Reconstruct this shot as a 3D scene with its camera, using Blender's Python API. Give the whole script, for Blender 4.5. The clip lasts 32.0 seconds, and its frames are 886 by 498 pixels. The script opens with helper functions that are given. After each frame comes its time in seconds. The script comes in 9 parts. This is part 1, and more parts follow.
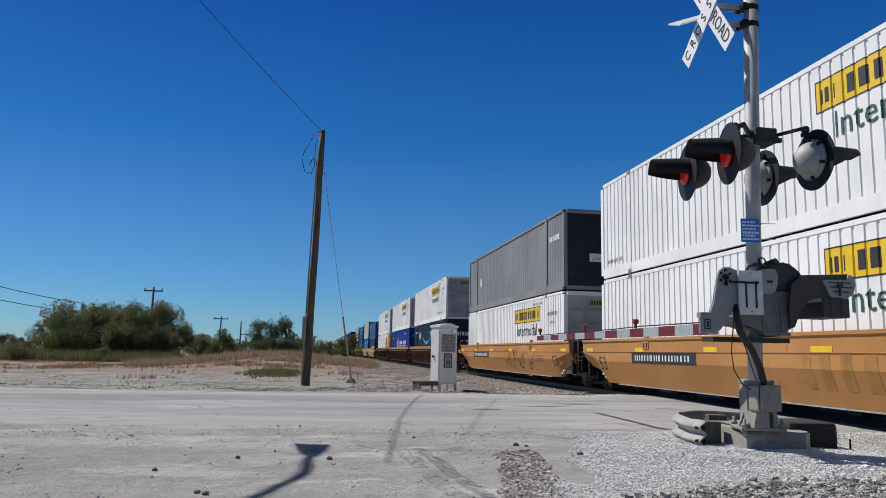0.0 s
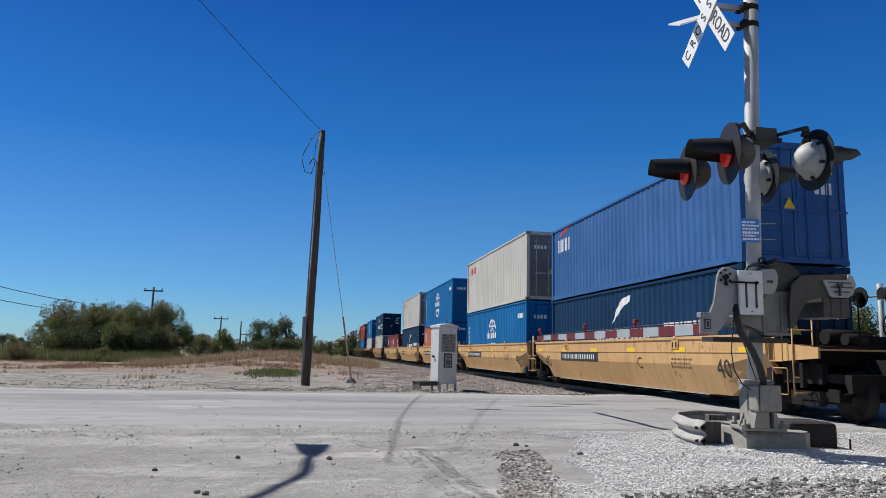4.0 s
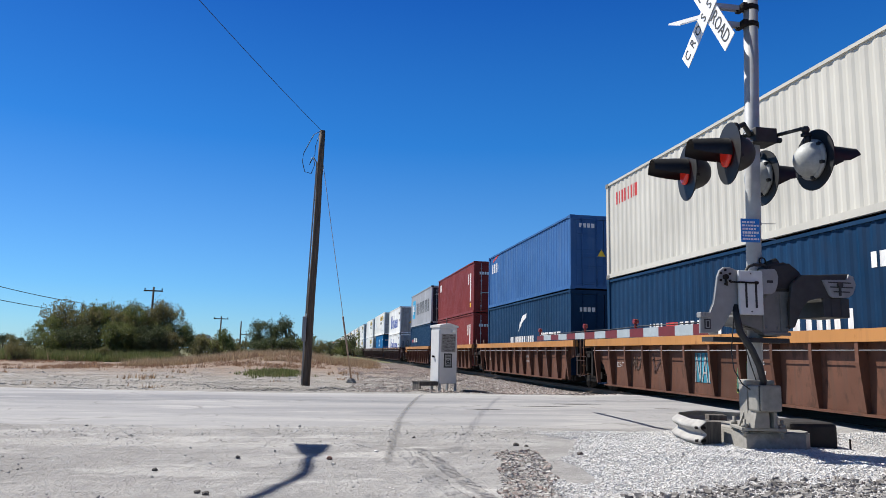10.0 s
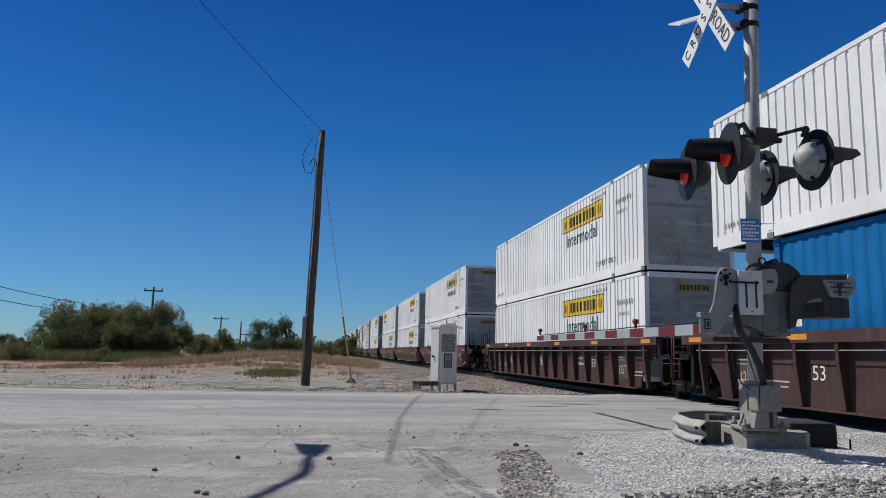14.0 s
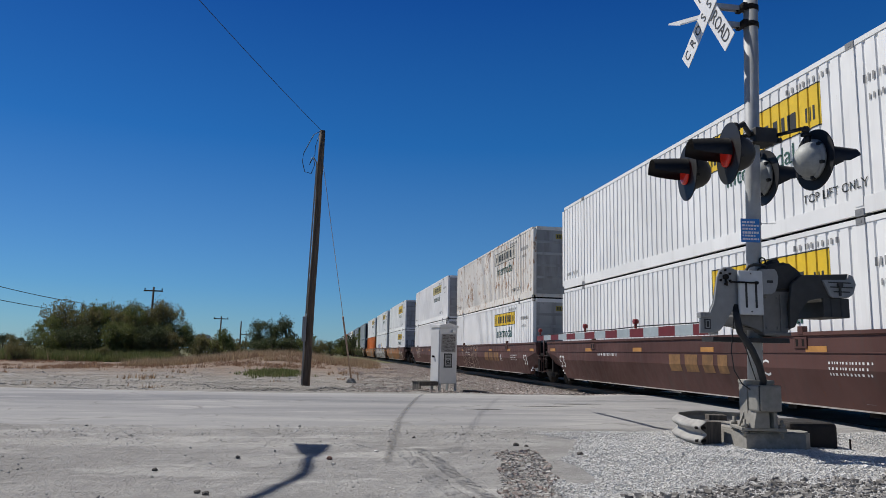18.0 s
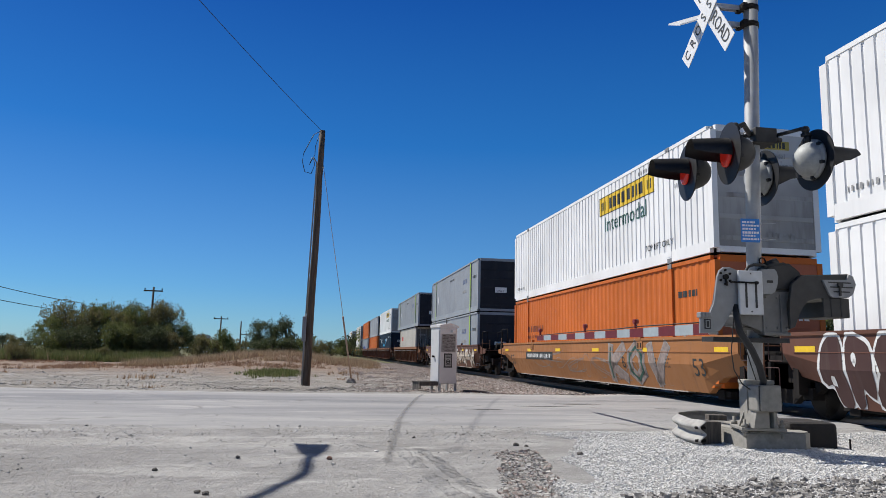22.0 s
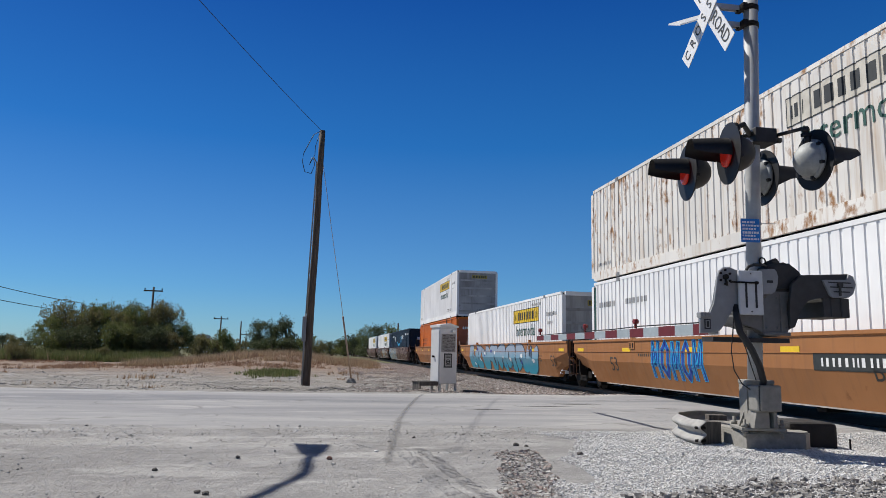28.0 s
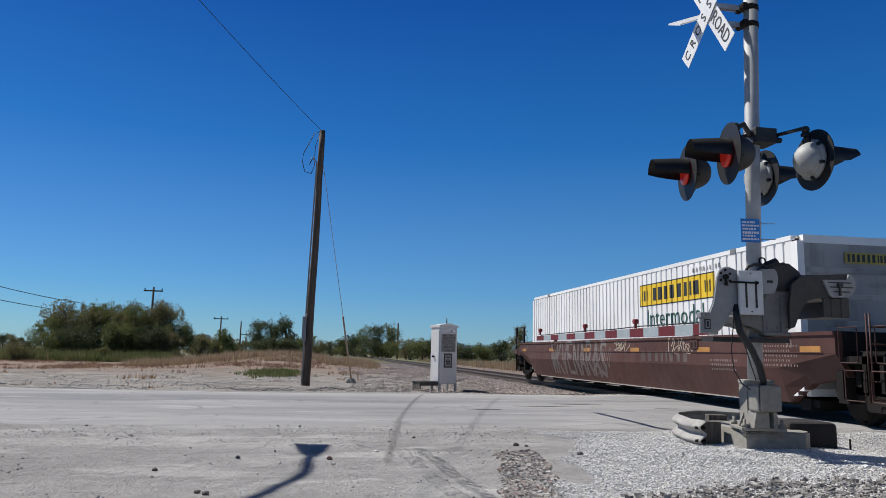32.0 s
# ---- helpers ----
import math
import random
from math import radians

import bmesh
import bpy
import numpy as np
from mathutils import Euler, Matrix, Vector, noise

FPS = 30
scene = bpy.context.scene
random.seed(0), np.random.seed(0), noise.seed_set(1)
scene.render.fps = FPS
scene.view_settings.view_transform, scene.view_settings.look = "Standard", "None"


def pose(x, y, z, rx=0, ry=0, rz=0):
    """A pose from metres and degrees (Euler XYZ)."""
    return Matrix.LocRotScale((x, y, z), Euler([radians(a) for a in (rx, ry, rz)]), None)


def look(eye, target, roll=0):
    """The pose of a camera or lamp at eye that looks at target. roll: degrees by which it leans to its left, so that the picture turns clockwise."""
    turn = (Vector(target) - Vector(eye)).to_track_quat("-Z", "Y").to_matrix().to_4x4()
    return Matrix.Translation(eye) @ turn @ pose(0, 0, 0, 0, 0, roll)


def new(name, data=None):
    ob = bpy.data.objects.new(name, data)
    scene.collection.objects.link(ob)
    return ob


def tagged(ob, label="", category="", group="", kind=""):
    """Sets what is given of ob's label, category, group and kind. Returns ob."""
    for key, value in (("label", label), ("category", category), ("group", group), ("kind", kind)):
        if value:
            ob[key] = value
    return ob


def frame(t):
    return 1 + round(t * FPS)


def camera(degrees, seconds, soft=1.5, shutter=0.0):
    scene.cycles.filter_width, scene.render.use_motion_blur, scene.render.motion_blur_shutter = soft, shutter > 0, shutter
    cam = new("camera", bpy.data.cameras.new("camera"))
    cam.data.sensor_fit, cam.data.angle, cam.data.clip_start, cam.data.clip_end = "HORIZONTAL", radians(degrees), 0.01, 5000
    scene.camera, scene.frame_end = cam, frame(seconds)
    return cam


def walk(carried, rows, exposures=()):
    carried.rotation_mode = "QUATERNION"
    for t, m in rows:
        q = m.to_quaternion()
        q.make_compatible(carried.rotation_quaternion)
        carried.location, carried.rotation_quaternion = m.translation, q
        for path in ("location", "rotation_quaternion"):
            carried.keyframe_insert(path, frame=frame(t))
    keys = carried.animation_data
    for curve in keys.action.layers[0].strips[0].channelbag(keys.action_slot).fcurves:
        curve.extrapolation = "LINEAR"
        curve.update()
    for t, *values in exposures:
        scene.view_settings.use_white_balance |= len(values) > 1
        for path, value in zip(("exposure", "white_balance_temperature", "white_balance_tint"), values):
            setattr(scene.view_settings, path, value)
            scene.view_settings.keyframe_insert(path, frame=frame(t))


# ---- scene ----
CAM_Z = 1.016                      # eye height over the rail head
cam = camera(63.45, 32.0, soft=0.55)
EYE = Vector((0.0, 0.0, CAM_Z))
YAW, PITCH = radians(9.602), radians(8.267)
AIM = EYE + Vector((math.sin(YAW) * math.cos(PITCH), math.cos(YAW) * math.cos(PITCH), math.sin(PITCH))) * 50
EYE_POSE = look(EYE, AIM, 1.2)
walk(cam, [(0.0, EYE_POSE), (32.0, EYE_POSE)], exposures=[
    (0.0, -0.34), (1.0, -0.22), (2.0, -0.34), (3.0, -0.25), (6.0, 0.10), (8.0, 0.30), (10.0, 0.22), (11.0, 0.24), (12.0, -0.06),
    (14.0, -0.46), (17.0, -0.45), (18.0, -0.48), (20.0, -0.45), (22.0, -0.15), (23.0, 0.09), (25.0, 0.0), (28.0, -0.25), (32.0, -0.25)])

# ---- light ----
SUN_WAY = Vector((-0.63, 0.56, 1.0)).normalized()      # towards the sun
SUN_ELEV = math.asin(SUN_WAY.z)
SUN_AZ = math.atan2(SUN_WAY.x, SUN_WAY.y)              # clockwise from +y
world = bpy.data.worlds.new("sky")
scene.world = world
world.use_nodes = True
wn = world.node_tree.nodes
sky = wn.new("ShaderNodeTexSky")
sky.sky_type, sky.sun_disc = "NISHITA", False
sky.sun_elevation, sky.sun_rotation = SUN_ELEV, SUN_AZ
sky.altitude, sky.air_density, sky.dust_density, sky.ozone_density = 50, 1.0, 0.1, 3.0
wn["Background"].inputs["Strength"].default_value = 0.093
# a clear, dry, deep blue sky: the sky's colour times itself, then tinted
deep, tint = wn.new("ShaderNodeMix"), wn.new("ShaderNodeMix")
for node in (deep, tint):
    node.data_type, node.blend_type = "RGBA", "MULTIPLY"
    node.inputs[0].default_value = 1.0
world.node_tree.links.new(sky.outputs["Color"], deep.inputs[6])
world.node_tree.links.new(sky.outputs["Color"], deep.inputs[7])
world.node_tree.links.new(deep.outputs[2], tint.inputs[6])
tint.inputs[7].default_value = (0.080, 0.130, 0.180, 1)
way = wn.new("ShaderNodeTexCoord")
part_z = wn.new("ShaderNodeSeparateXYZ")
fall = wn.new("ShaderNodeValToRGB")                    # even blue, paler at the horizon; dimmed overhead, out of view, to weaken fill
for pos, col in ((0.08, (1.50, 4.05, 7.4)), (0.28, (0.24, 2.18, 6.2)), (0.46, (0.08, 1.14, 4.8)), (0.72, (0.14, 0.22, 0.44)), (1.0, (0.13, 0.17, 0.26))):
    fall.color_ramp.elements.new(pos).color = (*col, 1)
fall.color_ramp.elements[0].color = (2.75, 5.0, 7.3, 1)
fall.color_ramp.elements.remove(fall.color_ramp.elements[len(fall.color_ramp.elements) - 1])
both = wn.new("ShaderNodeMix")
both.data_type = "RGBA"
both.inputs[0].default_value = 0.72
world.node_tree.links.new(way.outputs["Generated"], part_z.inputs[0])
world.node_tree.links.new(part_z.outputs[2], fall.inputs[0])
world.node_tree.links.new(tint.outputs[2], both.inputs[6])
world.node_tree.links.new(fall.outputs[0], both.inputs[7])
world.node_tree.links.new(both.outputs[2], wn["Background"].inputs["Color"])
sun_data = bpy.data.lights.new("sun", "SUN")
sun_data.energy, sun_data.angle, sun_data.color = 6.1, radians(0.53), (1.0, 0.957, 0.893)
sun = new("sun", sun_data)
sun.matrix_world = look(SUN_WAY * 80, (0, 0, 0))

# ---- materials ----
MATS = {}


def nodes_of(name):
    m = bpy.data.materials.new(name)
    m.use_nodes = True
    nt = m.node_tree
    return m, nt, nt.nodes, nt.nodes["Principled BSDF"]


def noise_node(nt, scale, detail=4.0, rough=0.55, stretch=None, coord="Object"):
    tc = nt.nodes.new("ShaderNodeTexCoord")
    n = nt.nodes.new("ShaderNodeTexNoise")
    n.inputs["Scale"].default_value, n.inputs["Detail"].default_value = scale, detail
    n.inputs["Roughness"].default_value = rough
    if stretch:
        mp = nt.nodes.new("ShaderNodeMapping")
        mp.inputs["Scale"].default_value = stretch
        nt.links.new(tc.outputs[coord], mp.inputs["Vector"])
        nt.links.new(mp.outputs["Vector"], n.inputs["Vector"])
    else:
        nt.links.new(tc.outputs[coord], n.inputs["Vector"])
    return n.outputs["Fac"]


def ramp(nt, fac, lo, hi, a=0.0, b=1.0):
    r = nt.nodes.new("ShaderNodeMapRange")
    r.inputs["From Min"].default_value, r.inputs["From Max"].default_value = lo, hi
    r.inputs["To Min"].default_value, r.inputs["To Max"].default_value = a, b
    nt.links.new(fac, r.inputs["Value"])
    return r.outputs["Result"]


def mix(nt, fac, a, b, kind="MIX"):
    m = nt.nodes.new("ShaderNodeMix")
    m.data_type, m.blend_type = "RGBA", kind
    for sock, v in ((m.inputs[0], fac), (m.inputs[6], a), (m.inputs[7], b)):
        if isinstance(v, (int, float)):
            sock.default_value = v
        elif isinstance(v, (tuple, list)):
            sock.default_value = (*v, 1.0)
        else:
            nt.links.new(v, sock)
    return m.outputs[2]


def calc(nt, op, a, b=0.0, c=None):
    m = nt.nodes.new("ShaderNodeMath")
    m.operation = op
    for i, v in enumerate((a, b) if c is None else (a, b, c)):
        if isinstance(v, (int, float)):
            m.inputs[i].default_value = v
        else:
            nt.links.new(v, m.inputs[i])
    return m.outputs[0]


def bump(nt, bsdf, height, strength=0.3, dist=0.01):
    b = nt.nodes.new("ShaderNodeBump")
    b.inputs["Strength"].default_value, b.inputs["Distance"].default_value = strength, dist
    nt.links.new(height, b.inputs["Height"])
    nt.links.new(b.outputs["Normal"], bsdf.inputs["Normal"])


def paint(name, color, rust=0.1, dirt=0.35, rough=0.5, metal=0.0, rust_color=(0.16, 0.065, 0.03), dirt_color=(0.20, 0.17, 0.14), fade=0.12):
    """Weathered paint on steel: fading in patches, streaks of dirt that run down, spots of rust."""
    m, nt, nn, b = nodes_of(name)
    info = nn.new("ShaderNodeObjectInfo")
    tc = nn.new("ShaderNodeTexCoord")
    shift = nn.new("ShaderNodeVectorMath")
    shift.operation = "MULTIPLY_ADD"
    comb = nn.new("ShaderNodeCombineXYZ")
    nt.links.new(info.outputs["Random"], comb.inputs[0])
    nt.links.new(info.outputs["Random"], comb.inputs[1])
    nt.links.new(comb.outputs[0], shift.inputs[0])
    shift.inputs[1].default_value = (37.0, 91.0, 0.0)
    nt.links.new(tc.outputs["Object"], shift.inputs[2])

    def field(scale, detail, stretch):
        mp = nn.new("ShaderNodeMapping")
        mp.inputs["Scale"].default_value = stretch
        n = nn.new("ShaderNodeTexNoise")
        n.inputs["Scale"].default_value, n.inputs["Detail"].default_value = scale, detail
        n.inputs["Roughness"].default_value = 0.62
        nt.links.new(shift.outputs[0], mp.inputs["Vector"])
        nt.links.new(mp.outputs["Vector"], n.inputs["Vector"])
        return n.outputs["Fac"]
    big = field(0.45, 3, (1, 1, 1))
    streak = field(2.2, 4, (1, 2.6, 0.16))
    spots = field(5.0, 6, (1, 1, 0.55))
    light = tuple(min(1.0, c * 1.12 + 0.004) for c in color)
    dark = tuple(c * (1 - fade) for c in color)
    col = mix(nt, ramp(nt, big, 0.35, 0.68), dark, light)
    col = mix(nt, ramp(nt, streak, 0.52, 0.80, 0.0, dirt), col, dirt_color)
    edge = 0.74 - 0.22 * rust
    rust_f = ramp(nt, calc(nt, "MULTIPLY_ADD", spots, 0.65, calc(nt, "MULTIPLY", big, 0.4)), edge - 0.02, edge + 0.07, 0.0, min(1.0, 0.5 + rust))
    col = mix(nt, rust_f, col, rust_color)
    nt.links.new(col, b.inputs["Base Color"])
    nt.links.new(ramp(nt, spots, 0.3, 0.8, rough - 0.1, rough + 0.2), b.inputs["Roughness"])
    b.inputs["Metallic"].default_value = metal
    b.inputs["Specular IOR Level"].default_value = 0.16
    bump(nt, b, spots, 0.12, 0.004)
    MATS[name] = m
    return m


def plain(name, color, rough=0.6, metal=0.0, var=0.15, scale=12.0, glow=0.0, bumpy=0.1):
    m, nt, nn, b = nodes_of(name)
    f = noise_node(nt, scale, 5)
    f2 = noise_node(nt, scale * 0.12, 3)
    col = mix(nt, ramp(nt, f, 0.3, 0.7), tuple(c * (1 - var) for c in color), tuple(min(1, c * (1 + var)) for c in color))
    col = mix(nt, ramp(nt, f2, 0.35, 0.7, 0.0, 0.5), col, tuple(c * (1 - 1.4 * var) for c in color))
    nt.links.new(col, b.inputs["Base Color"])
    b.inputs["Roughness"].default_value, b.inputs["Metallic"].default_value = rough, metal
    if glow:
        b.inputs["Emission Color"].default_value = (*color, 1)
        b.inputs["Emission Strength"].default_value = glow
    if bumpy:
        bump(nt, b, f, bumpy, 0.006)
    MATS[name] = m
    return m


WHITE = paint("container_white", (0.80, 0.80, 0.785), rust=0.14, dirt=0.22, fade=0.06, rust_color=(0.36, 0.30, 0.25), dirt_color=(0.48, 0.46, 0.43))
WHITE_RUSTY = paint("container_white_rusty", (0.76, 0.73, 0.67), rust=0.72, dirt=0.75, rust_color=(0.33, 0.175, 0.08), dirt_color=(0.46, 0.31, 0.18))
CREAM = paint("container_cream", (0.50, 0.485, 0.43), rust=0.06, dirt=0.30, fade=0.06, dirt_color=(0.30, 0.28, 0.24))
# streaks of dirt over a white darkened for the end's shade
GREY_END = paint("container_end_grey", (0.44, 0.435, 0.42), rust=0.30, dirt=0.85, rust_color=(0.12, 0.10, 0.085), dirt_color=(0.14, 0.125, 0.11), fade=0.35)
GREY53 = paint("container_grey", (0.29, 0.315, 0.34), rust=0.02, dirt=0.15, fade=0.06)
# ends of the grey boxes: their shade is put into the colour
GREY_END_SHADED = paint("container_end_shaded", (0.022, 0.024, 0.031), rust=0.02, dirt=0.1)
GREY_DARK = paint("container_dark_grey", (0.235, 0.24, 0.245), rust=0.02, dirt=0.15)
GREY_LIGHT = paint("container_light_grey", (0.36, 0.375, 0.40), rust=0.03, dirt=0.25)
# off-white end with rust and dirt, its base darkened for shade
CREAM_END_SHADED = paint("container_cream_end_shaded", (0.20, 0.195, 0.18), rust=0.25, dirt=0.6, rust_color=(0.10, 0.075, 0.055), dirt_color=(0.10, 0.09, 0.075), fade=0.25)
NAVY = paint("container_navy", (0.0025, 0.029, 0.078), rust=0.0, dirt=0.06, fade=0.2, dirt_color=(0.03, 0.045, 0.09))
PRIME = paint("container_blue_black", (0.012, 0.022, 0.040), rust=0.01, dirt=0.10, dirt_color=(0.04, 0.05, 0.06))
ROYAL = paint("container_royal_blue", (0.006, 0.040, 0.26), rust=0.02, dirt=0.10, dirt_color=(0.03, 0.06, 0.2))
COBALT = paint("container_cobalt", (0.035, 0.112, 0.285), rust=0.12, dirt=0.55, dirt_color=(0.11, 0.18, 0.30))
AZURE = paint("container_azure", (0.0015, 0.122, 0.325), rust=0.05, dirt=0.2, dirt_color=(0.03, 0.14, 0.27))
RED = paint("container_red", (0.30, 0.030, 0.026), rust=0.04, dirt=0.12, dirt_color=(0.22, 0.07, 0.05))
BROWN_RED = paint("container_brown_red", (0.19, 0.028, 0.022), rust=0.05, dirt=0.15, dirt_color=(0.12, 0.05, 0.04))
BRICK = paint("container_brick", (0.42, 0.13, 0.065), rust=0.10, dirt=0.25)
ORANGE = paint("container_orange", (0.56, 0.140, 0.025), rust=0.04, dirt=0.22)
AMBER = paint("container_amber", (0.72, 0.30, 0.02), rust=0.03, dirt=0.18)
CAR_SIENNA = paint("car_sienna", (0.150, 0.069, 0.047), rust=0.35, dirt=0.6, dirt_color=(0.11, 0.068, 0.048), fade=0.25)
CAR_YELLOW = paint("car_yellow", (0.47, 0.225, 0.075), rust=0.30, dirt=0.6, dirt_color=(0.34, 0.21, 0.10))
CAR_BRIGHT = paint("car_bright_yellow", (0.57, 0.35, 0.155), rust=0.55, dirt=0.7, rust_color=(0.24, 0.12, 0.055), dirt_color=(0.32, 0.19, 0.09))
CAR_TAN = paint("car_tan", (0.36, 0.19, 0.075), rust=0.32, dirt=0.5, dirt_color=(0.22, 0.12, 0.06))
CAR_ORANGE = paint("car_orange_brown", (0.35, 0.155, 0.06), rust=0.32, dirt=0.6, dirt_color=(0.21, 0.11, 0.06))
CAR_RUST = paint("car_rust", (0.168, 0.078, 0.043), rust=0.75, dirt=0.8, rust_color=(0.105, 0.050, 0.030), dirt_color=(0.10, 0.062, 0.045), fade=0.45)
CAR_DULL = paint("car_dull_rust", (0.135, 0.062, 0.040), rust=0.7, dirt=0.75, rust_color=(0.075, 0.040, 0.028), dirt_color=(0.080, 0.055, 0.043), fade=0.4)
CAR_DEEP = paint("car_deep_rust", (0.155, 0.062, 0.039), rust=0.5, dirt=0.6, rust_color=(0.16, 0.075, 0.04), dirt_color=(0.075, 0.045, 0.035), fade=0.3)
CAR_BROWN = paint("car_brown", (0.112, 0.055, 0.047), rust=0.34, dirt=0.7, dirt_color=(0.085, 0.060, 0.054), fade=0.3)
CAR_DARK = paint("car_dark_brown", (0.080, 0.044, 0.040), rust=0.30, dirt=0.6, rust_color=(0.12, 0.075, 0.055), dirt_color=(0.13, 0.105, 0.09), fade=0.3)
CHORD_RUST = paint("chord_rust", (0.25, 0.115, 0.052), rust=0.6, dirt=0.6, dirt_color=(0.12, 0.065, 0.04))
CHORD_TAN = paint("chord_tan", (0.43, 0.20, 0.065), rust=0.4, dirt=0.5, dirt_color=(0.22, 0.11, 0.05))
GRIME = paint("running_gear_grime", (0.014, 0.012, 0.011), rust=0.1, dirt=0.4, rough=0.8, dirt_color=(0.035, 0.028, 0.022))
DUSTY = plain("dusty_steel", (0.36, 0.33, 0.30), 0.8, 0, 0.3, 6)
# near-black: the shade under the box is put into its colour
FLOOR_DARK = paint("container_underside", (0.030, 0.028, 0.026), rust=0.2, dirt=0.4, rough=0.8, dirt_color=(0.05, 0.04, 0.03))
WHEEL_STEEL = plain("wheel_steel", (0.022, 0.019, 0.017), 0.6, 0.4, 0.3, 30)
BLACK = plain("black_paint", (0.020, 0.020, 0.022), 0.5, 0, 0.3, 25)
SIGNAL_BLACK = plain("signal_black", (0.006, 0.0065, 0.008), 0.55, 0, 0.35, 18)
DECAL_YELLOW = plain("decal_yellow", (0.80, 0.53, 0.02), 0.5, 0, 0.10, 6, bumpy=0)
DECAL_PALE = plain("decal_faded_yellow", (0.66, 0.56, 0.22), 0.55, 0, 0.18, 5, bumpy=0)
DECAL_BLACK = plain("decal_black", (0.03, 0.033, 0.03), 0.55, 0, 0.3, 8, bumpy=0)
DECAL_GREEN = plain("decal_green", (0.03, 0.10, 0.075), 0.55, 0, 0.3, 8, bumpy=0)
DECAL_WHITE = plain("decal_white", (0.76, 0.76, 0.74), 0.55, 0, 0.10, 9, bumpy=0)
DECAL_RED = plain("decal_red", (0.55, 0.04, 0.03), 0.5, 0, 0.12, 9, bumpy=0)
DECAL_BLUE = plain("decal_blue", (0.015, 0.06, 0.34), 0.5, 0, 0.12, 9, bumpy=0)
DECAL_MAROON = plain("decal_dark_red_brown", (0.16, 0.045, 0.025), 0.55, 0, 0.2, 6, bumpy=0)
DECAL_SLATE = plain("decal_faded_blue", (0.10, 0.14, 0.30), 0.55, 0, 0.2, 6, bumpy=0)
DECAL_CYAN = plain("decal_cyan", (0.03, 0.40, 0.70), 0.5, 0, 0.15, 9, bumpy=0)
DECAL_LIME = plain("decal_lime", (0.36, 0.55, 0.04), 0.5, 0, 0.12, 9, bumpy=0)
DECAL_AMBER = plain("amber_reflector", (0.72, 0.30, 0.025), 0.4, 0, 0.12, 9, bumpy=0)
DECAL_BARE = plain("decal_worn_pale", (0.60, 0.56, 0.47), 0.6, 0, 0.2, 6, bumpy=0)
DECAL_DULL = plain("spray_dull_pink", (0.30, 0.24, 0.21), 0.6, 0, 0.35, 9, bumpy=0)
DECAL_FADED = plain("decal_faded_white", (0.46, 0.44, 0.42), 0.6, 0, 0.3, 14, bumpy=0)
DECAL_OLD_OCHRE = plain("decal_worn_ochre", (0.24, 0.125, 0.045), 0.6, 0, 0.4, 5, bumpy=0)
DECAL_RUSTED = plain("decal_rusted_brown", (0.085, 0.050, 0.034), 0.65, 0, 0.35, 9, bumpy=0)
DECAL_OCHRE_DULL = plain("decal_dull_yellow", (0.42, 0.33, 0.06), 0.6, 0, 0.3, 7, bumpy=0)
DECAL_GREY = plain("decal_grey", (0.34, 0.34, 0.33), 0.6, 0, 0.25, 6, bumpy=0)
DECAL_SILVER = plain("spray_silver", (0.42, 0.41, 0.40), 0.45, 0.2, 0.25, 5, bumpy=0)
DECAL_TEAL = plain("spray_teal", (0.03, 0.22, 0.30), 0.55, 0, 0.4, 3, bumpy=0)
DECAL_OCHRE = plain("spray_ochre", (0.42, 0.20, 0.05), 0.55, 0, 0.3, 3, bumpy=0)
DECAL_CREAM = plain("spray_cream", (0.55, 0.47, 0.37), 0.55, 0, 0.25, 4, bumpy=0)
SPRAY_DRAB = plain("spray_drab", (0.165, 0.135, 0.09), 0.6, 0, 0.4, 2, bumpy=0)
SPRAY_TAN = plain("spray_faded_tan", (0.185, 0.125, 0.080), 0.6, 0, 0.4, 2, bumpy=0)
SPRAY_FAINT = plain("spray_faint", (0.115, 0.085, 0.075), 0.6, 0, 0.4, 4, bumpy=0)
SPRAY_ASH = plain("spray_ash", (0.20, 0.185, 0.18), 0.6, 0, 0.3, 3, bumpy=0)
SPRAY_NAVY = plain("spray_navy", (0.02, 0.035, 0.06), 0.5, 0, 0.3, 4, bumpy=0)


def fading_spray():
    """Spray paint blended from pale grey-blue above to cyan below."""
    m, nt, nn, b = nodes_of("spray_fade")
    tc = nn.new("ShaderNodeTexCoord")
    sep = nn.new("ShaderNodeSeparateXYZ")
    nt.links.new(tc.outputs["Object"], sep.inputs[0])
    n = noise_node(nt, 3.0, 4)
    f = ramp(nt, calc(nt, "MULTIPLY_ADD", n, 0.35, sep.outputs[2]), 0.75, 1.35)
    nt.links.new(mix(nt, f, (0.01, 0.30, 0.42), (0.30, 0.36, 0.44)), b.inputs["Base Color"])
    b.inputs["Roughness"].default_value = 0.5
    return m


SPRAY_FADE = fading_spray()
GALV = plain("galvanised_steel", (0.42, 0.43, 0.44), 0.48, 0.35, 0.16, 9)
BEAM_DULL = plain("weathered_zinc", (0.34, 0.33, 0.31), 0.7, 0.05, 0.22, 7, bumpy=0.2)
ARM_PALE = plain("support_pale_grey", (0.60, 0.605, 0.60), 0.55, 0.05, 0.10, 9)
ARM_GREY = plain("support_grey", (0.27, 0.275, 0.275), 0.5, 0.1, 0.14, 9)
ALUMINIUM = plain("aluminium_grey_paint", (0.40, 0.41, 0.415), 0.62, 0.1, 0.16, 8)
MECH_GREY = plain("mechanism_grey", (0.170, 0.167, 0.158), 0.55, 0.1, 0.16, 9)
CAST_BEIGE = plain("cast_base_beige", (0.25, 0.238, 0.21), 0.75, 0, 0.16, 14, bumpy=0.3)
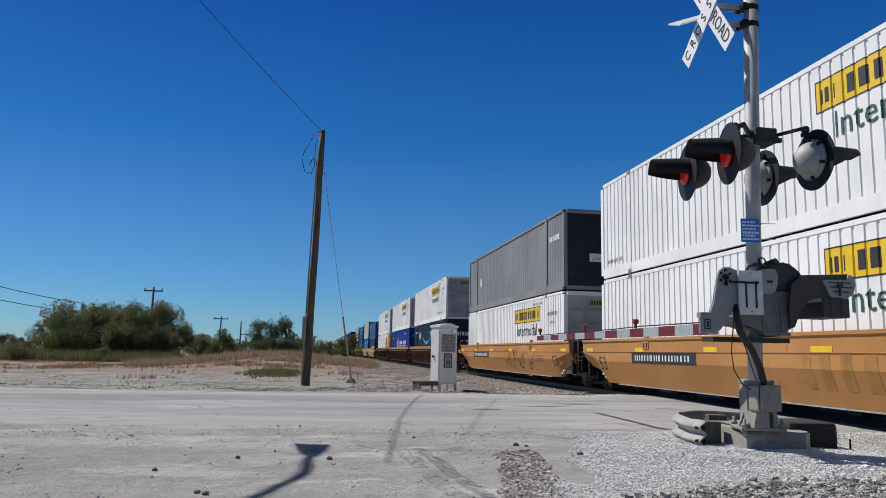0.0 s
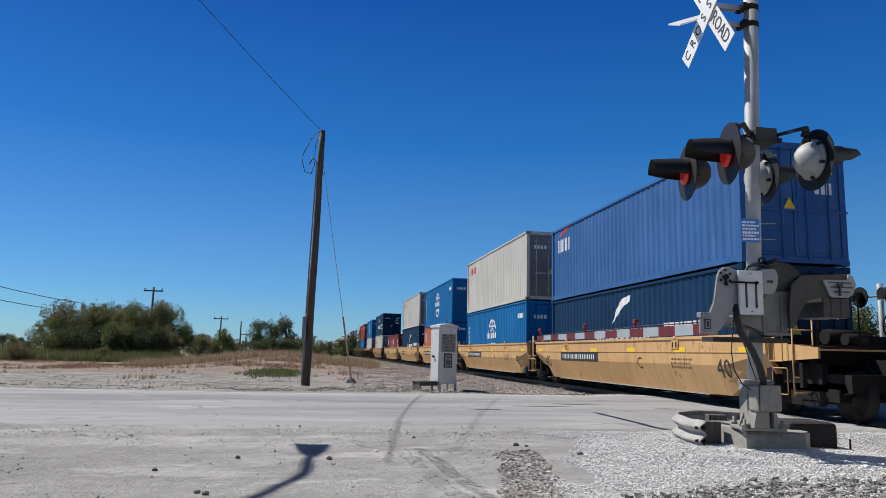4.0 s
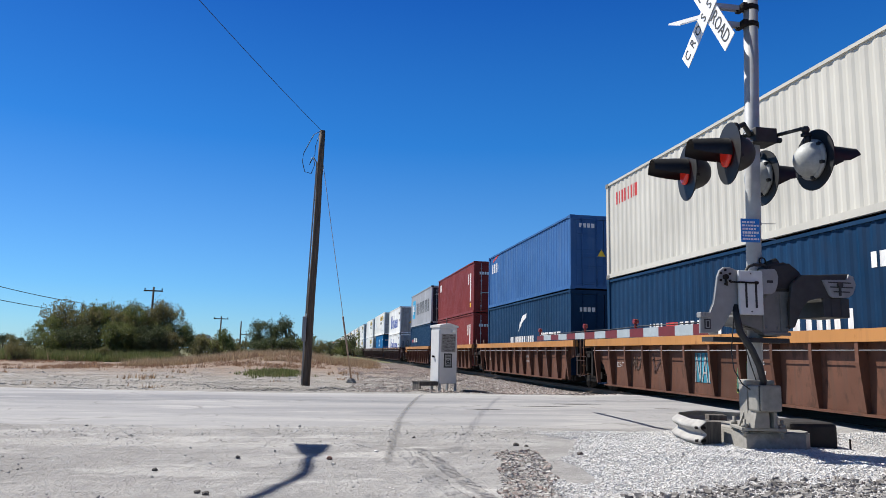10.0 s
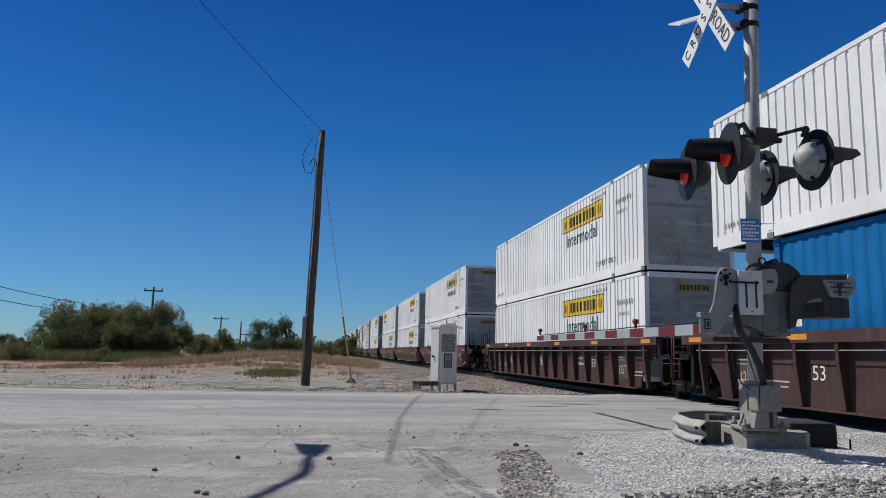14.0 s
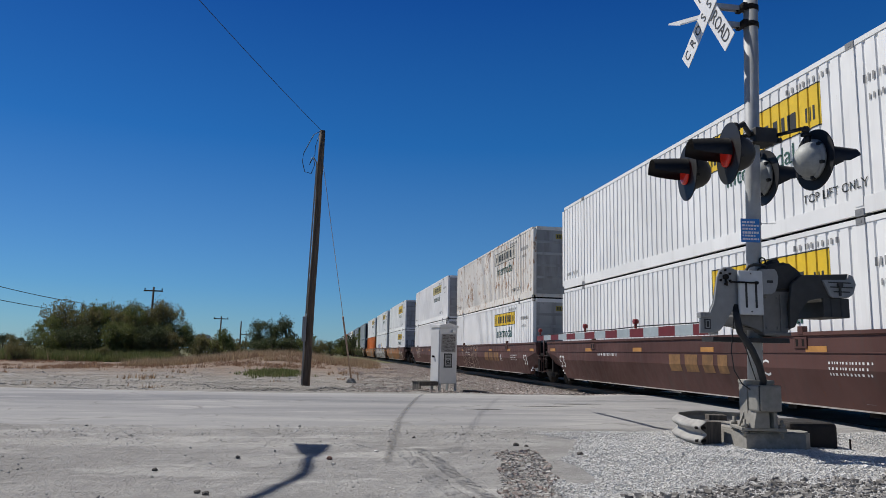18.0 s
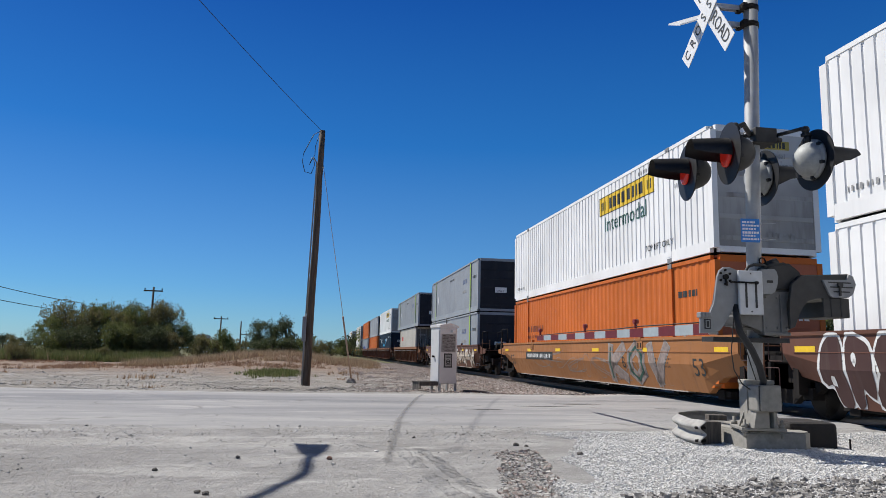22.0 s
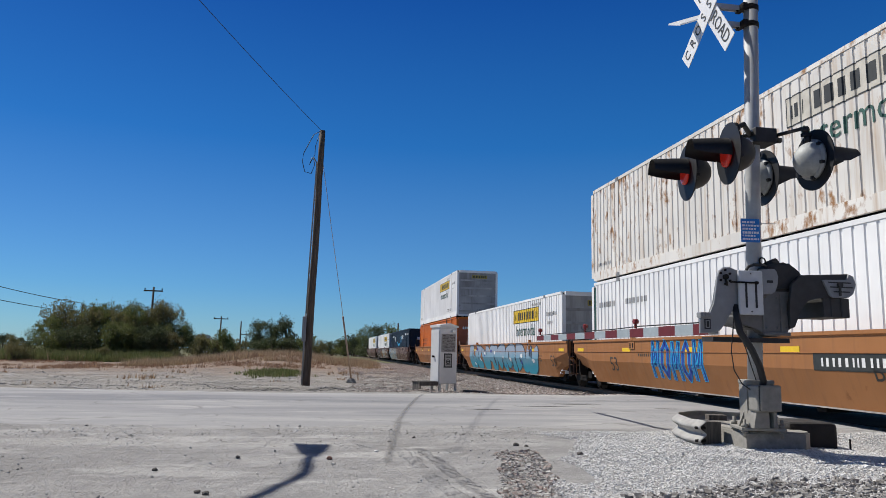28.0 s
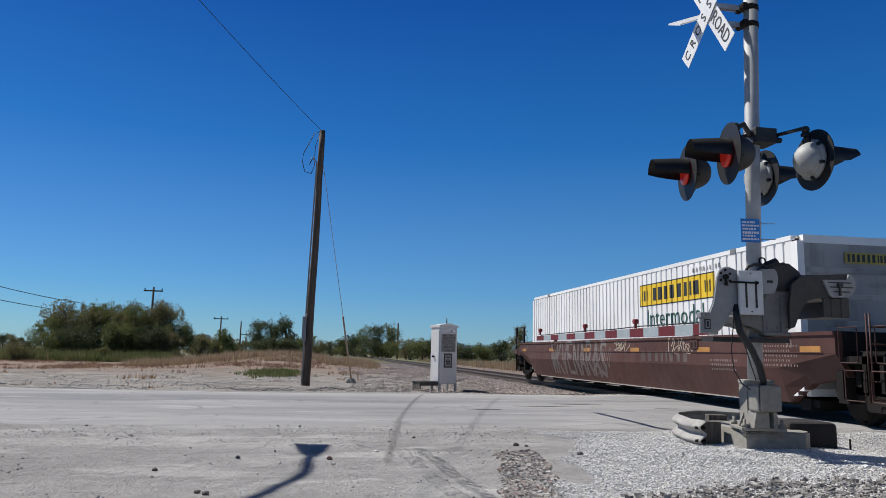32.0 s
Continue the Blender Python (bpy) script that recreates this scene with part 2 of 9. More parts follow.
HOUSING = plain("lamp_housing_grey", (0.36, 0.375, 0.37), 0.6, 0.1, 0.25, 14)
MECH_DARK = plain("mechanism_dark_grey", (0.040, 0.039, 0.037), 0.55, 0.1, 0.25, 10)
MECH_BLACK = plain("mechanism_black", (0.030, 0.029, 0.028), 0.6, 0.1, 0.3, 12)
CONCRETE = plain("concrete", (0.29, 0.277, 0.25), 0.9, 0, 0.2, 16, bumpy=0.4)
SIGN_WHITE = plain("sign_white", (0.80, 0.80, 0.79), 0.4, 0, 0.04, 8, bumpy=0)
SIGN_BLUE = plain("sign_blue", (0.014, 0.20, 0.60), 0.4, 0, 0.08, 8, bumpy=0)
LENS_RED = plain("red_lens", (0.50, 0.022, 0.012), 0.25, 0, 0.15, 40, glow=0.15, bumpy=0)
LAMP_RED = plain("small_lamp_red", (0.22, 0.012, 0.012), 0.3, 0, 0.2, 40, bumpy=0)
CABLE = plain("black_cable", (0.02, 0.02, 0.02), 0.6, 0, 0.2, 20)
RAIL_STEEL = plain("rail_steel", (0.10, 0.075, 0.06), 0.5, 0.5, 0.3, 20)
# near-black of the block that stands in for a shaded rail end
BLOCK_DARK = plain("shaded_block_dark", (0.022, 0.019, 0.018), 0.85, 0, 0.4, 10, bumpy=0.5)
TIE_WOOD = plain("creosoted_tie", (0.075, 0.055, 0.042), 0.85, 0, 0.35, 8, bumpy=0.5)
CABINET = plain("cabinet_aluminium", (0.66, 0.65, 0.63), 0.5, 0.0, 0.05, 5)
LABEL_GREY = plain("weathered_label", (0.30, 0.285, 0.27), 0.7, 0, 0.2, 6, bumpy=0)
LABEL_DARK = plain("faded_print", (0.13, 0.115, 0.105), 0.7, 0, 0.3, 9, bumpy=0)
FARWALL = plain("far_wall_pale", (0.6, 0.6, 0.58), 0.8, 0, 0.1, 1, bumpy=0)


def wood_material(name, color, dark):
    m, nt, nn, b = nodes_of(name)
    grain = noise_node(nt, 6.0, 6, 0.7, (6, 6, 0.25))
    patch = noise_node(nt, 1.3, 3, 0.5, (1, 1, 0.3))
    col = mix(nt, ramp(nt, grain, 0.38, 0.66), dark, color)
    col = mix(nt, ramp(nt, patch, 0.45, 0.75, 0, 0.6), col, tuple(c * 0.6 for c in dark))
    nt.links.new(col, b.inputs["Base Color"])
    b.inputs["Roughness"].default_value = 0.85
    bump(nt, b, grain, 0.6, 0.012)
    MATS[name] = m
    return m


POLE_WOOD = wood_material("weathered_pole_wood", (0.15, 0.108, 0.074), (0.055, 0.040, 0.030))
POST_WOOD = wood_material("old_post_wood", (0.15, 0.13, 0.11), (0.05, 0.045, 0.04))


def foliage(name, a, b_, c):
    m, nt, nn, b = nodes_of(name)
    geo = nn.new("ShaderNodeNewGeometry")
    big = noise_node(nt, 0.5, 3)
    col = mix(nt, geo.outputs["Random Per Island"], a, b_)
    col = mix(nt, ramp(nt, big, 0.45, 0.7, 0, 0.75), col, c)
    nt.links.new(col, b.inputs["Base Color"])
    b.inputs["Roughness"].default_value = 0.65
    tr = nn.new("ShaderNodeBsdfTranslucent")
    nt.links.new(col, tr.inputs["Color"])
    add = nn.new("ShaderNodeMixShader")
    add.inputs[0].default_value = 0.42
    nt.links.new(b.outputs[0], add.inputs[1])
    nt.links.new(tr.outputs[0], add.inputs[2])
    nt.links.new(add.outputs[0], nn["Material Output"].inputs["Surface"])
    MATS[name] = m
    return m


LEAF = foliage("leaf_green", (0.060, 0.086, 0.022), (0.190, 0.205, 0.062), (0.165, 0.148, 0.052))
LEAF_DARK = foliage("leaf_dark_green", (0.035, 0.052, 0.020), (0.095, 0.112, 0.047), (0.08, 0.088, 0.036))
LEAF_OLIVE = foliage("leaf_olive", (0.085, 0.090, 0.032), (0.245, 0.215, 0.095), (0.205, 0.165, 0.080))
BARK = wood_material("bark", (0.13, 0.10, 0.075), (0.05, 0.04, 0.03))
GRASS_DRY = foliage("dry_grass", (0.26, 0.19, 0.115), (0.44, 0.345, 0.225), (0.30, 0.20, 0.13))
GRASS_STRAW = foliage("straw_grass", (0.26, 0.17, 0.10), (0.42, 0.30, 0.19), (0.30, 0.17, 0.11))
GRASS_RUST = foliage("rust_brown_grass", (0.17, 0.10, 0.065), (0.33, 0.20, 0.13), (0.24, 0.16, 0.10))
GRASS_GREEN = foliage("green_grass", (0.075, 0.105, 0.030), (0.16, 0.175, 0.065), (0.17, 0.155, 0.075))


def stone_material(name, a, b_, c):
    m, nt, nn, b = nodes_of(name)
    geo = nn.new("ShaderNodeNewGeometry")
    r = nn.new("ShaderNodeValToRGB")
    els = r.color_ramp.elements
    els[0].color, els[1].color = (*a, 1), (*c, 1)
    e = els.new(0.55)
    e.color = (*b_, 1)
    nt.links.new(geo.outputs["Random Per Island"], r.inputs[0])
    f = noise_node(nt, 60, 4)
    col = mix(nt, ramp(nt, f, 0.3, 0.7, 0, 0.5), r.outputs[0], tuple(x * 0.6 for x in b_))
    nt.links.new(col, b.inputs["Base Color"])
    b.inputs["Roughness"].default_value = 0.9
    MATS[name] = m
    return m


CLOD = plain("dark_clod", (0.115, 0.105, 0.095), 0.95, 0, 0.35, 40, bumpy=0.5)
CLOD_RED = plain("red_clod", (0.30, 0.18, 0.14), 0.95, 0, 0.3, 40, bumpy=0.5)
STONE_PALE = stone_material("crushed_limestone", (0.56, 0.55, 0.53), (0.68, 0.67, 0.65), (0.78, 0.77, 0.75))
STONE_BALLAST = stone_material("ballast_stone", (0.26, 0.205, 0.18), (0.46, 0.39, 0.35), (0.60, 0.56, 0.52))
STONE_BROWN = stone_material("brown_stone", (0.13, 0.122, 0.112), (0.245, 0.233, 0.218), (0.38, 0.368, 0.35))
STONE_RUSSET = stone_material("russet_stone", (0.20, 0.155, 0.135), (0.37, 0.30, 0.265), (0.55, 0.49, 0.45))
STONE_DUSTY = stone_material("dusted_stone", (0.34, 0.33, 0.31), (0.46, 0.45, 0.43), (0.66, 0.645, 0.62))
STONE_DIRT = stone_material("loose_stone", (0.25, 0.235, 0.215), (0.37, 0.355, 0.33), (0.58, 0.56, 0.53))


def ground_material():
    """Pale limestone dust round the crossing, gravel verge, bare brown earth, then grass; all from places in the plan."""
    m, nt, nn, b = nodes_of("ground_earth")
    tc = nn.new("ShaderNodeTexCoord")
    sep = nn.new("ShaderNodeSeparateXYZ")
    nt.links.new(tc.outputs["Object"], sep.inputs[0])
    x, y = sep.outputs[0], sep.outputs[1]
    n1, n2, n3 = noise_node(nt, 0.35, 5), noise_node(nt, 2.6, 6, 0.65), noise_node(nt, 22, 6, 0.7)
    n4 = noise_node(nt, 70, 3)
    band = noise_node(nt, 1.0, 4, 0.6, (0.12, 1.0, 1.0))
    grit = nn.new("ShaderNodeTexVoronoi")
    grit.inputs["Scale"].default_value = 42.0
    nt.links.new(tc.outputs["Object"], grit.inputs["Vector"])
    tone = nn.new("ShaderNodeSeparateColor")
    nt.links.new(grit.outputs["Color"], tone.inputs[0])
    crumb = ramp(nt, grit.outputs["Distance"], 0.22, 0.34, 1.0, 0.0)
    dust = mix(nt, ramp(nt, n2, 0.32, 0.68), (0.300, 0.294, 0.286), (0.405, 0.397, 0.384))
    dust = mix(nt, ramp(nt, band, 0.50, 0.66, 0, 0.65), dust, (0.235, 0.230, 0.222))
    dust = mix(nt, ramp(nt, n1, 0.48, 0.58, 0, 0.6), dust, (0.235, 0.229, 0.220))
    dust = mix(nt, ramp(nt, band, 0.42, 0.30, 0, 0.7), dust, (0.47, 0.46, 0.44))
    n5 = noise_node(nt, 7.5, 6, 0.7)
    dust = mix(nt, ramp(nt, n5, 0.54, 0.72, 0, 0.45), dust, (0.20, 0.195, 0.187))
    crust = noise_node(nt, 0.8, 5, 0.62, (0.55, 1.3, 1.0))
    dust = mix(nt, ramp(nt, crust, 0.56, 0.62, 0, 0.65), dust, (0.52, 0.51, 0.49))
    dust = mix(nt, ramp(nt, n5, 0.40, 0.28, 0, 0.5), dust, (0.49, 0.48, 0.46))
    dust = mix(nt, ramp(nt, n3, 0.50, 0.75, 0, 0.5), dust, (0.17, 0.16, 0.148))
    dust = mix(nt, calc(nt, "MULTIPLY", crumb, ramp(nt, tone.outputs[0], 0.78, 0.95, 0.0, 0.75)), dust, (0.55, 0.53, 0.50))
    dust = mix(nt, calc(nt, "MULTIPLY", crumb, ramp(nt, tone.outputs[1], 0.80, 0.95, 0.0, 0.7)), dust, (0.12, 0.115, 0.105))
    # browner, trodden earth in the near corner of the lot
    near = calc(nt, "ADD", calc(nt, "MULTIPLY_ADD", n1, 5.0, x), calc(nt, "MULTIPLY", y, 0.45))
    dust = mix(nt, ramp(nt, near, 5.2, 1.6, 0, 0.38), dust, (0.205, 0.190, 0.176))
    gravel = mix(nt, ramp(nt, n3, 0.35, 0.65), (0.17, 0.158, 0.142), (0.42, 0.40, 0.37))
    gravel = mix(nt, ramp(nt, n5, 0.50, 0.64, 0, 0.8), gravel, (0.15, 0.135, 0.115))
    gravel = mix(nt, ramp(nt, band, 0.46, 0.62, 0, 0.75), gravel, (0.155, 0.143, 0.125))
    gravel = mix(nt, ramp(nt, n2, 0.44, 0.30, 0, 0.7), gravel, (0.54, 0.525, 0.50))
    gravel = mix(nt, ramp(nt, n1, 0.46, 0.66, 0, 0.35), gravel, (0.25, 0.21, 0.175))
    earth = mix(nt, ramp(nt, n2, 0.3, 0.7), (0.165, 0.115, 0.082), (0.30, 0.225, 0.170))
    green = mix(nt, ramp(nt, n2, 0.35, 0.65), (0.06, 0.075, 0.025), (0.15, 0.14, 0.06))
    wob = calc(nt, "MULTIPLY_ADD", n1, 14.0, -7.0)
    far = calc(nt, "ADD", y, wob)
    col = mix(nt, ramp(nt, calc(nt, "MULTIPLY_ADD", n2, 2.0, y), 19.0, 20.5), dust, gravel)
    col = mix(nt, ramp(nt, calc(nt, "MULTIPLY_ADD", n2, 16.0, far), 37.0, 52.0), col, earth)
    col = mix(nt, ramp(nt, far, 62.0, 82.0), col, green)
    nt.links.new(col, b.inputs["Base Color"])
    b.inputs["Roughness"].default_value = 0.95
    h = calc(nt, "MULTIPLY_ADD", n3, 0.45, calc(nt, "MULTIPLY_ADD", n5, 0.7, calc(nt, "MULTIPLY", n2, 0.9)))
    bump(nt, b, h, 0.9, 0.07)
    MATS["ground_earth"] = m
    return m


def road_material():
    m, nt, nn, b = nodes_of("dusty_asphalt")
    tc = nn.new("ShaderNodeTexCoord")
    sep = nn.new("ShaderNodeSeparateXYZ")
    nt.links.new(tc.outputs["Object"], sep.inputs[0])
    lane = noise_node(nt, 0.55, 4, 0.6, (0.10, 1.0, 1.0))
    n2, n3 = noise_node(nt, 1.4, 5, 0.6, (0.4, 1, 1)), noise_node(nt, 30, 6, 0.7)
    vor = nn.new("ShaderNodeTexVoronoi")
    vor.feature = "DISTANCE_TO_EDGE"
    vor.inputs["Scale"].default_value = 0.32
    warp = nn.new("ShaderNodeVectorMath")
    warp.operation = "MULTIPLY_ADD"
    nz = nn.new("ShaderNodeTexNoise")
    nz.inputs["Scale"].default_value = 1.6
    nt.links.new(tc.outputs["Object"], nz.inputs["Vector"])
    nt.links.new(nz.outputs["Color"], warp.inputs[0])
    warp.inputs[1].default_value = (1.2, 1.2, 0)
    nt.links.new(tc.outputs["Object"], warp.inputs[2])
    nt.links.new(warp.outputs[0], vor.inputs["Vector"])
    col = mix(nt, ramp(nt, lane, 0.40, 0.60), (0.18, 0.182, 0.195), (0.30, 0.298, 0.298))
    side = calc(nt, "ABSOLUTE", calc(nt, "ADD", sep.outputs[1], -14.3))
    side = calc(nt, "MULTIPLY_ADD", n2, 1.6, side)
    col = mix(nt, ramp(nt, side, 3.5, 4.8, 0, 0.7), col, (0.38, 0.374, 0.362))
    col = mix(nt, ramp(nt, n2, 0.5, 0.75, 0, 0.5), col, (0.36, 0.352, 0.34))
    col = mix(nt, ramp(nt, n3, 0.52, 0.75, 0, 0.4), col, (0.16, 0.155, 0.15))
    worn = noise_node(nt, 1.1, 6, 0.68, (0.30, 1.2, 1))
    col = mix(nt, ramp(nt, worn, 0.54, 0.64, 0, 0.55), col, (0.205, 0.205, 0.212))
    col = mix(nt, ramp(nt, worn, 0.44, 0.34, 0, 0.6), col, (0.42, 0.412, 0.40))
    spot = noise_node(nt, 7.0, 5, 0.65, (0.5, 1, 1))
    col = mix(nt, ramp(nt, spot, 0.58, 0.72, 0, 0.45), col, (0.19, 0.187, 0.185))
    col = mix(nt, ramp(nt, spot, 0.40, 0.28, 0, 0.4), col, (0.43, 0.422, 0.408))
    crack = calc(nt, "MULTIPLY", ramp(nt, vor.outputs["Distance"], 0.0, 0.012, 1.0, 0.0), ramp(nt, n2, 0.42, 0.6))
    col = mix(nt, calc(nt, "MULTIPLY", crack, 0.6), col, (0.12, 0.115, 0.11))
    nt.links.new(col, b.inputs["Base Color"])
    b.inputs["Roughness"].default_value = 0.9
    bump(nt, b, n3, 0.35, 0.01)
    return m


GROUND, ROAD = ground_material(), road_material()
BROKEN = plain("broken_asphalt", (0.13, 0.125, 0.12), 0.95, 0, 0.55, 14, bumpy=0.6)


def faint_mark():
    """Thin dark tint through which the ground shows."""
    m, nt, nn, b = nodes_of("faint_dark_trace")
    b.inputs["Base Color"].default_value = (0.17, 0.165, 0.16, 1)
    b.inputs["Roughness"].default_value = 0.95
    tc = nn.new("ShaderNodeTexCoord")
    sep = nn.new("ShaderNodeSeparateXYZ")
    nt.links.new(tc.outputs["UV"], sep.inputs[0])
    across = ramp(nt, calc(nt, "ABSOLUTE", calc(nt, "SUBTRACT", sep.outputs[0], 0.5)), 0.15, 0.5, 0.42, 0.0)
    nt.links.new(calc(nt, "MULTIPLY", across, ramp(nt, noise_node(nt, 9, 5), 0.3, 0.6, 0.5, 1.0)), b.inputs["Alpha"])
    return m


DARK_TRACE = faint_mark()


# ---- mesh helpers ----
def box(bm, x0, x1, y0, y1, z0, z1, bevel=0.0):
    vs = [bm.verts.new(c) for c in ((x0, y0, z0), (x1, y0, z0), (x1, y1, z0), (x0, y1, z0), (x0, y0, z1), (x1, y0, z1), (x1, y1, z1), (x0, y1, z1))]
    fs = [bm.faces.new([vs[i] for i in q]) for q in ((3, 2, 1, 0), (4, 5, 6, 7), (0, 1, 5, 4), (1, 2, 6, 5), (2, 3, 7, 6), (3, 0, 4, 7))]
    if bevel:
        es = list({e for f in fs for e in f.edges})
        bmesh.ops.bevel(bm, geom=es, offset=bevel, segments=2, affect="EDGES", profile=0.5)
    return vs


def tube(bm, pts, r, seg=8, cap=True):
    """A round bar through points; r is one radius or one for each point."""
    pts = [Vector(p) for p in pts]
    rs = r if isinstance(r, (list, tuple)) else [r] * len(pts)
    rings = []
    for i, p in enumerate(pts):
        d = (pts[min(i + 1, len(pts) - 1)] - pts[max(i - 1, 0)]).normalized()
        a = d.orthogonal().normalized() if abs(d.z) > 0.95 else d.cross(Vector((0, 0, 1))).normalized()
        c = d.cross(a)
        rings.append([bm.verts.new(p + (a * math.cos(k * math.tau / seg) + c * math.sin(k * math.tau / seg)) * rs[i]) for k in range(seg)])
    for q, w in zip(rings, rings[1:]):
        for k in range(seg):
            f = bm.faces.new((q[k], q[(k + 1) % seg], w[(k + 1) % seg], w[k]))
            f.smooth = True
    if cap:
        bm.faces.new(rings[0][::-1])
        bm.faces.new(rings[-1])


def sweep(bm, outline, axis, a, b, cap=True):
    """A closed outline of 2D points drawn out along an axis from a to b."""
    def put(u, v, w):
        return {"x": (w, u, v), "y": (u, w, v), "z": (u, v, w)}[axis]
    r0 = [bm.verts.new(put(u, v, a)) for u, v in outline]
    r1 = [bm.verts.new(put(u, v, b)) for u, v in outline]
    n = len(outline)
    for i in range(n):
        bm.faces.new((r0[i], r0[(i + 1) % n], r1[(i + 1) % n], r1[i]))
    if cap:
        bm.faces.new(r0[::-1])
        bm.faces.new(r1)


def mesh_of(bm, name, normals=True):
    if normals:
        bmesh.ops.recalc_face_normals(bm, faces=bm.faces[:])
    me = bpy.data.meshes.new(name)
    bm.to_mesh(me)
    bm.free()
    me.materials.append(None)
    return me


def piece(name, me, material, parent, m=None, label=""):
    """A part on a shared mesh, with a material of its own."""
    ob = new(name, me)
    ob.material_slots[0].link = "OBJECT"
    ob.material_slots[0].material = material
    ob.parent = parent
    if m is not None:
        ob.matrix_basis = m
    if label:
        ob["label"] = label
    return ob


def part(name, bm, material, parent, label="", m=None, normals=True):
    return piece(name, mesh_of(bm, name, normals), material, parent, m, label)


def thing(name, m, label, category, group="", kind=""):
    ob = new(name)
    ob.empty_display_size = 0.2
    ob.matrix_basis = m
    return tagged(ob, label, category, group, kind)


def solid(name, bm, material, label, category="", group="", kind="", m=None, normals=True):
    ob = piece(name, mesh_of(bm, name, normals), material, None, m)
    return tagged(ob, label, category, group, kind)


def arrays(name, verts, faces, material, smooth=False):
    me = bpy.data.meshes.new(name)
    me.from_pydata(verts if isinstance(verts, list) else verts.tolist(), [], faces if isinstance(faces, list) else faces.tolist())
    if smooth:
        me.shade_smooth()
    me.materials.append(material)
    return me


LETTERS = {}


def letters(text, size):
    """Flat outline letters of the built-in font, as vertices and faces, centred."""
    if text not in LETTERS:
        cu = bpy.data.curves.new("letters", "FONT")
        cu.body, cu.align_x, cu.align_y, cu.resolution_u = text, "CENTER", "CENTER", 2
        ob = new("letters", cu)
        dg = bpy.context.evaluated_depsgraph_get()
        me = bpy.data.meshes.new_from_object(ob.evaluated_get(dg))
        LETTERS[text] = ([tuple(v.co) for v in me.vertices], [tuple(p.vertices) for p in me.polygons])
        bpy.data.objects.remove(ob)
        bpy.data.meshes.remove(me)
        bpy.data.curves.remove(cu)
    vs, fs = LETTERS[text]
    return [(u * size, v * size) for u, v, _ in vs], fs


def flat(bm, pts, faces=None):
    """Adds a flat shape of (u, v) points: one polygon, or several faces."""
    vs = [bm.verts.new((u, v, 0)) for u, v in pts]
    for f in faces or [range(len(pts))]:
        try:
            bm.faces.new([vs[i] for i in f])
        except ValueError:
            pass


def rect(bm, u0, u1, v0, v1):
    flat(bm, [(u0, v0), (u1, v0), (u1, v1), (u0, v1)])


def bars(bm, u0, u1, v0, v1, n, seed=0, fill=0.72):
    """A word that stays plain bars."""
    rnd = random.Random(seed)
    ws = [rnd.uniform(0.6, 1.3) for _ in range(n)]
    s = (u1 - u0) / sum(ws)
    u = u0
    for w in ws:
        rect(bm, u, u + w * s * fill, v0, v1)
        u += w * s


# ---- the train: containers ----
TRACK_X = 9.636                    # centre line of the track
TRAIN = []                         # (thing, place along the train, height)


def profile(length, kind):
    """Breaks of a corrugated side along y: (y, depth)."""
    half = length / 2 - 0.16
    out, slope, inn, deep = {"plate": (0.192, 0.020, 0.036, 0.022), "iso": (0.085, 0.062, 0.085, 0.017)}[kind]
    pitch = out + inn + 2 * slope
    n = int(2 * half / pitch)
    pitch = 2 * half / n
    out += pitch - (out + inn + 2 * slope)
    pts, y = [], -half
    for _ in range(n):
        pts += [(y, 0.0), (y + out, 0.0), (y + out + slope, deep), (y + out + slope + inn, deep)]
        y += pitch
    pts.append((half, 0.0))
    return pts


def depth_at(prof, y):
    if y <= prof[0][0] or y >= prof[-1][0]:
        return 0.0
    lo, hi = 0, len(prof) - 1
    while hi - lo > 1:
        mid = (lo + hi) // 2
        lo, hi = (mid, hi) if prof[mid][0] <= y else (lo, mid)
    (a, da), (b, db) = prof[lo], prof[hi]
    return da + (db - da) * (y - a) / (b - a)


SIZES = {"c53": (16.15, 2.59, 2.896, "plate"), "c53w": (16.15, 2.59, 2.896, "iso"), "c40h": (12.19, 2.438, 2.896, "iso"), "c40": (12.19, 2.438, 2.591, "iso"), "c20": (6.06, 2.438, 2.591, "iso")}
SETBACK = {"plate": 0.012, "iso": 0.028}   # of the side walls behind the rails
LONG = ("c53", "c53w")
KIT = {}


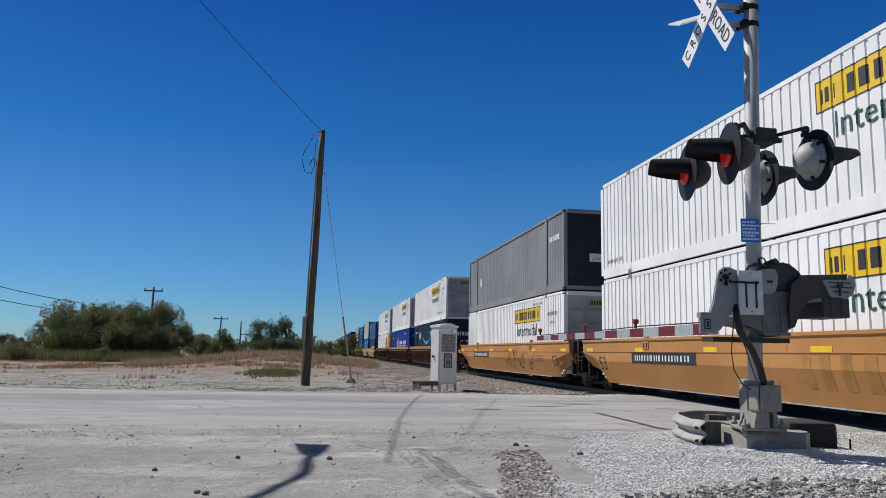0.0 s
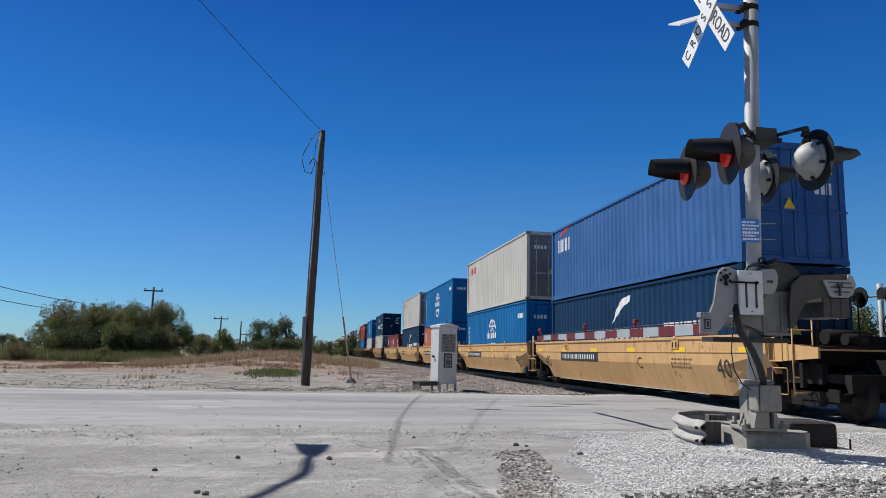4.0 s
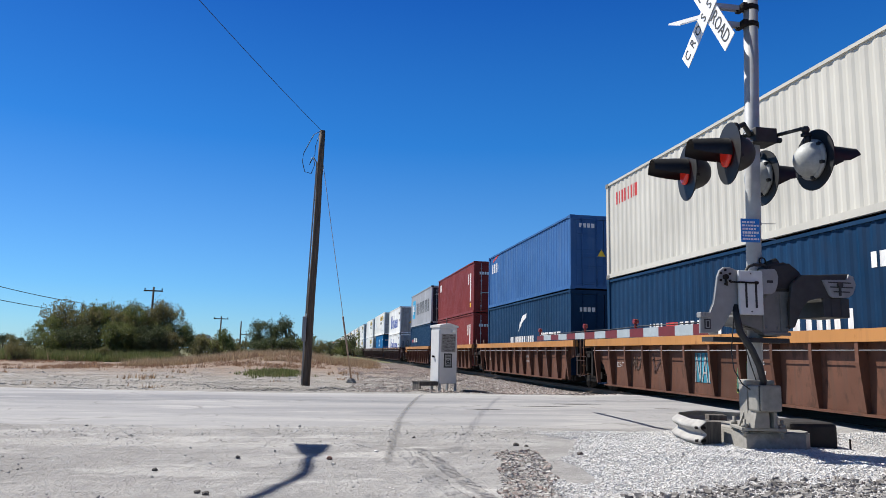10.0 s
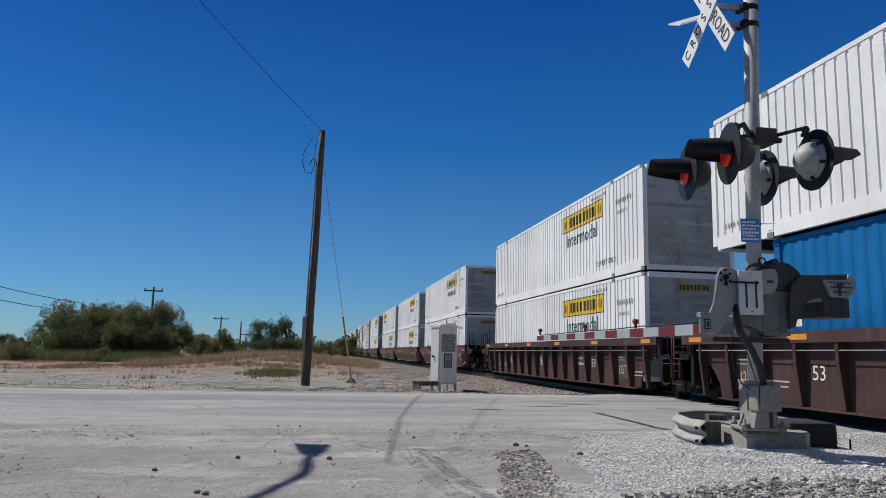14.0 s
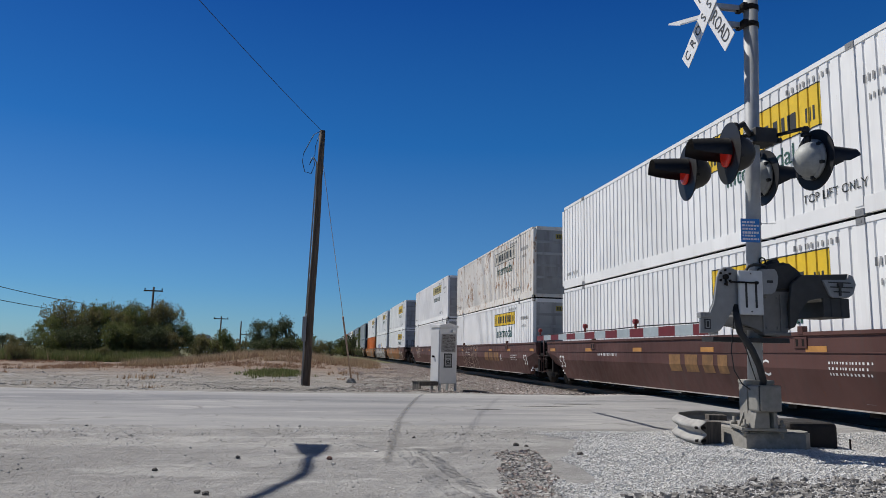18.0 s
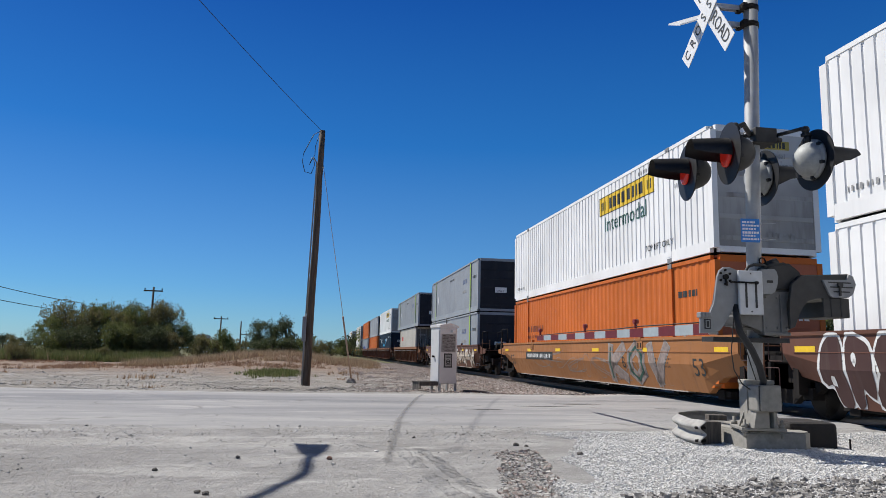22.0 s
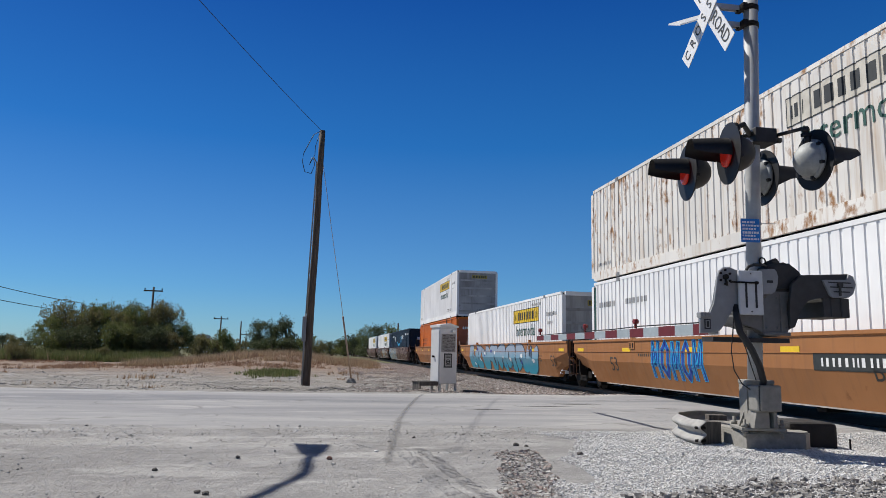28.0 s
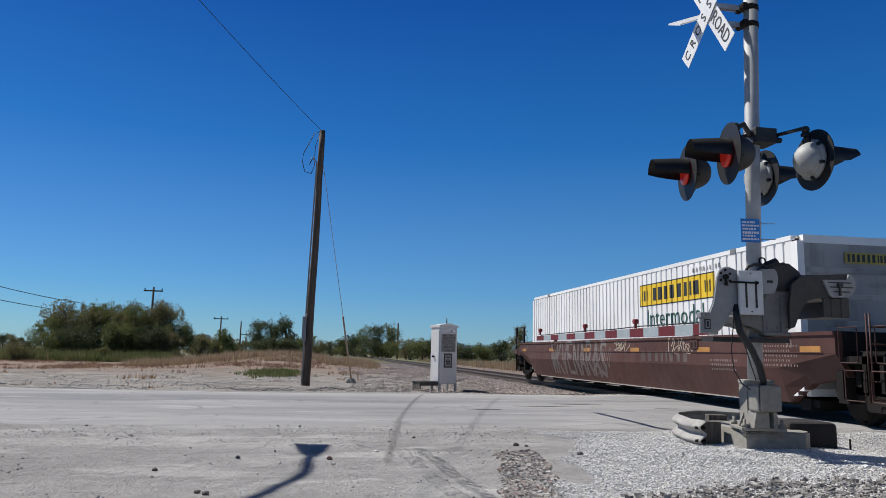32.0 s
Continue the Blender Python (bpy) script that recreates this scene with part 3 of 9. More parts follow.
def kit(size):
    """The meshes of one size of container, shared by all of that size."""
    if size in KIT:
        return KIT[size]
    L, W, H, corr = SIZES[size]
    prof = profile(L, corr)
    k = {"prof": prof}
    low, top = (0.30, H - 0.09) if size in LONG else (0.16, H - 0.07)
    bm = bmesh.new()
    rows = [[bm.verts.new((-W / 2 + SETBACK[corr] + d, y, z)) for y, d in prof] for z in (low, top)]
    for i in range(len(prof) - 1):
        bm.faces.new((rows[0][i], rows[1][i], rows[1][i + 1], rows[0][i + 1]))
    k["side"] = mesh_of(bm, "side_wall", False)
    bm = bmesh.new()
    for s in (-1, 1):
        for e in (-1, 1):
            y0, y1 = sorted((e * L / 2, e * (L / 2 - 0.165)))
            x0, x1 = sorted((s * W / 2, s * (W / 2 - 0.13)))
            box(bm, x0, x1, y0, y1, 0.12, H - 0.12)
        x0, x1 = sorted((s * W / 2, s * (W / 2 - 0.09)))
        box(bm, x0, x1, -L / 2 + 0.17, L / 2 - 0.17, 0.03, low)
        box(bm, x0, x1, -L / 2 + 0.17, L / 2 - 0.17, top, H - 0.005)
        if size in LONG:
            x0, x1 = sorted((s * (W / 2 + 0.010), s * (W / 2 - 0.08)))
            for y in (-6.06, 6.06):
                box(bm, x0, x1, y - 0.09, y + 0.09, low - 0.14, top)
    for e in (-1, 1):
        y0, y1 = sorted((e * L / 2, e * (L / 2 - 0.12)))
        box(bm, -W / 2 + 0.13, W / 2 - 0.13, y0, y1, H - 0.15, H - 0.006)
        box(bm, -W / 2 + 0.13, W / 2 - 0.13, y0, y1, 0.03, 0.16)
    k["frame"] = mesh_of(bm, "frame")
    bm = bmesh.new()
    box(bm, -W / 2 + 0.092, W / 2 - 0.092, -L / 2 + 0.122, L / 2 - 0.122, 0.09, 0.14)
    for i in range(int(L / 0.45)):
        y0 = -L / 2 + 0.3 + i * 0.45
        box(bm, -W / 2 + 0.095, W / 2 - 0.095, y0, y0 + 0.05, 0.035, 0.09)
    k["floor"] = mesh_of(bm, "floor")
    bm = bmesh.new()
    box(bm, -0.09, 0.09, -0.092, 0.092, 0, 0.118)
    box(bm, -0.094, 0.094, -0.035, 0.035, 0.035, 0.085)
    k["casting"] = mesh_of(bm, "corner_casting")
    ye = L / 2 - 0.087 if size not in LONG else 6.06
    k["corners"] = [(x * (W / 2 - 0.075), y, z) for x in (-1, 1) for y in (-ye, ye) for z in (0, H - 0.118)]
    bm = bmesh.new()
    n = int(L / 0.6)
    for i in range(n):
        y0 = -L / 2 + 0.12 + i * (L - 0.24) / n
        box(bm, -W / 2 + 0.1, W / 2 - 0.1, y0, y0 + 0.42, H - 0.05, H - 0.012)
    box(bm, -W / 2 + 0.08, W / 2 - 0.08, -L / 2 + 0.1, L / 2 - 0.1, H - 0.06, H - 0.03)
    k["roof"] = mesh_of(bm, "roof")
    bm = bmesh.new()
    box(bm, -W / 2 + 0.14, -0.012, -L / 2 + 0.025, -L / 2 + 0.075, 0.17, H - 0.16)
    for i in range(4):
        z = 0.17 + (H - 0.33) * (i + 0.12) / 4
        if size not in LONG:
            box(bm, -W / 2 + 0.22, -0.08, -L / 2 + 0.008, -L / 2 + 0.027, z, z + (H - 0.33) / 4 * 0.78, 0.008)
    k["door"] = mesh_of(bm, "door")
    bm = bmesh.new()
    tube(bm, [(0, -L / 2 - 0.012, 0.10), (0, -L / 2 - 0.012, H - 0.10)], 0.019, 6)
    for z in (0.35, 1.05, 1.75, H - 0.45):
        box(bm, -0.045, 0.045, -L / 2 - 0.02, -L / 2 + 0.02, z, z + 0.07)
    box(bm, -0.02, 0.42, -L / 2 - 0.035, -L / 2 - 0.012, 1.10, 1.15)
    k["rod"] = mesh_of(bm, "lock_rod")
    bm = bmesh.new()
    box(bm, -W / 2 + 0.13, W / 2 - 0.13, -L / 2 + 0.015, -L / 2 + 0.07, 0.16, H - 0.15)
    k["plain_end"] = mesh_of(bm, "end_wall")
    bm = bmesh.new()
    box(bm, -W / 2 + 0.16, W / 2 - 0.16, -L / 2 + 0.002, -L / 2 + 0.02, 0, 0.10, 0.006)
    k["batten"] = mesh_of(bm, "end_batten")
    bm = bmesh.new()
    box(bm, -W / 2 + 0.13, W / 2 - 0.13, L / 2 - 0.07, L / 2 - 0.015, 0.16, H - 0.15)
    k["back_end"] = mesh_of(bm, "end_wall")
    KIT[size] = k
    return k


DECALS = {}


def side_decal(size, key, draw, layer=0):
    """A painted mark laid on the ribs of a side; draw(bm) puts shapes at (right, up) from the middle of the side's foot."""
    if (size, key) in DECALS:
        return DECALS[size, key]
    L, W, H, _ = SIZES[size]
    prof = kit(size)["prof"]
    bm = bmesh.new()
    draw(bm)
    bmesh.ops.triangulate(bm, faces=[f for f in bm.faces if len(f.verts) > 4])
    us = [v.co.x for v in bm.verts]
    lo, hi = min(us), max(us)
    for y, _ in prof:
        if lo < -y < hi:
            bmesh.ops.bisect_plane(bm, geom=bm.verts[:] + bm.edges[:] + bm.faces[:], plane_co=(-y, 0, 0), plane_no=(1, 0, 0), dist=1e-5)
    for v in bm.verts:
        u, z = v.co.x, v.co.y
        lift = SETBACK[SIZES[size][3]] + depth_at(prof, -u) - 0.004
        v.co = (-W / 2 - 0.002 * layer + (-0.014 if size in LONG and abs(abs(u) - 6.06) < 0.105 else lift), -u, z)
    for f in bm.faces:
        f.normal_update()
        if f.normal.x > 0:
            f.normal_flip()
    DECALS[size, key] = mesh_of(bm, "marking", False)
    return DECALS[size, key]


def end_decal(size, key, draw, layer=0):
    if (size, key, "end") in DECALS:
        return DECALS[size, key, "end"]
    L = SIZES[size][0]
    bm = bmesh.new()
    draw(bm)
    for v in bm.verts:
        v.co = (v.co.x, -L / 2 - 0.004 - 0.002 * layer, v.co.y)
    DECALS[size, key, "end"] = mesh_of(bm, "marking", False)
    return DECALS[size, key, "end"]


def word(text, u, v, size, narrow=1.0):
    def draw(bm):
        pts, fs = letters(text, size)
        flat(bm, [(u + a * narrow, v + b) for a, b in pts], fs)
    return draw


def rects(*rs):
    def draw(bm):
        for r in rs:
            rect(bm, *r)
    return draw


def barword(u0, u1, v0, v1, n, seed=0, fill=0.72):
    return lambda bm: bars(bm, u0, u1, v0, v1, n, seed, fill)


def many(*draws):
    def draw(bm):
        for d in draws:
            d(bm)
    return draw


def ring(u, v, r0, r1, n=24, a0=0.0, a1=math.tau):
    def draw(bm):
        for i in range(n):
            a, b = a0 + (a1 - a0) * i / n, a0 + (a1 - a0) * (i + 1) / n
            flat(bm, [(u + r * math.cos(t), v + r * math.sin(t)) for r, t in ((r0, a), (r1, a), (r1, b), (r0, b))])
    return draw


def disc(u, v, ru, rv, n=24):
    return lambda bm: flat(bm, [(u + ru * math.cos(i * math.tau / n), v + rv * math.sin(i * math.tau / n)) for i in range(n)])


def swoosh(u, v, s):
    return lambda bm: flat(bm, [(u - 0.8 * s, v - 0.45 * s), (u - 0.35 * s, v + 0.1 * s), (u + 0.1 * s, v + 0.42 * s), (u + 0.8 * s, v + 0.5 * s), (u + 0.75 * s, v + 0.28 * s), (u + 0.15 * s, v + 0.12 * s), (u - 0.3 * s, v - 0.15 * s)])


def star(u, v, r):
    pts = []
    for i in range(14):
        a = math.pi / 2 + i * math.tau / 14
        rr = r if i % 2 == 0 else r * 0.36
        pts.append((u + rr * math.cos(a), v + rr * math.sin(a)))

    def draw(bm):
        c = bm.verts.new((u, v, 0))
        vs = [bm.verts.new((a, b, 0)) for a, b in pts]
        for i in range(14):
            bm.faces.new((c, vs[i], vs[(i + 1) % 14]))
    return draw


def smile(u0, u1, v, deep, thick):
    def draw(bm):
        n = 18
        for i in range(n):
            q = []
            for t, w in ((i / n, 0), ((i + 1) / n, 0), ((i + 1) / n, 1), (i / n, 1)):
                sag = -deep * math.sin(math.pi * t)
                q.append((u0 + (u1 - u0) * t, v + sag + w * thick * (0.35 + math.sin(math.pi * min(1, t * 1.1)))))
            flat(bm, q)
        flat(bm, [(u1 - 0.55, v + 0.35), (u1 + 0.25, v + 0.42), (u1 + 0.1, v - 0.4), (u1 - 0.05, v + 0.1)])
    return draw


# The yellow panel stands between 1.66 and 5.28 m towards the leading end.
SMALL_MARKS = many(barword(6.3, 7.5, 2.10, 2.24, 10, 4, 0.4), barword(6.4, 7.1, 1.80, 1.9, 8, 5, 0.4), barword(-7.6, -6.5, 0.44, 0.54, 10, 9, 0.4), barword(4.4, 5.6, 2.58, 2.68, 10, 2, 0.4))


def marks(style, size):
    """Rows of (draw key, shape, material, label) for a style of livery."""
    y = []
    if style in ("haul", "haul_pale", "haul_tall", "haul_back", "haul_bare"):
        o = -8.35 if style == "haul_back" else 0.0
        pane = DECAL_PALE if style == "haul_pale" else DECAL_BARE if style == "haul_bare" else DECAL_YELLOW
        v0, v1 = (1.98, 2.50) if style != "haul_tall" else (1.78, 2.52)
        y += [("pane" + style, rects((o + 1.66, o + 5.28, v0, v1)), pane, "yellow panel"),
              ("panerim" + style, rects((o + 1.635, o + 5.305, v1, v1 + 0.025), (o + 1.635, o + 5.305, v0 - 0.025, v0), (o + 1.635, o + 1.657, v0, v1), (o + 5.283, o + 5.305, v0, v1)), DECAL_BLACK, "dark rim"),
              ("panebars" + style, many(barword(o + 2.40, o + 4.80, v0 + 0.10, v0 + 0.42, 8, 3, 0.6), barword(o + 1.76, o + 2.16, v0 + 0.12, v0 + 0.38, 3, 8, 0.5), barword(o + 4.90, o + 5.2, v0 + 0.12, v0 + 0.38, 3, 12, 0.5)), DECAL_BLACK, "plain dark bars"),
              ("inter" + style, word("Intermodal", o + 3.45, 1.62 if style != "haul_tall" else 1.45, 0.66 if style != "haul_tall" else 0.52, 0.98), DECAL_GREEN, "dark green lettering"),
              ("toplift", word("TOP LIFT ONLY", 5.5, 0.52, 0.22), DECAL_BLACK, "small black lettering"),
              ("smallmarks", SMALL_MARKS, DECAL_GREY, "small grey markings")]
    elif style == "grey_lime":
        y += [("lime", rects((5.98, 6.16, 0.12, 2.82), (-6.12, -6.02, 0.12, 2.82)), DECAL_LIME, "lime stripe"),
              ("limeb", barword(3.75, 4.95, 1.80, 2.08, 9, 3, 0.35), DECAL_SLATE, "plain faded blue bars"),
              ("limes", barword(3.7, 4.8, 1.25, 1.42, 6, 5), DECAL_GREY, ""), ("limem", many(barword(-0.6, 0.9, 2.35, 2.45, 14, 2, 0.5), barword(6.5, 7.6, 1.9, 2.05, 10, 8, 0.45)), DECAL_BLACK, ""),
              ("limed", lambda bm: flat(bm, [(-5.4, 1.45), (-5.2, 1.75), (-5.0, 1.45), (-5.2, 1.15)]), DECAL_WHITE, "white diamond")]
    elif style == "grey_plain":
        y += [("gpd", lambda bm: flat(bm, [(-5.4, 1.45), (-5.2, 1.75), (-5.0, 1.45), (-5.2, 1.15)]), DECAL_WHITE, "white diamond"), ("gpm", barword(6.4, 7.5, 1.9, 2.1, 7, 8), DECAL_WHITE, "")]
    elif style == "smile":
        y += [("smile", smile(-2.9, 1.2, 1.86, 0.55, 0.17), DECAL_CYAN, "sky-blue curved arrow"), ("smw", barword(1.55, 3.2, 1.96, 2.36, 9, 2, 0.5), DECAL_WHITE, "plain white bars"),
              ("sms", many(barword(4.6, 5.75, 2.30, 2.50, 11, 5, 0.6), barword(6.5, 7.3, 2.3, 2.5, 6, 6, 0.6), barword(-7.3, -5.6, 2.28, 2.40, 13, 7, 0.6)), DECAL_WHITE, ""),
              ("smd", many(*[(lambda c: lambda bm: flat(bm, [(c - 0.22, 2.05), (c, 2.36), (c + 0.22, 2.05), (c, 1.74)]))(c) for c in (-4.6, -4.05)]), DECAL_WHITE, "white diamonds")]
    elif style == "double":
        y += [("dblb", many(barword(-0.7, 2.2, 1.45, 1.80, 13, 2, 0.5), barword(3.0, 5.9, 1.45, 1.80, 12, 3, 0.5), rects((-0.7, 5.9, 1.24, 1.32))), DECAL_WHITE, "plain white bars"), ("dblr", rects((2.3, 2.9, 1.45, 1.80)), DECAL_RED, ""),
              ("dblo", ring(-1.7, 1.5, 0.50, 0.62), DECAL_WHITE, "white ring"), ("dbli", disc(-1.7, 1.5, 0.36, 0.36), DECAL_RED, "red disc"), ("dbl5", word("53'", 6.9, 1.0, 0.5), DECAL_WHITE, "white lettering"), ("dblm", many(barword(3.6, 5.4, 2.45, 2.56, 14, 5, 0.45), barword(-7.4, -6.2, 2.1, 2.22, 9, 6, 0.45)), DECAL_WHITE, "small white marks")]
    elif style == "badge":
        y += [("bdk", disc(4.35, 1.25, 1.25, 1.2, 18), DECAL_BLACK, "dark round badge"), ("bdr", disc(4.35, 1.15, 0.95, 1.0, 18), DECAL_RED, ""), ("bdy", many(rects((3.8, 5.0, 0.9, 1.15), (3.8, 4.15, 0.35, 1.6), (4.15, 4.9, 1.4, 1.6))), DECAL_YELLOW, ""),
              ("bdo", many(rects((6.16, 7.9, 0.30, 2.8))), AMBER, "amber end panel"), ("bd5", word("53'", 7.1, 1.4, 0.6), DECAL_BLACK, ""), ("bdm", many(barword(-4.5, -2.6, 2.3, 2.42, 9, 3), barword(-7.3, -6.5, 2.0, 2.2, 4, 4)), DECAL_GREY, "")]
    elif style == "ring":
        y += [("rgr", many(ring(0, 1.5, 0.76, 0.86, 26, 0.25, 2.89), ring(0, 1.5, 0.76, 0.86, 26, 3.55, 5.85), ring(0, 1.5, 0.36, 0.43, 20, 0.7, 2.4), rects((-0.04, 0.04, 1.9, 2.3), (-0.5, 0.5, 1.98, 2.05))), DECAL_WHITE, "white ring mark"), ("rgb", many(barword(-0.95, 0.95, 1.42, 1.70, 5, 4, 0.6), barword(-0.75, 0.75, 1.02, 1.2, 6, 5, 0.6)), DECAL_WHITE, "plain white bars"),
              ("rgs", many(*[rects((-5.6, -5.42, v, v + 0.16)) for v in (0.5, 0.75, 1.0, 1.25, 1.5, 1.75, 2.0)], barword(4.7, 5.6, 2.2, 2.4, 5, 7)), DECAL_WHITE, "")]
    elif style == "swoosh":
        y += [("sws", swoosh(0, 1.95, 0.8), DECAL_WHITE, "white swoosh"), ("swb", barword(-1.8, 1.85, 0.95, 1.42, 14, 4, 0.5), DECAL_WHITE, "plain white bars"), ("swm", many(barword(2.6, 5.0, 1.25, 1.5, 10, 6), barword(2.6, 4.4, 0.85, 1.05, 7, 7)), DECAL_WHITE, ""), ("swy", rects((5.3, 5.55, 0.6, 0.95)), DECAL_YELLOW, "")]
    elif style == "redmark":
        y += [("rdm", barword(-5.2, -3.2, 1.78, 2.18, 8, 3, 0.5), DECAL_RED, "plain red bars"), ("rds", many(barword(3.9, 5.4, 0.9, 1.1, 7, 4), barword(4.3, 5.4, 0.6, 0.75, 5, 6)), DECAL_BLACK, "")]
    elif style == "redtop":
        y += [("rtm", barword(-5.4, -3.9, 2.15, 2.52, 8, 3, 0.5), DECAL_RED, "plain red bars")]
    elif style == "star":
        y += [("sts", rects((-5.05, -3.3, 0.75, 2.35)), DECAL_CYAN, "light blue square"), ("stb", barword(-2.6, 4.9, 1.0, 2.0, 15, 4, 0.42), DECAL_BLACK, "plain black bars")]
    elif style == "seaco":
        y += [("sea", barword(-3.9, -1.7, 1.55, 1.92, 11, 4, 0.55), DECAL_WHITE, "plain white bars"), ("seb", barword(-4.9, -4.05, 1.55, 1.8, 2, 5), DECAL_RED, "")]
    elif style == "bigblue":
        y += [("bbb", lambda bm: [rect(bm, a, b, 0.72, 0.72 + h) for a, b, h in ((-3.6, -3.15, 1.5), (-3.05, -2.7, 1.15), (-2.6, -2.15, 1.5), (-1.85, -1.0, 0.95), (-0.75, -0.45, 1.4), (-0.35, -0.1, 0.95), (0.1, 0.85, 0.95), (1.1, 1.95, 0.95), (2.2, 2.55, 1.0), (2.65, 3.3, 0.9))], DECAL_BLUE, "plain blue bars"), ("bbs", many(barword(4.4, 5.5, 2.1, 2.3, 6, 8), barword(4.6, 5.5, 1.4, 1.55, 4, 9)), DECAL_BLACK, "")]
    elif style == "wan":
        y += [("wnb", many(barword(-3.4, -2.6, 0.75, 1.5, 4, 4, 0.5), barword(-1.8, 0.2, 0.75, 1.5, 7, 4, 0.5), barword(2.0, 4.0, 0.75, 1.5, 7, 6, 0.5)), DECAL_WHITE, "plain white bars"), ("wnr", rects((-2.5, -1.9, 0.75, 1.5)), DECAL_RED, ""), ("wnm", many(barword(4.3, 5.6, 2.1, 2.35, 6, 8)), DECAL_WHITE, "")]
    elif style == "apl":
        y += [("apb", barword(-5.4, -4.1, 1.7, 2.15, 7, 4, 0.5), DECAL_WHITE, "plain white bars"), ("apr", lambda bm: flat(bm, [(-5.3, 2.25), (-4.1, 2.5), (-4.1, 2.6), (-5.3, 2.35)]), DECAL_RED, "")]
    elif style == "smallwhite":
        y += [("swt", many(barword(-5.5, -4.9, 2.0, 2.5, 2, 4), barword(4.9, 5.2, 0.7, 2.3, 1, 3), barword(4.3, 4.6, 1.7, 2.3, 2, 5)), DECAL_WHITE, "small white markings"), ("swy2", rects((4.9, 5.2, 0.35, 0.6)), DECAL_YELLOW, "")]
    elif style == "sidewords":
        y += [("sdw", many(barword(4.75, 5.3, 2.15, 2.30, 6, 4, 0.45), barword(4.75, 5.45, 1.95, 2.10, 8, 6, 0.45), barword(4.8, 5.2, 1.75, 1.90, 4, 7, 0.45), barword(5.1, 5.4, 1.30, 1.55, 2, 8, 0.5)), DECAL_WHITE, "small white markings"), ("sdy", many(rects((5.05, 5.2, 0.75, 0.95), (5.27, 5.42, 0.75, 0.95))), DECAL_YELLOW, "")]
    elif style == "spark":
        y += [("spb", barword(-4.2, -0.2, 1.15, 1.66, 14, 4, 0.5), DECAL_BLUE, "plain blue bars"), ("spy", star(0.45, 1.55, 0.5), DECAL_YELLOW, "yellow spark"), ("spm", SMALL_MARKS, DECAL_GREY, "")]
    elif style == "orangeplain":
        y += [("opb", many(barword(-6.0, -4.0, 1.55, 1.78, 15, 3, 0.42), barword(-6.0, -4.4, 1.3, 1.42, 13, 4, 0.45)), DECAL_MAROON, "plain dark bars"), ("opm", many(barword(6.4, 7.3, 2.05, 2.2, 5, 6)), DECAL_BLACK, ""), ("opd", lambda bm: flat(bm, [(6.4, 0.9), (6.65, 1.25), (6.9, 0.9), (6.65, 0.55)]), DECAL_GREY, "")]
    elif style == "bigwordblue":
        y += [("bgw", barword(-4.8, 0.6, 1.0, 1.6, 7, 4), DECAL_BLUE, "plain blue bars")]
    elif style == "greenpost":
        y += [("gps", many(rects((-8.05, -7.75, 0.15, 2.75))), DECAL_GREEN, "green post"), ("gpm2", many(barword(-7.5, -6.3, 2.1, 2.25, 7, 3), barword(-5.6, -4.2, 2.1, 2.25, 6, 5)), DECAL_GREY, "")]
    elif style == "box20":
        y += [("b20", many(barword(-2.5, -1.9, 1.5, 2.1, 1, 4), ring(2.2, 1.5, 0.32, 0.5, 16)), DECAL_WHITE, "small white markings")]
    return y


def end_marks(style, size):
    W, H = SIZES[size][1:3]
    if style.startswith("haul"):
        return [("ey", rects((-0.36, 0.62, 2.40, 2.60)), DECAL_OCHRE_DULL), ("eb", barword(-0.3, 0.56, 2.43, 2.57, 9, 5, 0.6), DECAL_BLACK), ("ew", word("Intermodal", 0.13, 2.25, 0.17), DECAL_GREY), ("es", many(barword(0.1, 0.9, 1.98, 2.06, 8, 2), barword(0.0, 0.7, 0.35, 0.5, 5, 3)), DECAL_GREY)]
    if style in ("grey_lime", "grey_plain"):
        return [("gp", rects((-0.35, 0.30, 1.03, 1.32)), DECAL_WHITE), ("gw", word("24,000 lbs", -0.02, 1.12, 0.12), DECAL_BLACK)]
    if style == "smile":
        return [("pw", barword(-0.5, 0.55, 1.85, 2.1, 6, 4), DECAL_WHITE), ("pb", many(rects((0.65, 0.95, 1.8, 2.1)), barword(-0.2, 0.8, 1.45, 1.55, 8, 2)), DECAL_WHITE)]
    return [("dm", many(barword(0.5, 1.0, 2.2, 2.35, 6, 2), barword(0.45, 0.95, 1.95, 2.05, 6, 3), barword(0.5, 0.95, 1.5, 1.75, 3, 4), barword(-0.9, -0.3, 2.15, 2.3, 4, 5)), DECAL_WHITE if style not in ("redmark", "bigblue", "star") else DECAL_GREY), ("dy", lambda bm: flat(bm, [(-0.25, 1.15), (-0.1, 1.4), (0.05, 1.15)]), DECAL_YELLOW)]


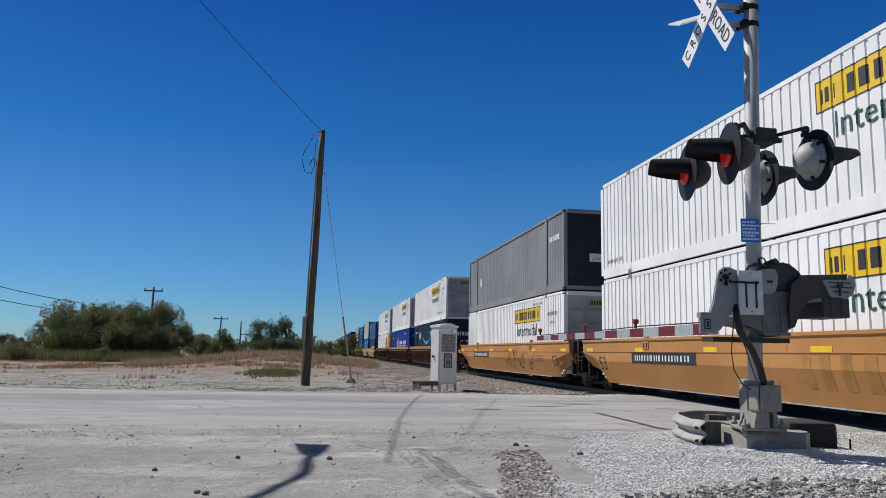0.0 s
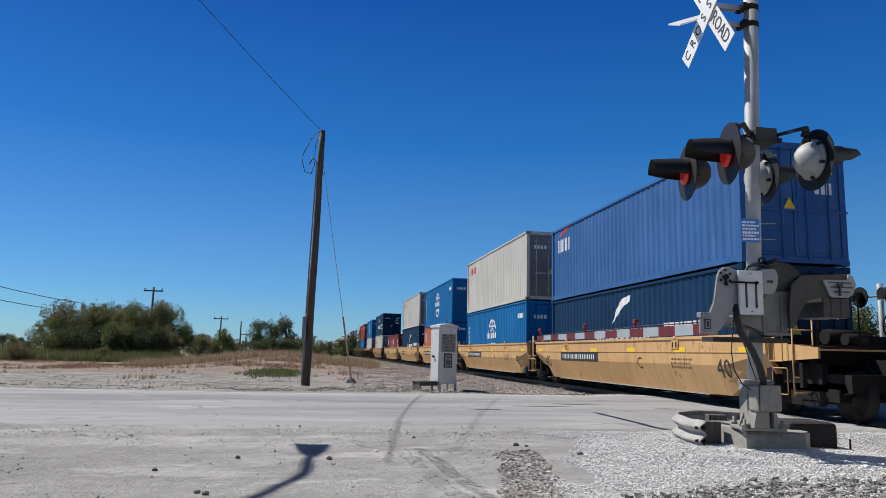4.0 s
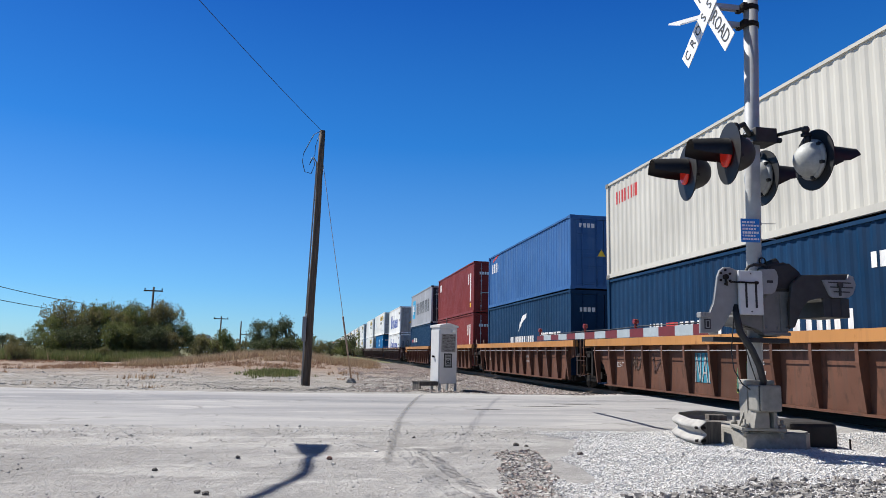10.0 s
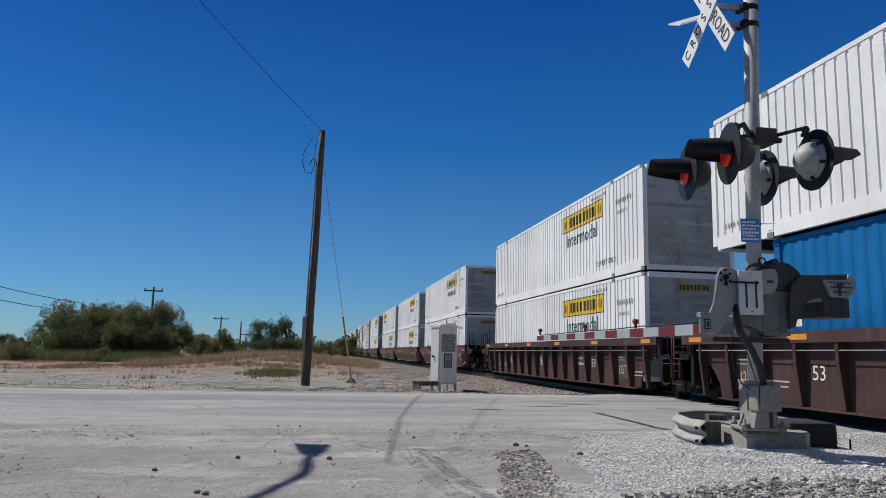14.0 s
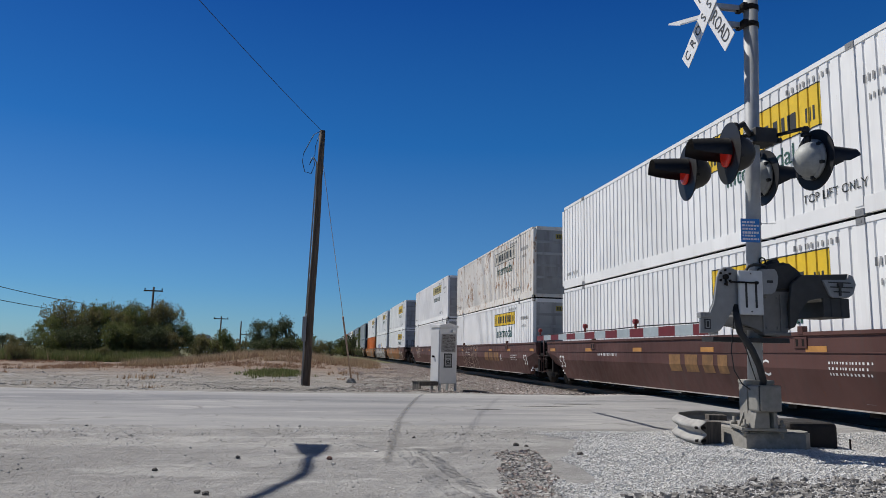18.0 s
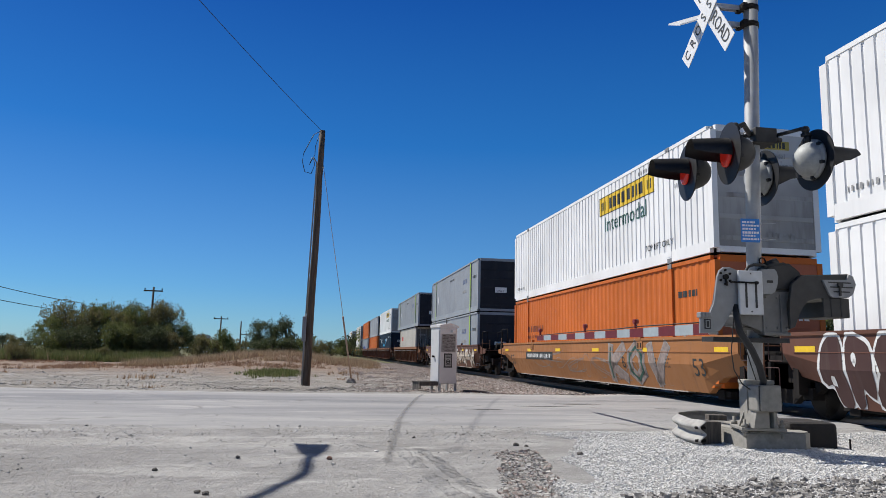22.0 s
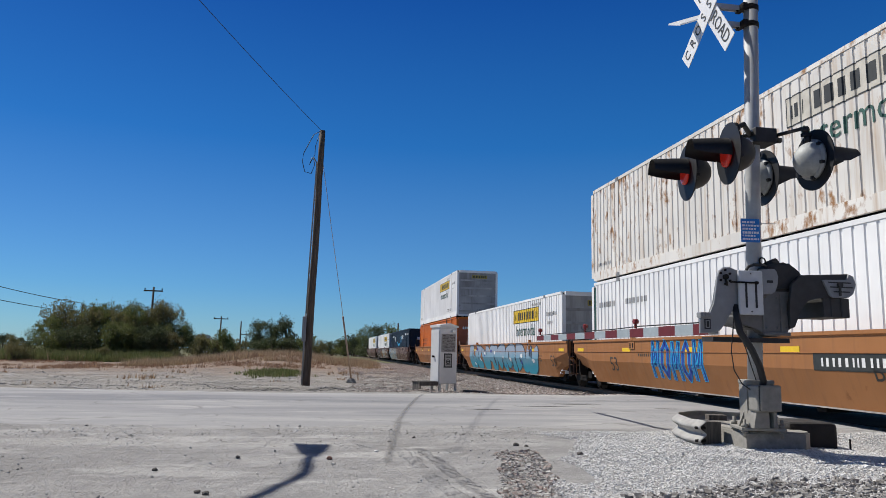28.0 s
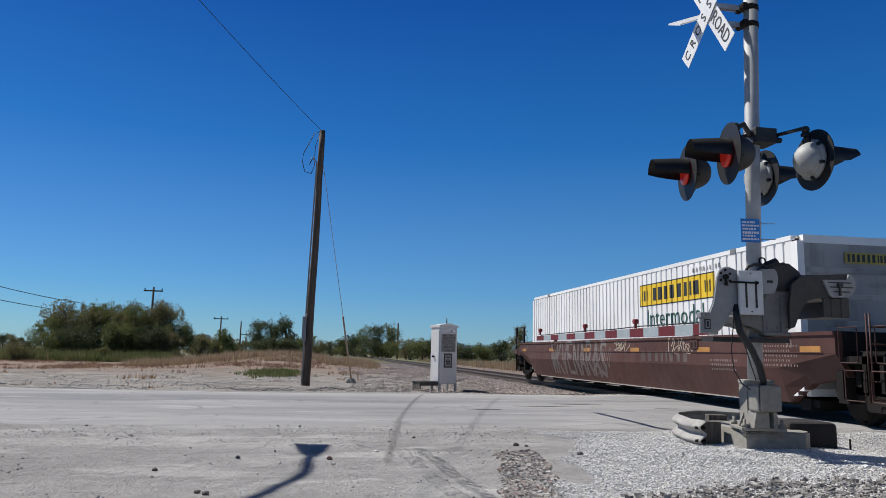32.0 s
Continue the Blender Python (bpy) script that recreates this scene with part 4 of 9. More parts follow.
def container(size, material, style, end, place, height, label, end_material=None, group="containers on the train"):
    """One box of the train; end: 'plain' or 'doors' is what its leading end shows."""
    k = kit(size)
    W = SIZES[size][1]
    t = thing("shipping_container", pose(TRACK_X, place, height), label, "container", group)
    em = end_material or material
    piece("side_wall", k["side"], material, t)
    piece("side_wall", k["side"], material, t, pose(0, 0, 0, 0, 0, 180))
    piece("frame", k["frame"], material, t)
    piece("floor", k["floor"], FLOOR_DARK, t, None, "dark underside with cross members")
    for c in k["corners"]:
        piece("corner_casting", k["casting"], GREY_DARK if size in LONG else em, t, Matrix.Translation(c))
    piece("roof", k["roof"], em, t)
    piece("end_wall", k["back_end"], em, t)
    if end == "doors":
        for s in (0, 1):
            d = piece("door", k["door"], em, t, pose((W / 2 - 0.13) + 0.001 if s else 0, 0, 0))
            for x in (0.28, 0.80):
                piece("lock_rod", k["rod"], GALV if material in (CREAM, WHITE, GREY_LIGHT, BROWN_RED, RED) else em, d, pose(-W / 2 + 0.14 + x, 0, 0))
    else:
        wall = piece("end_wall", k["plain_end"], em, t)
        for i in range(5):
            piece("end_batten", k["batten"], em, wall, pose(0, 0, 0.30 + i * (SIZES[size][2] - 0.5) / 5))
    for i, (key, draw, mat_, lab) in enumerate(marks(style, size)):
        me = side_decal(size, key, draw, i)
        p = piece("lettering" if "lettering" in lab else "marking", me, mat_, t, None, lab)
        if len(me.polygons) > 1:
            p["kind"] = "stuff"
    for i, (key, draw, mat_) in enumerate(end_marks(style, size)):
        piece("marking", end_decal(size, key, draw, i), mat_, t)["kind"] = "stuff"
    if style == "star":
        bm = bmesh.new()
        star(-4.18, 1.55, 0.72)(bm)
        for v in bm.verts:
            v.co = (-W / 2 - 0.014, -v.co.x, v.co.y)
        part("marking", bm, DECAL_WHITE, t, "white seven-pointed star")
    TRAIN.append((t, place, height))
    return t


# ---- the train: well cars ----
def car_side_x(z):
    """Outer face of a smooth car side at height z, from the car's middle."""
    pts = ((0.20, 1.20), (0.26, 1.27), (0.88, 1.49), (1.42, 1.50), (1.44, 1.53), (1.50, 1.53))
    for (a, xa), (b, xb) in zip(pts, pts[1:]):
        if z <= b:
            return xa + (xb - xa) * max(0, z - a) / (b - a)
    return 1.52


CAR_KIT = {}


def car_kit(kind, well):
    """Meshes of a car body; kind: smooth or ribbed; well: 53 or 40 foot."""
    if (kind, well) in CAR_KIT:
        return CAR_KIT[kind, well]
    half = 9.15 if well == 53 else 7.15           # half length of the side at its top
    k = {"half": half}
    bm = bmesh.new()
    if kind == "smooth":
        outer = [(-car_side_x(z), z) for z in (0.275, 0.30, 0.55, 0.88, 1.15, 1.42, 1.44, 1.50)]
        inner = [(-1.36, 1.50), (-1.36, 0.75), (-1.16, 0.34), (-1.12, 0.275)]
        ring_ = outer + inner
        # the ends rise towards the couplings
        stations = [(-half, 0.42), (-half + 0.9, 0.30), (-half + 1.5, 0.0), (half - 1.5, 0.0), (half - 0.9, 0.30), (half, 0.42)]
        rows = []
        for y, lift in stations:
            rows.append([bm.verts.new((u, y, z if z > 1.0 else max(z, 0.20 + lift * 1.25 + (z - 0.2) * 0.6) if lift else z)) for u, z in ring_])
        n = len(ring_)
        for a, b in zip(rows, rows[1:]):
            for i in range(n):
                bm.faces.new((a[i], a[(i + 1) % n], b[(i + 1) % n], b[i]))
        bm.faces.new(rows[0][::-1])
        bm.faces.new(rows[-1])
        k["side"] = mesh_of(bm, "well_side")
        bm = bmesh.new()
        box(bm, -1.502, -1.496, -0.26, 0.26, 1.16, 1.26)
        k["strip"] = mesh_of(bm, "reflector")
        bm = bmesh.new()
        sweep(bm, [(-1.335, 0.252), (-1.15, 0.252), (-1.15, 0.272), (-1.335, 0.272)], "y", -half + 2.3, half - 2.3)
        k["sill"] = mesh_of(bm, "sill_flange")
        x1 = -car_side_x(1.32)
        bm = bmesh.new()
        box(bm, x1 - 0.02, x1 + 0.01, -0.17, 0.17, 1.22, 1.42, 0.01)
        box(bm, x1 - 0.04, x1 + 0.06, -0.11, 0.03, 1.45, 1.60, 0.01)
        k["lug"] = mesh_of(bm, "lifting_lug")
        bm = bmesh.new()
        box(bm, x1 - 0.024, x1 - 0.018, -0.11, -0.05, 1.26, 1.38)
        k["slot"] = mesh_of(bm, "lug_slot")
        bm = bmesh.new()
        box(bm, x1 - 0.012, x1 + 0.02, -half + 0.3, half - 0.3, 1.145, 1.160)
        k["seam"] = mesh_of(bm, "seam")
    else:
        arch = [(-1.30, 0.24), (-1.24, 0.50), (-1.02, 0.78), (-0.72, 0.94), (-0.40, 0.99), (-0.40, 1.36)]
        sweep(bm, [(half + a, z) for a, z in arch] + [(-half - a, z) for a, z in arch[::-1]], "x", -1.345, -1.308)
        sweep(bm, [(-1.46, 0.20), (-1.29, 0.20), (-1.29, 0.238), (-1.46, 0.238)], "y", -half + 1.35, half - 1.35)
        k["side"] = mesh_of(bm, "well_side")
        bm = bmesh.new()
        sweep(bm, [(-1.53, 1.32), (-1.36, 1.32), (-1.36, 1.52), (-1.53, 1.52)], "y", -half, half)
        k["chord"] = mesh_of(bm, "top_chord")
        bm = bmesh.new()
        tube(bm, [(-1.50, -half + 0.6, 1.19), (-1.50, half - 0.6, 1.19)], 0.010, 5)
        k["rod"] = mesh_of(bm, "grab_rod")
        bm = bmesh.new()
        box(bm, -1.535, -1.529, -0.26, 0.26, 1.37, 1.47)
        k["strip"] = mesh_of(bm, "reflector")
        bm = bmesh.new()
        sweep(bm, [(-1.346, 0.242), (-1.43, 0.242), (-1.515, 1.0), (-1.515, 1.318), (-1.346, 1.318)], "y", -0.04, 0.04)
        k["rib"] = mesh_of(bm, "rib")
    bm = bmesh.new()
    hw = 8.2 if well == 53 else 6.2
    box(bm, -1.10, 1.10, -hw, hw, 0.22, 0.34)
    for i in range(9):
        y = -hw + 0.3 + i * (2 * hw - 0.6) / 8
        box(bm, -1.14, 1.14, y - 0.12, y + 0.12, 0.16, 0.36)
    k["floor"] = mesh_of(bm, "well_floor")
    # end structure over the trucks
    bm = bmesh.new()
    box(bm, -1.35, 1.35, -0.15, 0.0, 0.42, 1.50)
    sweep(bm, [(-1.30, 0.95), (1.30, 0.95), (1.15, 1.18), (-1.15, 1.18)], "y", 0.0, 1.0)
    box(bm, -0.40, 0.40, 0.0, 1.7, 0.72, 1.05)
    for x in (-1.38, 1.30):
        box(bm, x, x + 0.08, 0.0, 0.9, 0.98, 1.10)
        box(bm, x, x + 0.08, 0.82, 0.90, 0.55, 1.06)
    # blocks filled in so that the shaded end reads as a dark mass
    box(bm, -1.12, 1.12, 0.0, 1.75, 0.50, 0.80)
    for x in (-1.20, 1.08):
        box(bm, x, x + 0.12, 0.1, 1.15, 0.62, 0.96)
    k["end"] = mesh_of(bm, "end_frame")
    bm = bmesh.new()
    for x in (-1.40, 1.36):
        sweep(bm, [(0.0, 0.98), (1.35, 1.06), (1.35, 1.24), (0.55, 1.30), (0.0, 1.46)], "x", x, x + 0.04)
    box(bm, -1.36, 1.36, 0.0, 1.35, 1.19, 1.22)
    k["deck"] = mesh_of(bm, "end_deck")
    bm = bmesh.new()
    for x in (-1.42, -1.02):
        tube(bm, [(x, 0.72, 0.40), (x, 0.72, 1.75)], 0.016, 5)
    for z in (0.45, 0.72, 1.0, 1.28, 1.55):
        tube(bm, [(-1.42, 0.72, z), (-1.02, 0.72, z)], 0.014, 5)
    k["ladder"] = mesh_of(bm, "ladder")
    bm = bmesh.new()
    box(bm, -1.30, -0.45, 0.15, 1.25, 1.22, 1.26)
    for x in (-1.28, -0.47):
        tube(bm, [(x, 1.2, 1.26), (x, 1.2, 2.15), (x, 0.2, 2.15), (x, 0.2, 1.26)], 0.018, 5)
    k["platform"] = mesh_of(bm, "platform")
    k["grabs"] = []
    for y0, y1, z0, z1 in ((0.20, 0.62, 0.42, 0.88), (0.10, 0.50, 1.0, 1.55)):
        bm = bmesh.new()
        tube(bm, [(-1.47, y0 + 0.02, z1), (-1.47, y0, z1 - 0.02), (-1.47, y0, z0 + 0.02), (-1.47, y0 + 0.02, z0), (-1.47, y1 - 0.02, z0), (-1.47, y1, z0 + 0.02), (-1.47, y1, z1 - 0.02), (-1.47, y1 - 0.02, z1), (-1.47, y0 + 0.02, z1)], 0.010, 5, False)
        k["grabs"].append(mesh_of(bm, "grab_iron"))
    CAR_KIT[kind, well] = k
    return k


def truck_meshes():
    bm = bmesh.new()
    for s in (-1, 1):
        x0, x1 = sorted((s * 0.98, s * 1.12))
        out = [(-1.15, 0.52), (-1.10, 0.64), (-0.62, 0.66), (-0.40, 0.74), (0.40, 0.74), (0.62, 0.66), (1.10, 0.64), (1.15, 0.52), (0.98, 0.42), (0.70, 0.44), (0.42, 0.24), (-0.42, 0.24), (-0.70, 0.44), (-0.98, 0.42)]
        sweep(bm, out, "x", x0, x1)
        for y in (-0.2, -0.0667, 0.0667, 0.2):
            tube(bm, [(s * 1.06, y, 0.30), (s * 1.06, y, 0.58)], 0.055, 7)
        for y in (-0.89, 0.89):
            box(bm, min(s * 0.96, s * 1.18), max(s * 0.96, s * 1.18), y - 0.13, y + 0.13, 0.34, 0.55)
    box(bm, -1.0, 1.0, -0.2, 0.2, 0.42, 0.68)
    frame_ = mesh_of(bm, "truck")
    bm = bmesh.new()
    tube(bm, [(-0.98, 0, 0), (0.98, 0, 0)], 0.075, 8)
    for s in (-1, 1):
        tube(bm, [(s * 0.70, 0, 0), (s * 0.725, 0, 0), (s * 0.726, 0, 0), (s * 0.83, 0, 0), (s * 0.831, 0, 0), (s * 0.80, 0, 0)], [0.44, 0.44, 0.425, 0.42, 0.36, 0.14], 20)
    return frame_, mesh_of(bm, "wheelset")


TRUCK, WHEELSET = truck_meshes()
bm = bmesh.new()
box(bm, -0.12, 0.12, 0.0, 0.95, 0.74, 0.98, 0.02)
box(bm, -0.2, 0.2, 0.82, 1.12, 0.70, 1.02, 0.04)
COUPLER = mesh_of(bm, "coupler")
bm = bmesh.new()
tube(bm, [(0, 0, 0.95), (-0.05, 0.3, 0.6), (-0.1, 0.6, 0.42), (-0.05, 0.9, 0.55), (0, 1.1, 0.8)], 0.028, 6)
HOSE = mesh_of(bm, "air_hose")
bm = bmesh.new()
for i in range(24):
    a, b = i * math.tau / 24, (i + 1) * math.tau / 24
    tube(bm, [(0.28 * math.cos(a), 0, 0.28 * math.sin(a)), (0.28 * math.cos(b), 0, 0.28 * math.sin(b))], 0.016, 5, False)
for i in range(4):
    a = i * math.tau / 4
    tube(bm, [(0, 0, 0), (0.28 * math.cos(a), 0, 0.28 * math.sin(a))], 0.012, 5, False)
tube(bm, [(0, 0, 0), (0, 0.2, 0)], 0.03, 6)
BRAKE_WHEEL = mesh_of(bm, "brake_wheel")
bm = bmesh.new()
tube(bm, [(-0.35, 0, 0), (0.35, 0, 0)], 0.14, 10)
tube(bm, [(-0.2, 0.32, -0.05), (0.2, 0.32, -0.05)], 0.11, 10)
box(bm, -0.45, 0.45, -0.1, 0.42, -0.22, -0.15)
RESERVOIR = mesh_of(bm, "air_reservoir")


def car_decal(draw, material, car, label="", flat_x=None):
    """A mark painted on a car side, following its slope."""
    bm = bmesh.new()
    draw(bm)
    bmesh.ops.triangulate(bm, faces=[f for f in bm.faces if len(f.verts) > 4])
    if flat_x is None:
        for z in (0.26, 0.88, 1.42, 1.44):
            bmesh.ops.bisect_plane(bm, geom=bm.verts[:] + bm.edges[:] + bm.faces[:], plane_co=(0, z, 0), plane_no=(0, 1, 0), dist=1e-5)
    for v in bm.verts:
        u, z = v.co.x, v.co.y
        v.co = (-(car_side_x(z) if flat_x is None else flat_x) - 0.004 - v.co.z, -u, z)
    for f in bm.faces:
        f.normal_update()
        if f.normal.x > 0:
            f.normal_flip()
    ob = part("marking", bm, material, car, label, None, False)
    ob["kind"] = "stuff"
    return ob


def spray(car, seed, u0, u1, v0, v1, fill, rim, count, label, accents=(), wild=False):
    """Sprayed forms that read as swollen shapes or spikes, never as words: a rim, a filling, dark hollows, strokes."""
    rnd = random.Random(seed)
    w, h, mid = (u1 - u0) / count, (v1 - v0) / 2, (v0 + v1) / 2
    forms = []
    for i in range(count * (3 if wild else 1)):
        c = u0 + (i + 0.5) * w / (3 if wild else 1)
        if wild:
            a, ln, th = rnd.uniform(0.5, 2.5), rnd.uniform(0.5, 1.05) * h * 1.6, rnd.uniform(0.10, 0.22)
            d, o = Vector((math.cos(a), math.sin(a))), Vector((-math.sin(a), math.cos(a)))
            m_ = Vector((c, mid + rnd.uniform(-0.25, 0.25) * h))
            pts = [m_ - d * ln * 0.5 - o * th * 0.3, m_ - o * th, m_ + d * ln * 0.35 - o * th * 1.6, m_ + d * ln * 0.6, m_ + d * ln * 0.3 + o * th * 0.8, m_ + o * th, m_ - d * ln * 0.5 + o * th]
            pts = [(p.x, max(v0, min(v1, p.y))) for p in pts]
            cx = sum(p[0] for p in pts) / len(pts)
            forms.append((cx, sum(p[1] for p in pts) / len(pts), pts))
            continue
        lean, ph, notch = rnd.uniform(-0.05, 0.2) * w, rnd.uniform(0, 6), rnd.uniform(0, math.tau)
        pts = []
        for j in range(26):
            a = j * math.tau / 26
            ca, sa = math.cos(a), math.sin(a)
            r = (abs(ca) ** 3.2 + abs(sa) ** 3.2) ** (-1 / 3.2) * (1 + 0.10 * math.sin(3 * a + ph))
            gap = math.cos(a - notch)
            if gap > 0.88:
                r *= 1 - 0.55 * (gap - 0.88) / 0.12
            pts.append((c + r * ca * w * 0.50 + lean * sa, mid + max(-h, min(h, r * sa * h))))
        forms.append((c, mid, pts))

    def shapes(grow, lift):
        def draw(bm):
            for i, (c, m_, pts) in enumerate(forms):
                z = lift + (i % 2) * 0.0012
                ring_ = []
                for u, v in pts:
                    d = Vector((u - c, v - m_))
                    k = max(0.2, 1 + grow / max(0.05, d.length))
                    ring_.append(bm.verts.new((c + d.x * k, max(0.29, min(1.48, m_ + d.y * k)), z)))
                cv = bm.verts.new((c, m_, z))
                for j in range(len(ring_)):
                    bm.faces.new((cv, ring_[j], ring_[(j + 1) % len(ring_)]))
        return draw

    def hollows(bm):
        for c, m_, pts in forms:
            for _ in range(1 if wild else 2):
                u, v, r = c + rnd.uniform(-0.18, 0.18) * w, m_ + rnd.uniform(-0.4, 0.45) * h, rnd.uniform(0.05, 0.13) * min(1.0, w)
                vs = [bm.verts.new((u + r * 0.8 * math.cos(j * math.tau / 9), v + r * rnd.uniform(0.9, 2.2) * math.sin(j * math.tau / 9), 0.012)) for j in range(9)]
                bm.faces.new(vs)
    car_decal(shapes(0.055, 0.0), rim, car, label)
    car_decal(shapes(0.0 if wild else -0.012, 0.006), fill, car)
    car_decal(hollows, rim, car)
    for m_ in accents:
        def blobs(bm):
            for c, mm, pts in forms:
                u, v, r = c + rnd.uniform(-0.3, 0.3) * w, rnd.uniform(v0 + 0.15, v1 - 0.15), rnd.uniform(0.04, 0.09)
                vs = [bm.verts.new((u + r * rnd.uniform(0.8, 2.6) * math.cos(j * math.tau / 8), v + r * math.sin(j * math.tau / 8), 0.016)) for j in range(8)]
                bm.faces.new(vs)
        car_decal(blobs, m_, car)


STROKES = {
    "C": (((1, 0.95), (0.3, 1), (0, 0.6), (0, 0.35), (0.3, 0), (1, 0.08)),), "R": (((0, 0), (0, 1), (0.8, 1), (0.9, 0.7), (0.7, 0.5), (0, 0.45)), ((0.4, 0.45), (1, 0))),
    "E": (((1, 1), (0, 1), (0, 0), (1, 0)), ((0, 0.52), (0.8, 0.52))), "W": (((0, 1), (0.2, 0), (0.5, 0.7), (0.8, 0), (1, 1)),), "D": (((0, 0), (0.1, 1), (0.7, 0.85), (1, 0.45), (0.7, 0.05), (0, 0)),),
    "T": (((0.45, 1), (0.4, 0.25), (0.65, 0), (1, 0.08)), ((0, 0.72), (0.95, 0.78))), "O": (((0.5, 1), (0.1, 0.75), (0.1, 0.25), (0.5, 0), (0.9, 0.25), (0.9, 0.75), (0.5, 1)),),
    "K": (((0.05, 1), (0, 0)), ((1, 1), (0.1, 0.45), (1, 0))), "S": (((1, 0.9), (0.4, 1), (0.05, 0.75), (0.9, 0.3), (0.6, 0), (0, 0.1)),), "V": (((0, 1), (0.4, 0), (1, 1)),), "U": (((0, 1), (0.05, 0.2), (0.5, 0), (0.95, 0.2), (1, 1)),),
    "A": (((0, 0), (0.5, 1), (1, 0)), ((0.2, 0.35), (0.8, 0.35))), "M": (((0, 0), (0.1, 1), (0.5, 0.35), (0.9, 1), (1, 0)),), "Y": (((0, 1), (0.45, 0.5), (1, 1)), ((0.45, 0.5), (0.4, 0))), "N": (((0, 0), (0.05, 1), (0.95, 0), (1, 1)),)}


def tag_letters(car, text, u0, u1, v0, v1, fill, rim, thick, label, lean=0.12, seed=0, accent=None, flat_x=None):
    """Sprayed block letters: a rim, the filling, and now and then a stroke of another colour in them."""
    rnd = random.Random(seed)
    step = (u1 - u0) / len(text)
    lines = []
    for i, ch in enumerate(text):
        w, wob = step * 0.72, rnd.uniform(-0.04, 0.04)
        for st in STROKES[ch]:
            lines.append([Vector((u0 + i * step + 0.14 * step + a * w + lean * (b - 0.5), v0 + thick + (v1 - v0 - 2 * thick) * min(1, max(0, b + wob)))) for a, b in st])

    def strokes(half, lift, every=1):
        def draw(bm):
            for n, pts in enumerate(lines[::every]):
                for p, q in zip(pts, pts[1:]):
                    d = (q - p).normalized()
                    o = Vector((-d.y, d.x)) * half
                    e = d * half * 0.7
                    vs = [bm.verts.new((c.x, max(0.29, min(1.49, c.y)), lift + 0.0006 * (n % 3))) for c in (p - e + o, p - e - o, q + e - o, q + e + o)]
                    bm.faces.new(vs)
        return draw
    car_decal(strokes(thick + (0.030 if flat_x is None else 0.012), 0.0), rim, car, label, flat_x)
    car_decal(strokes(thick, 0.005), fill, car, "", flat_x)
    if accent is not None:
        car_decal(strokes(thick * 0.28, 0.010, 2), accent, car, "", flat_x)


def scribble(car, seed, u0, u1, v0, v1, material, count=6, flat_x=None):
    """Loose looping strokes of a spray can that spell nothing."""
    rnd = random.Random(seed)
    count = int(count * 1.8)

    def draw(bm):
        for i in range(count):
            u, v = u0 + (u1 - u0) * (i + rnd.uniform(0.2, 0.8)) / count, rnd.uniform(v0 + 0.15, v1 - 0.15)
            w, h = (u1 - u0) / count * rnd.uniform(0.35, 1.1), (v1 - v0) * rnd.uniform(0.2, 0.5)
            ph, fa, fb, lean = rnd.uniform(0, 6.3), rnd.choice((1, 1, 2)), rnd.choice((1, 2, 2, 3)), rnd.uniform(-0.15, 0.35)
            thick = rnd.uniform(0.008, 0.015)
            pts = []
            for j in range(31):
                t = j / 30 * 6.0
                y = h * math.sin(fb * t * 0.7 + ph)
                pts.append(Vector((u + w * math.sin(fa * t + ph * 0.6) + lean * y, max(v0, min(v1, v + y)))))
            for p, q in zip(pts, pts[1:]):
                d = q - p
                if d.length < 0.004:
                    continue
                o = Vector((-d.y, d.x)).normalized() * thick
                d = d.normalized() * thick * 0.5
                p, q = p - d, q + d
                flat(bm, [(p.x + o.x, p.y + o.y), (q.x + o.x, q.y + o.y), (q.x - o.x, q.y - o.y), (p.x - o.x, p.y - o.y)])
    car_decal(draw, material, car, "thin sprayed scrawl", flat_x)


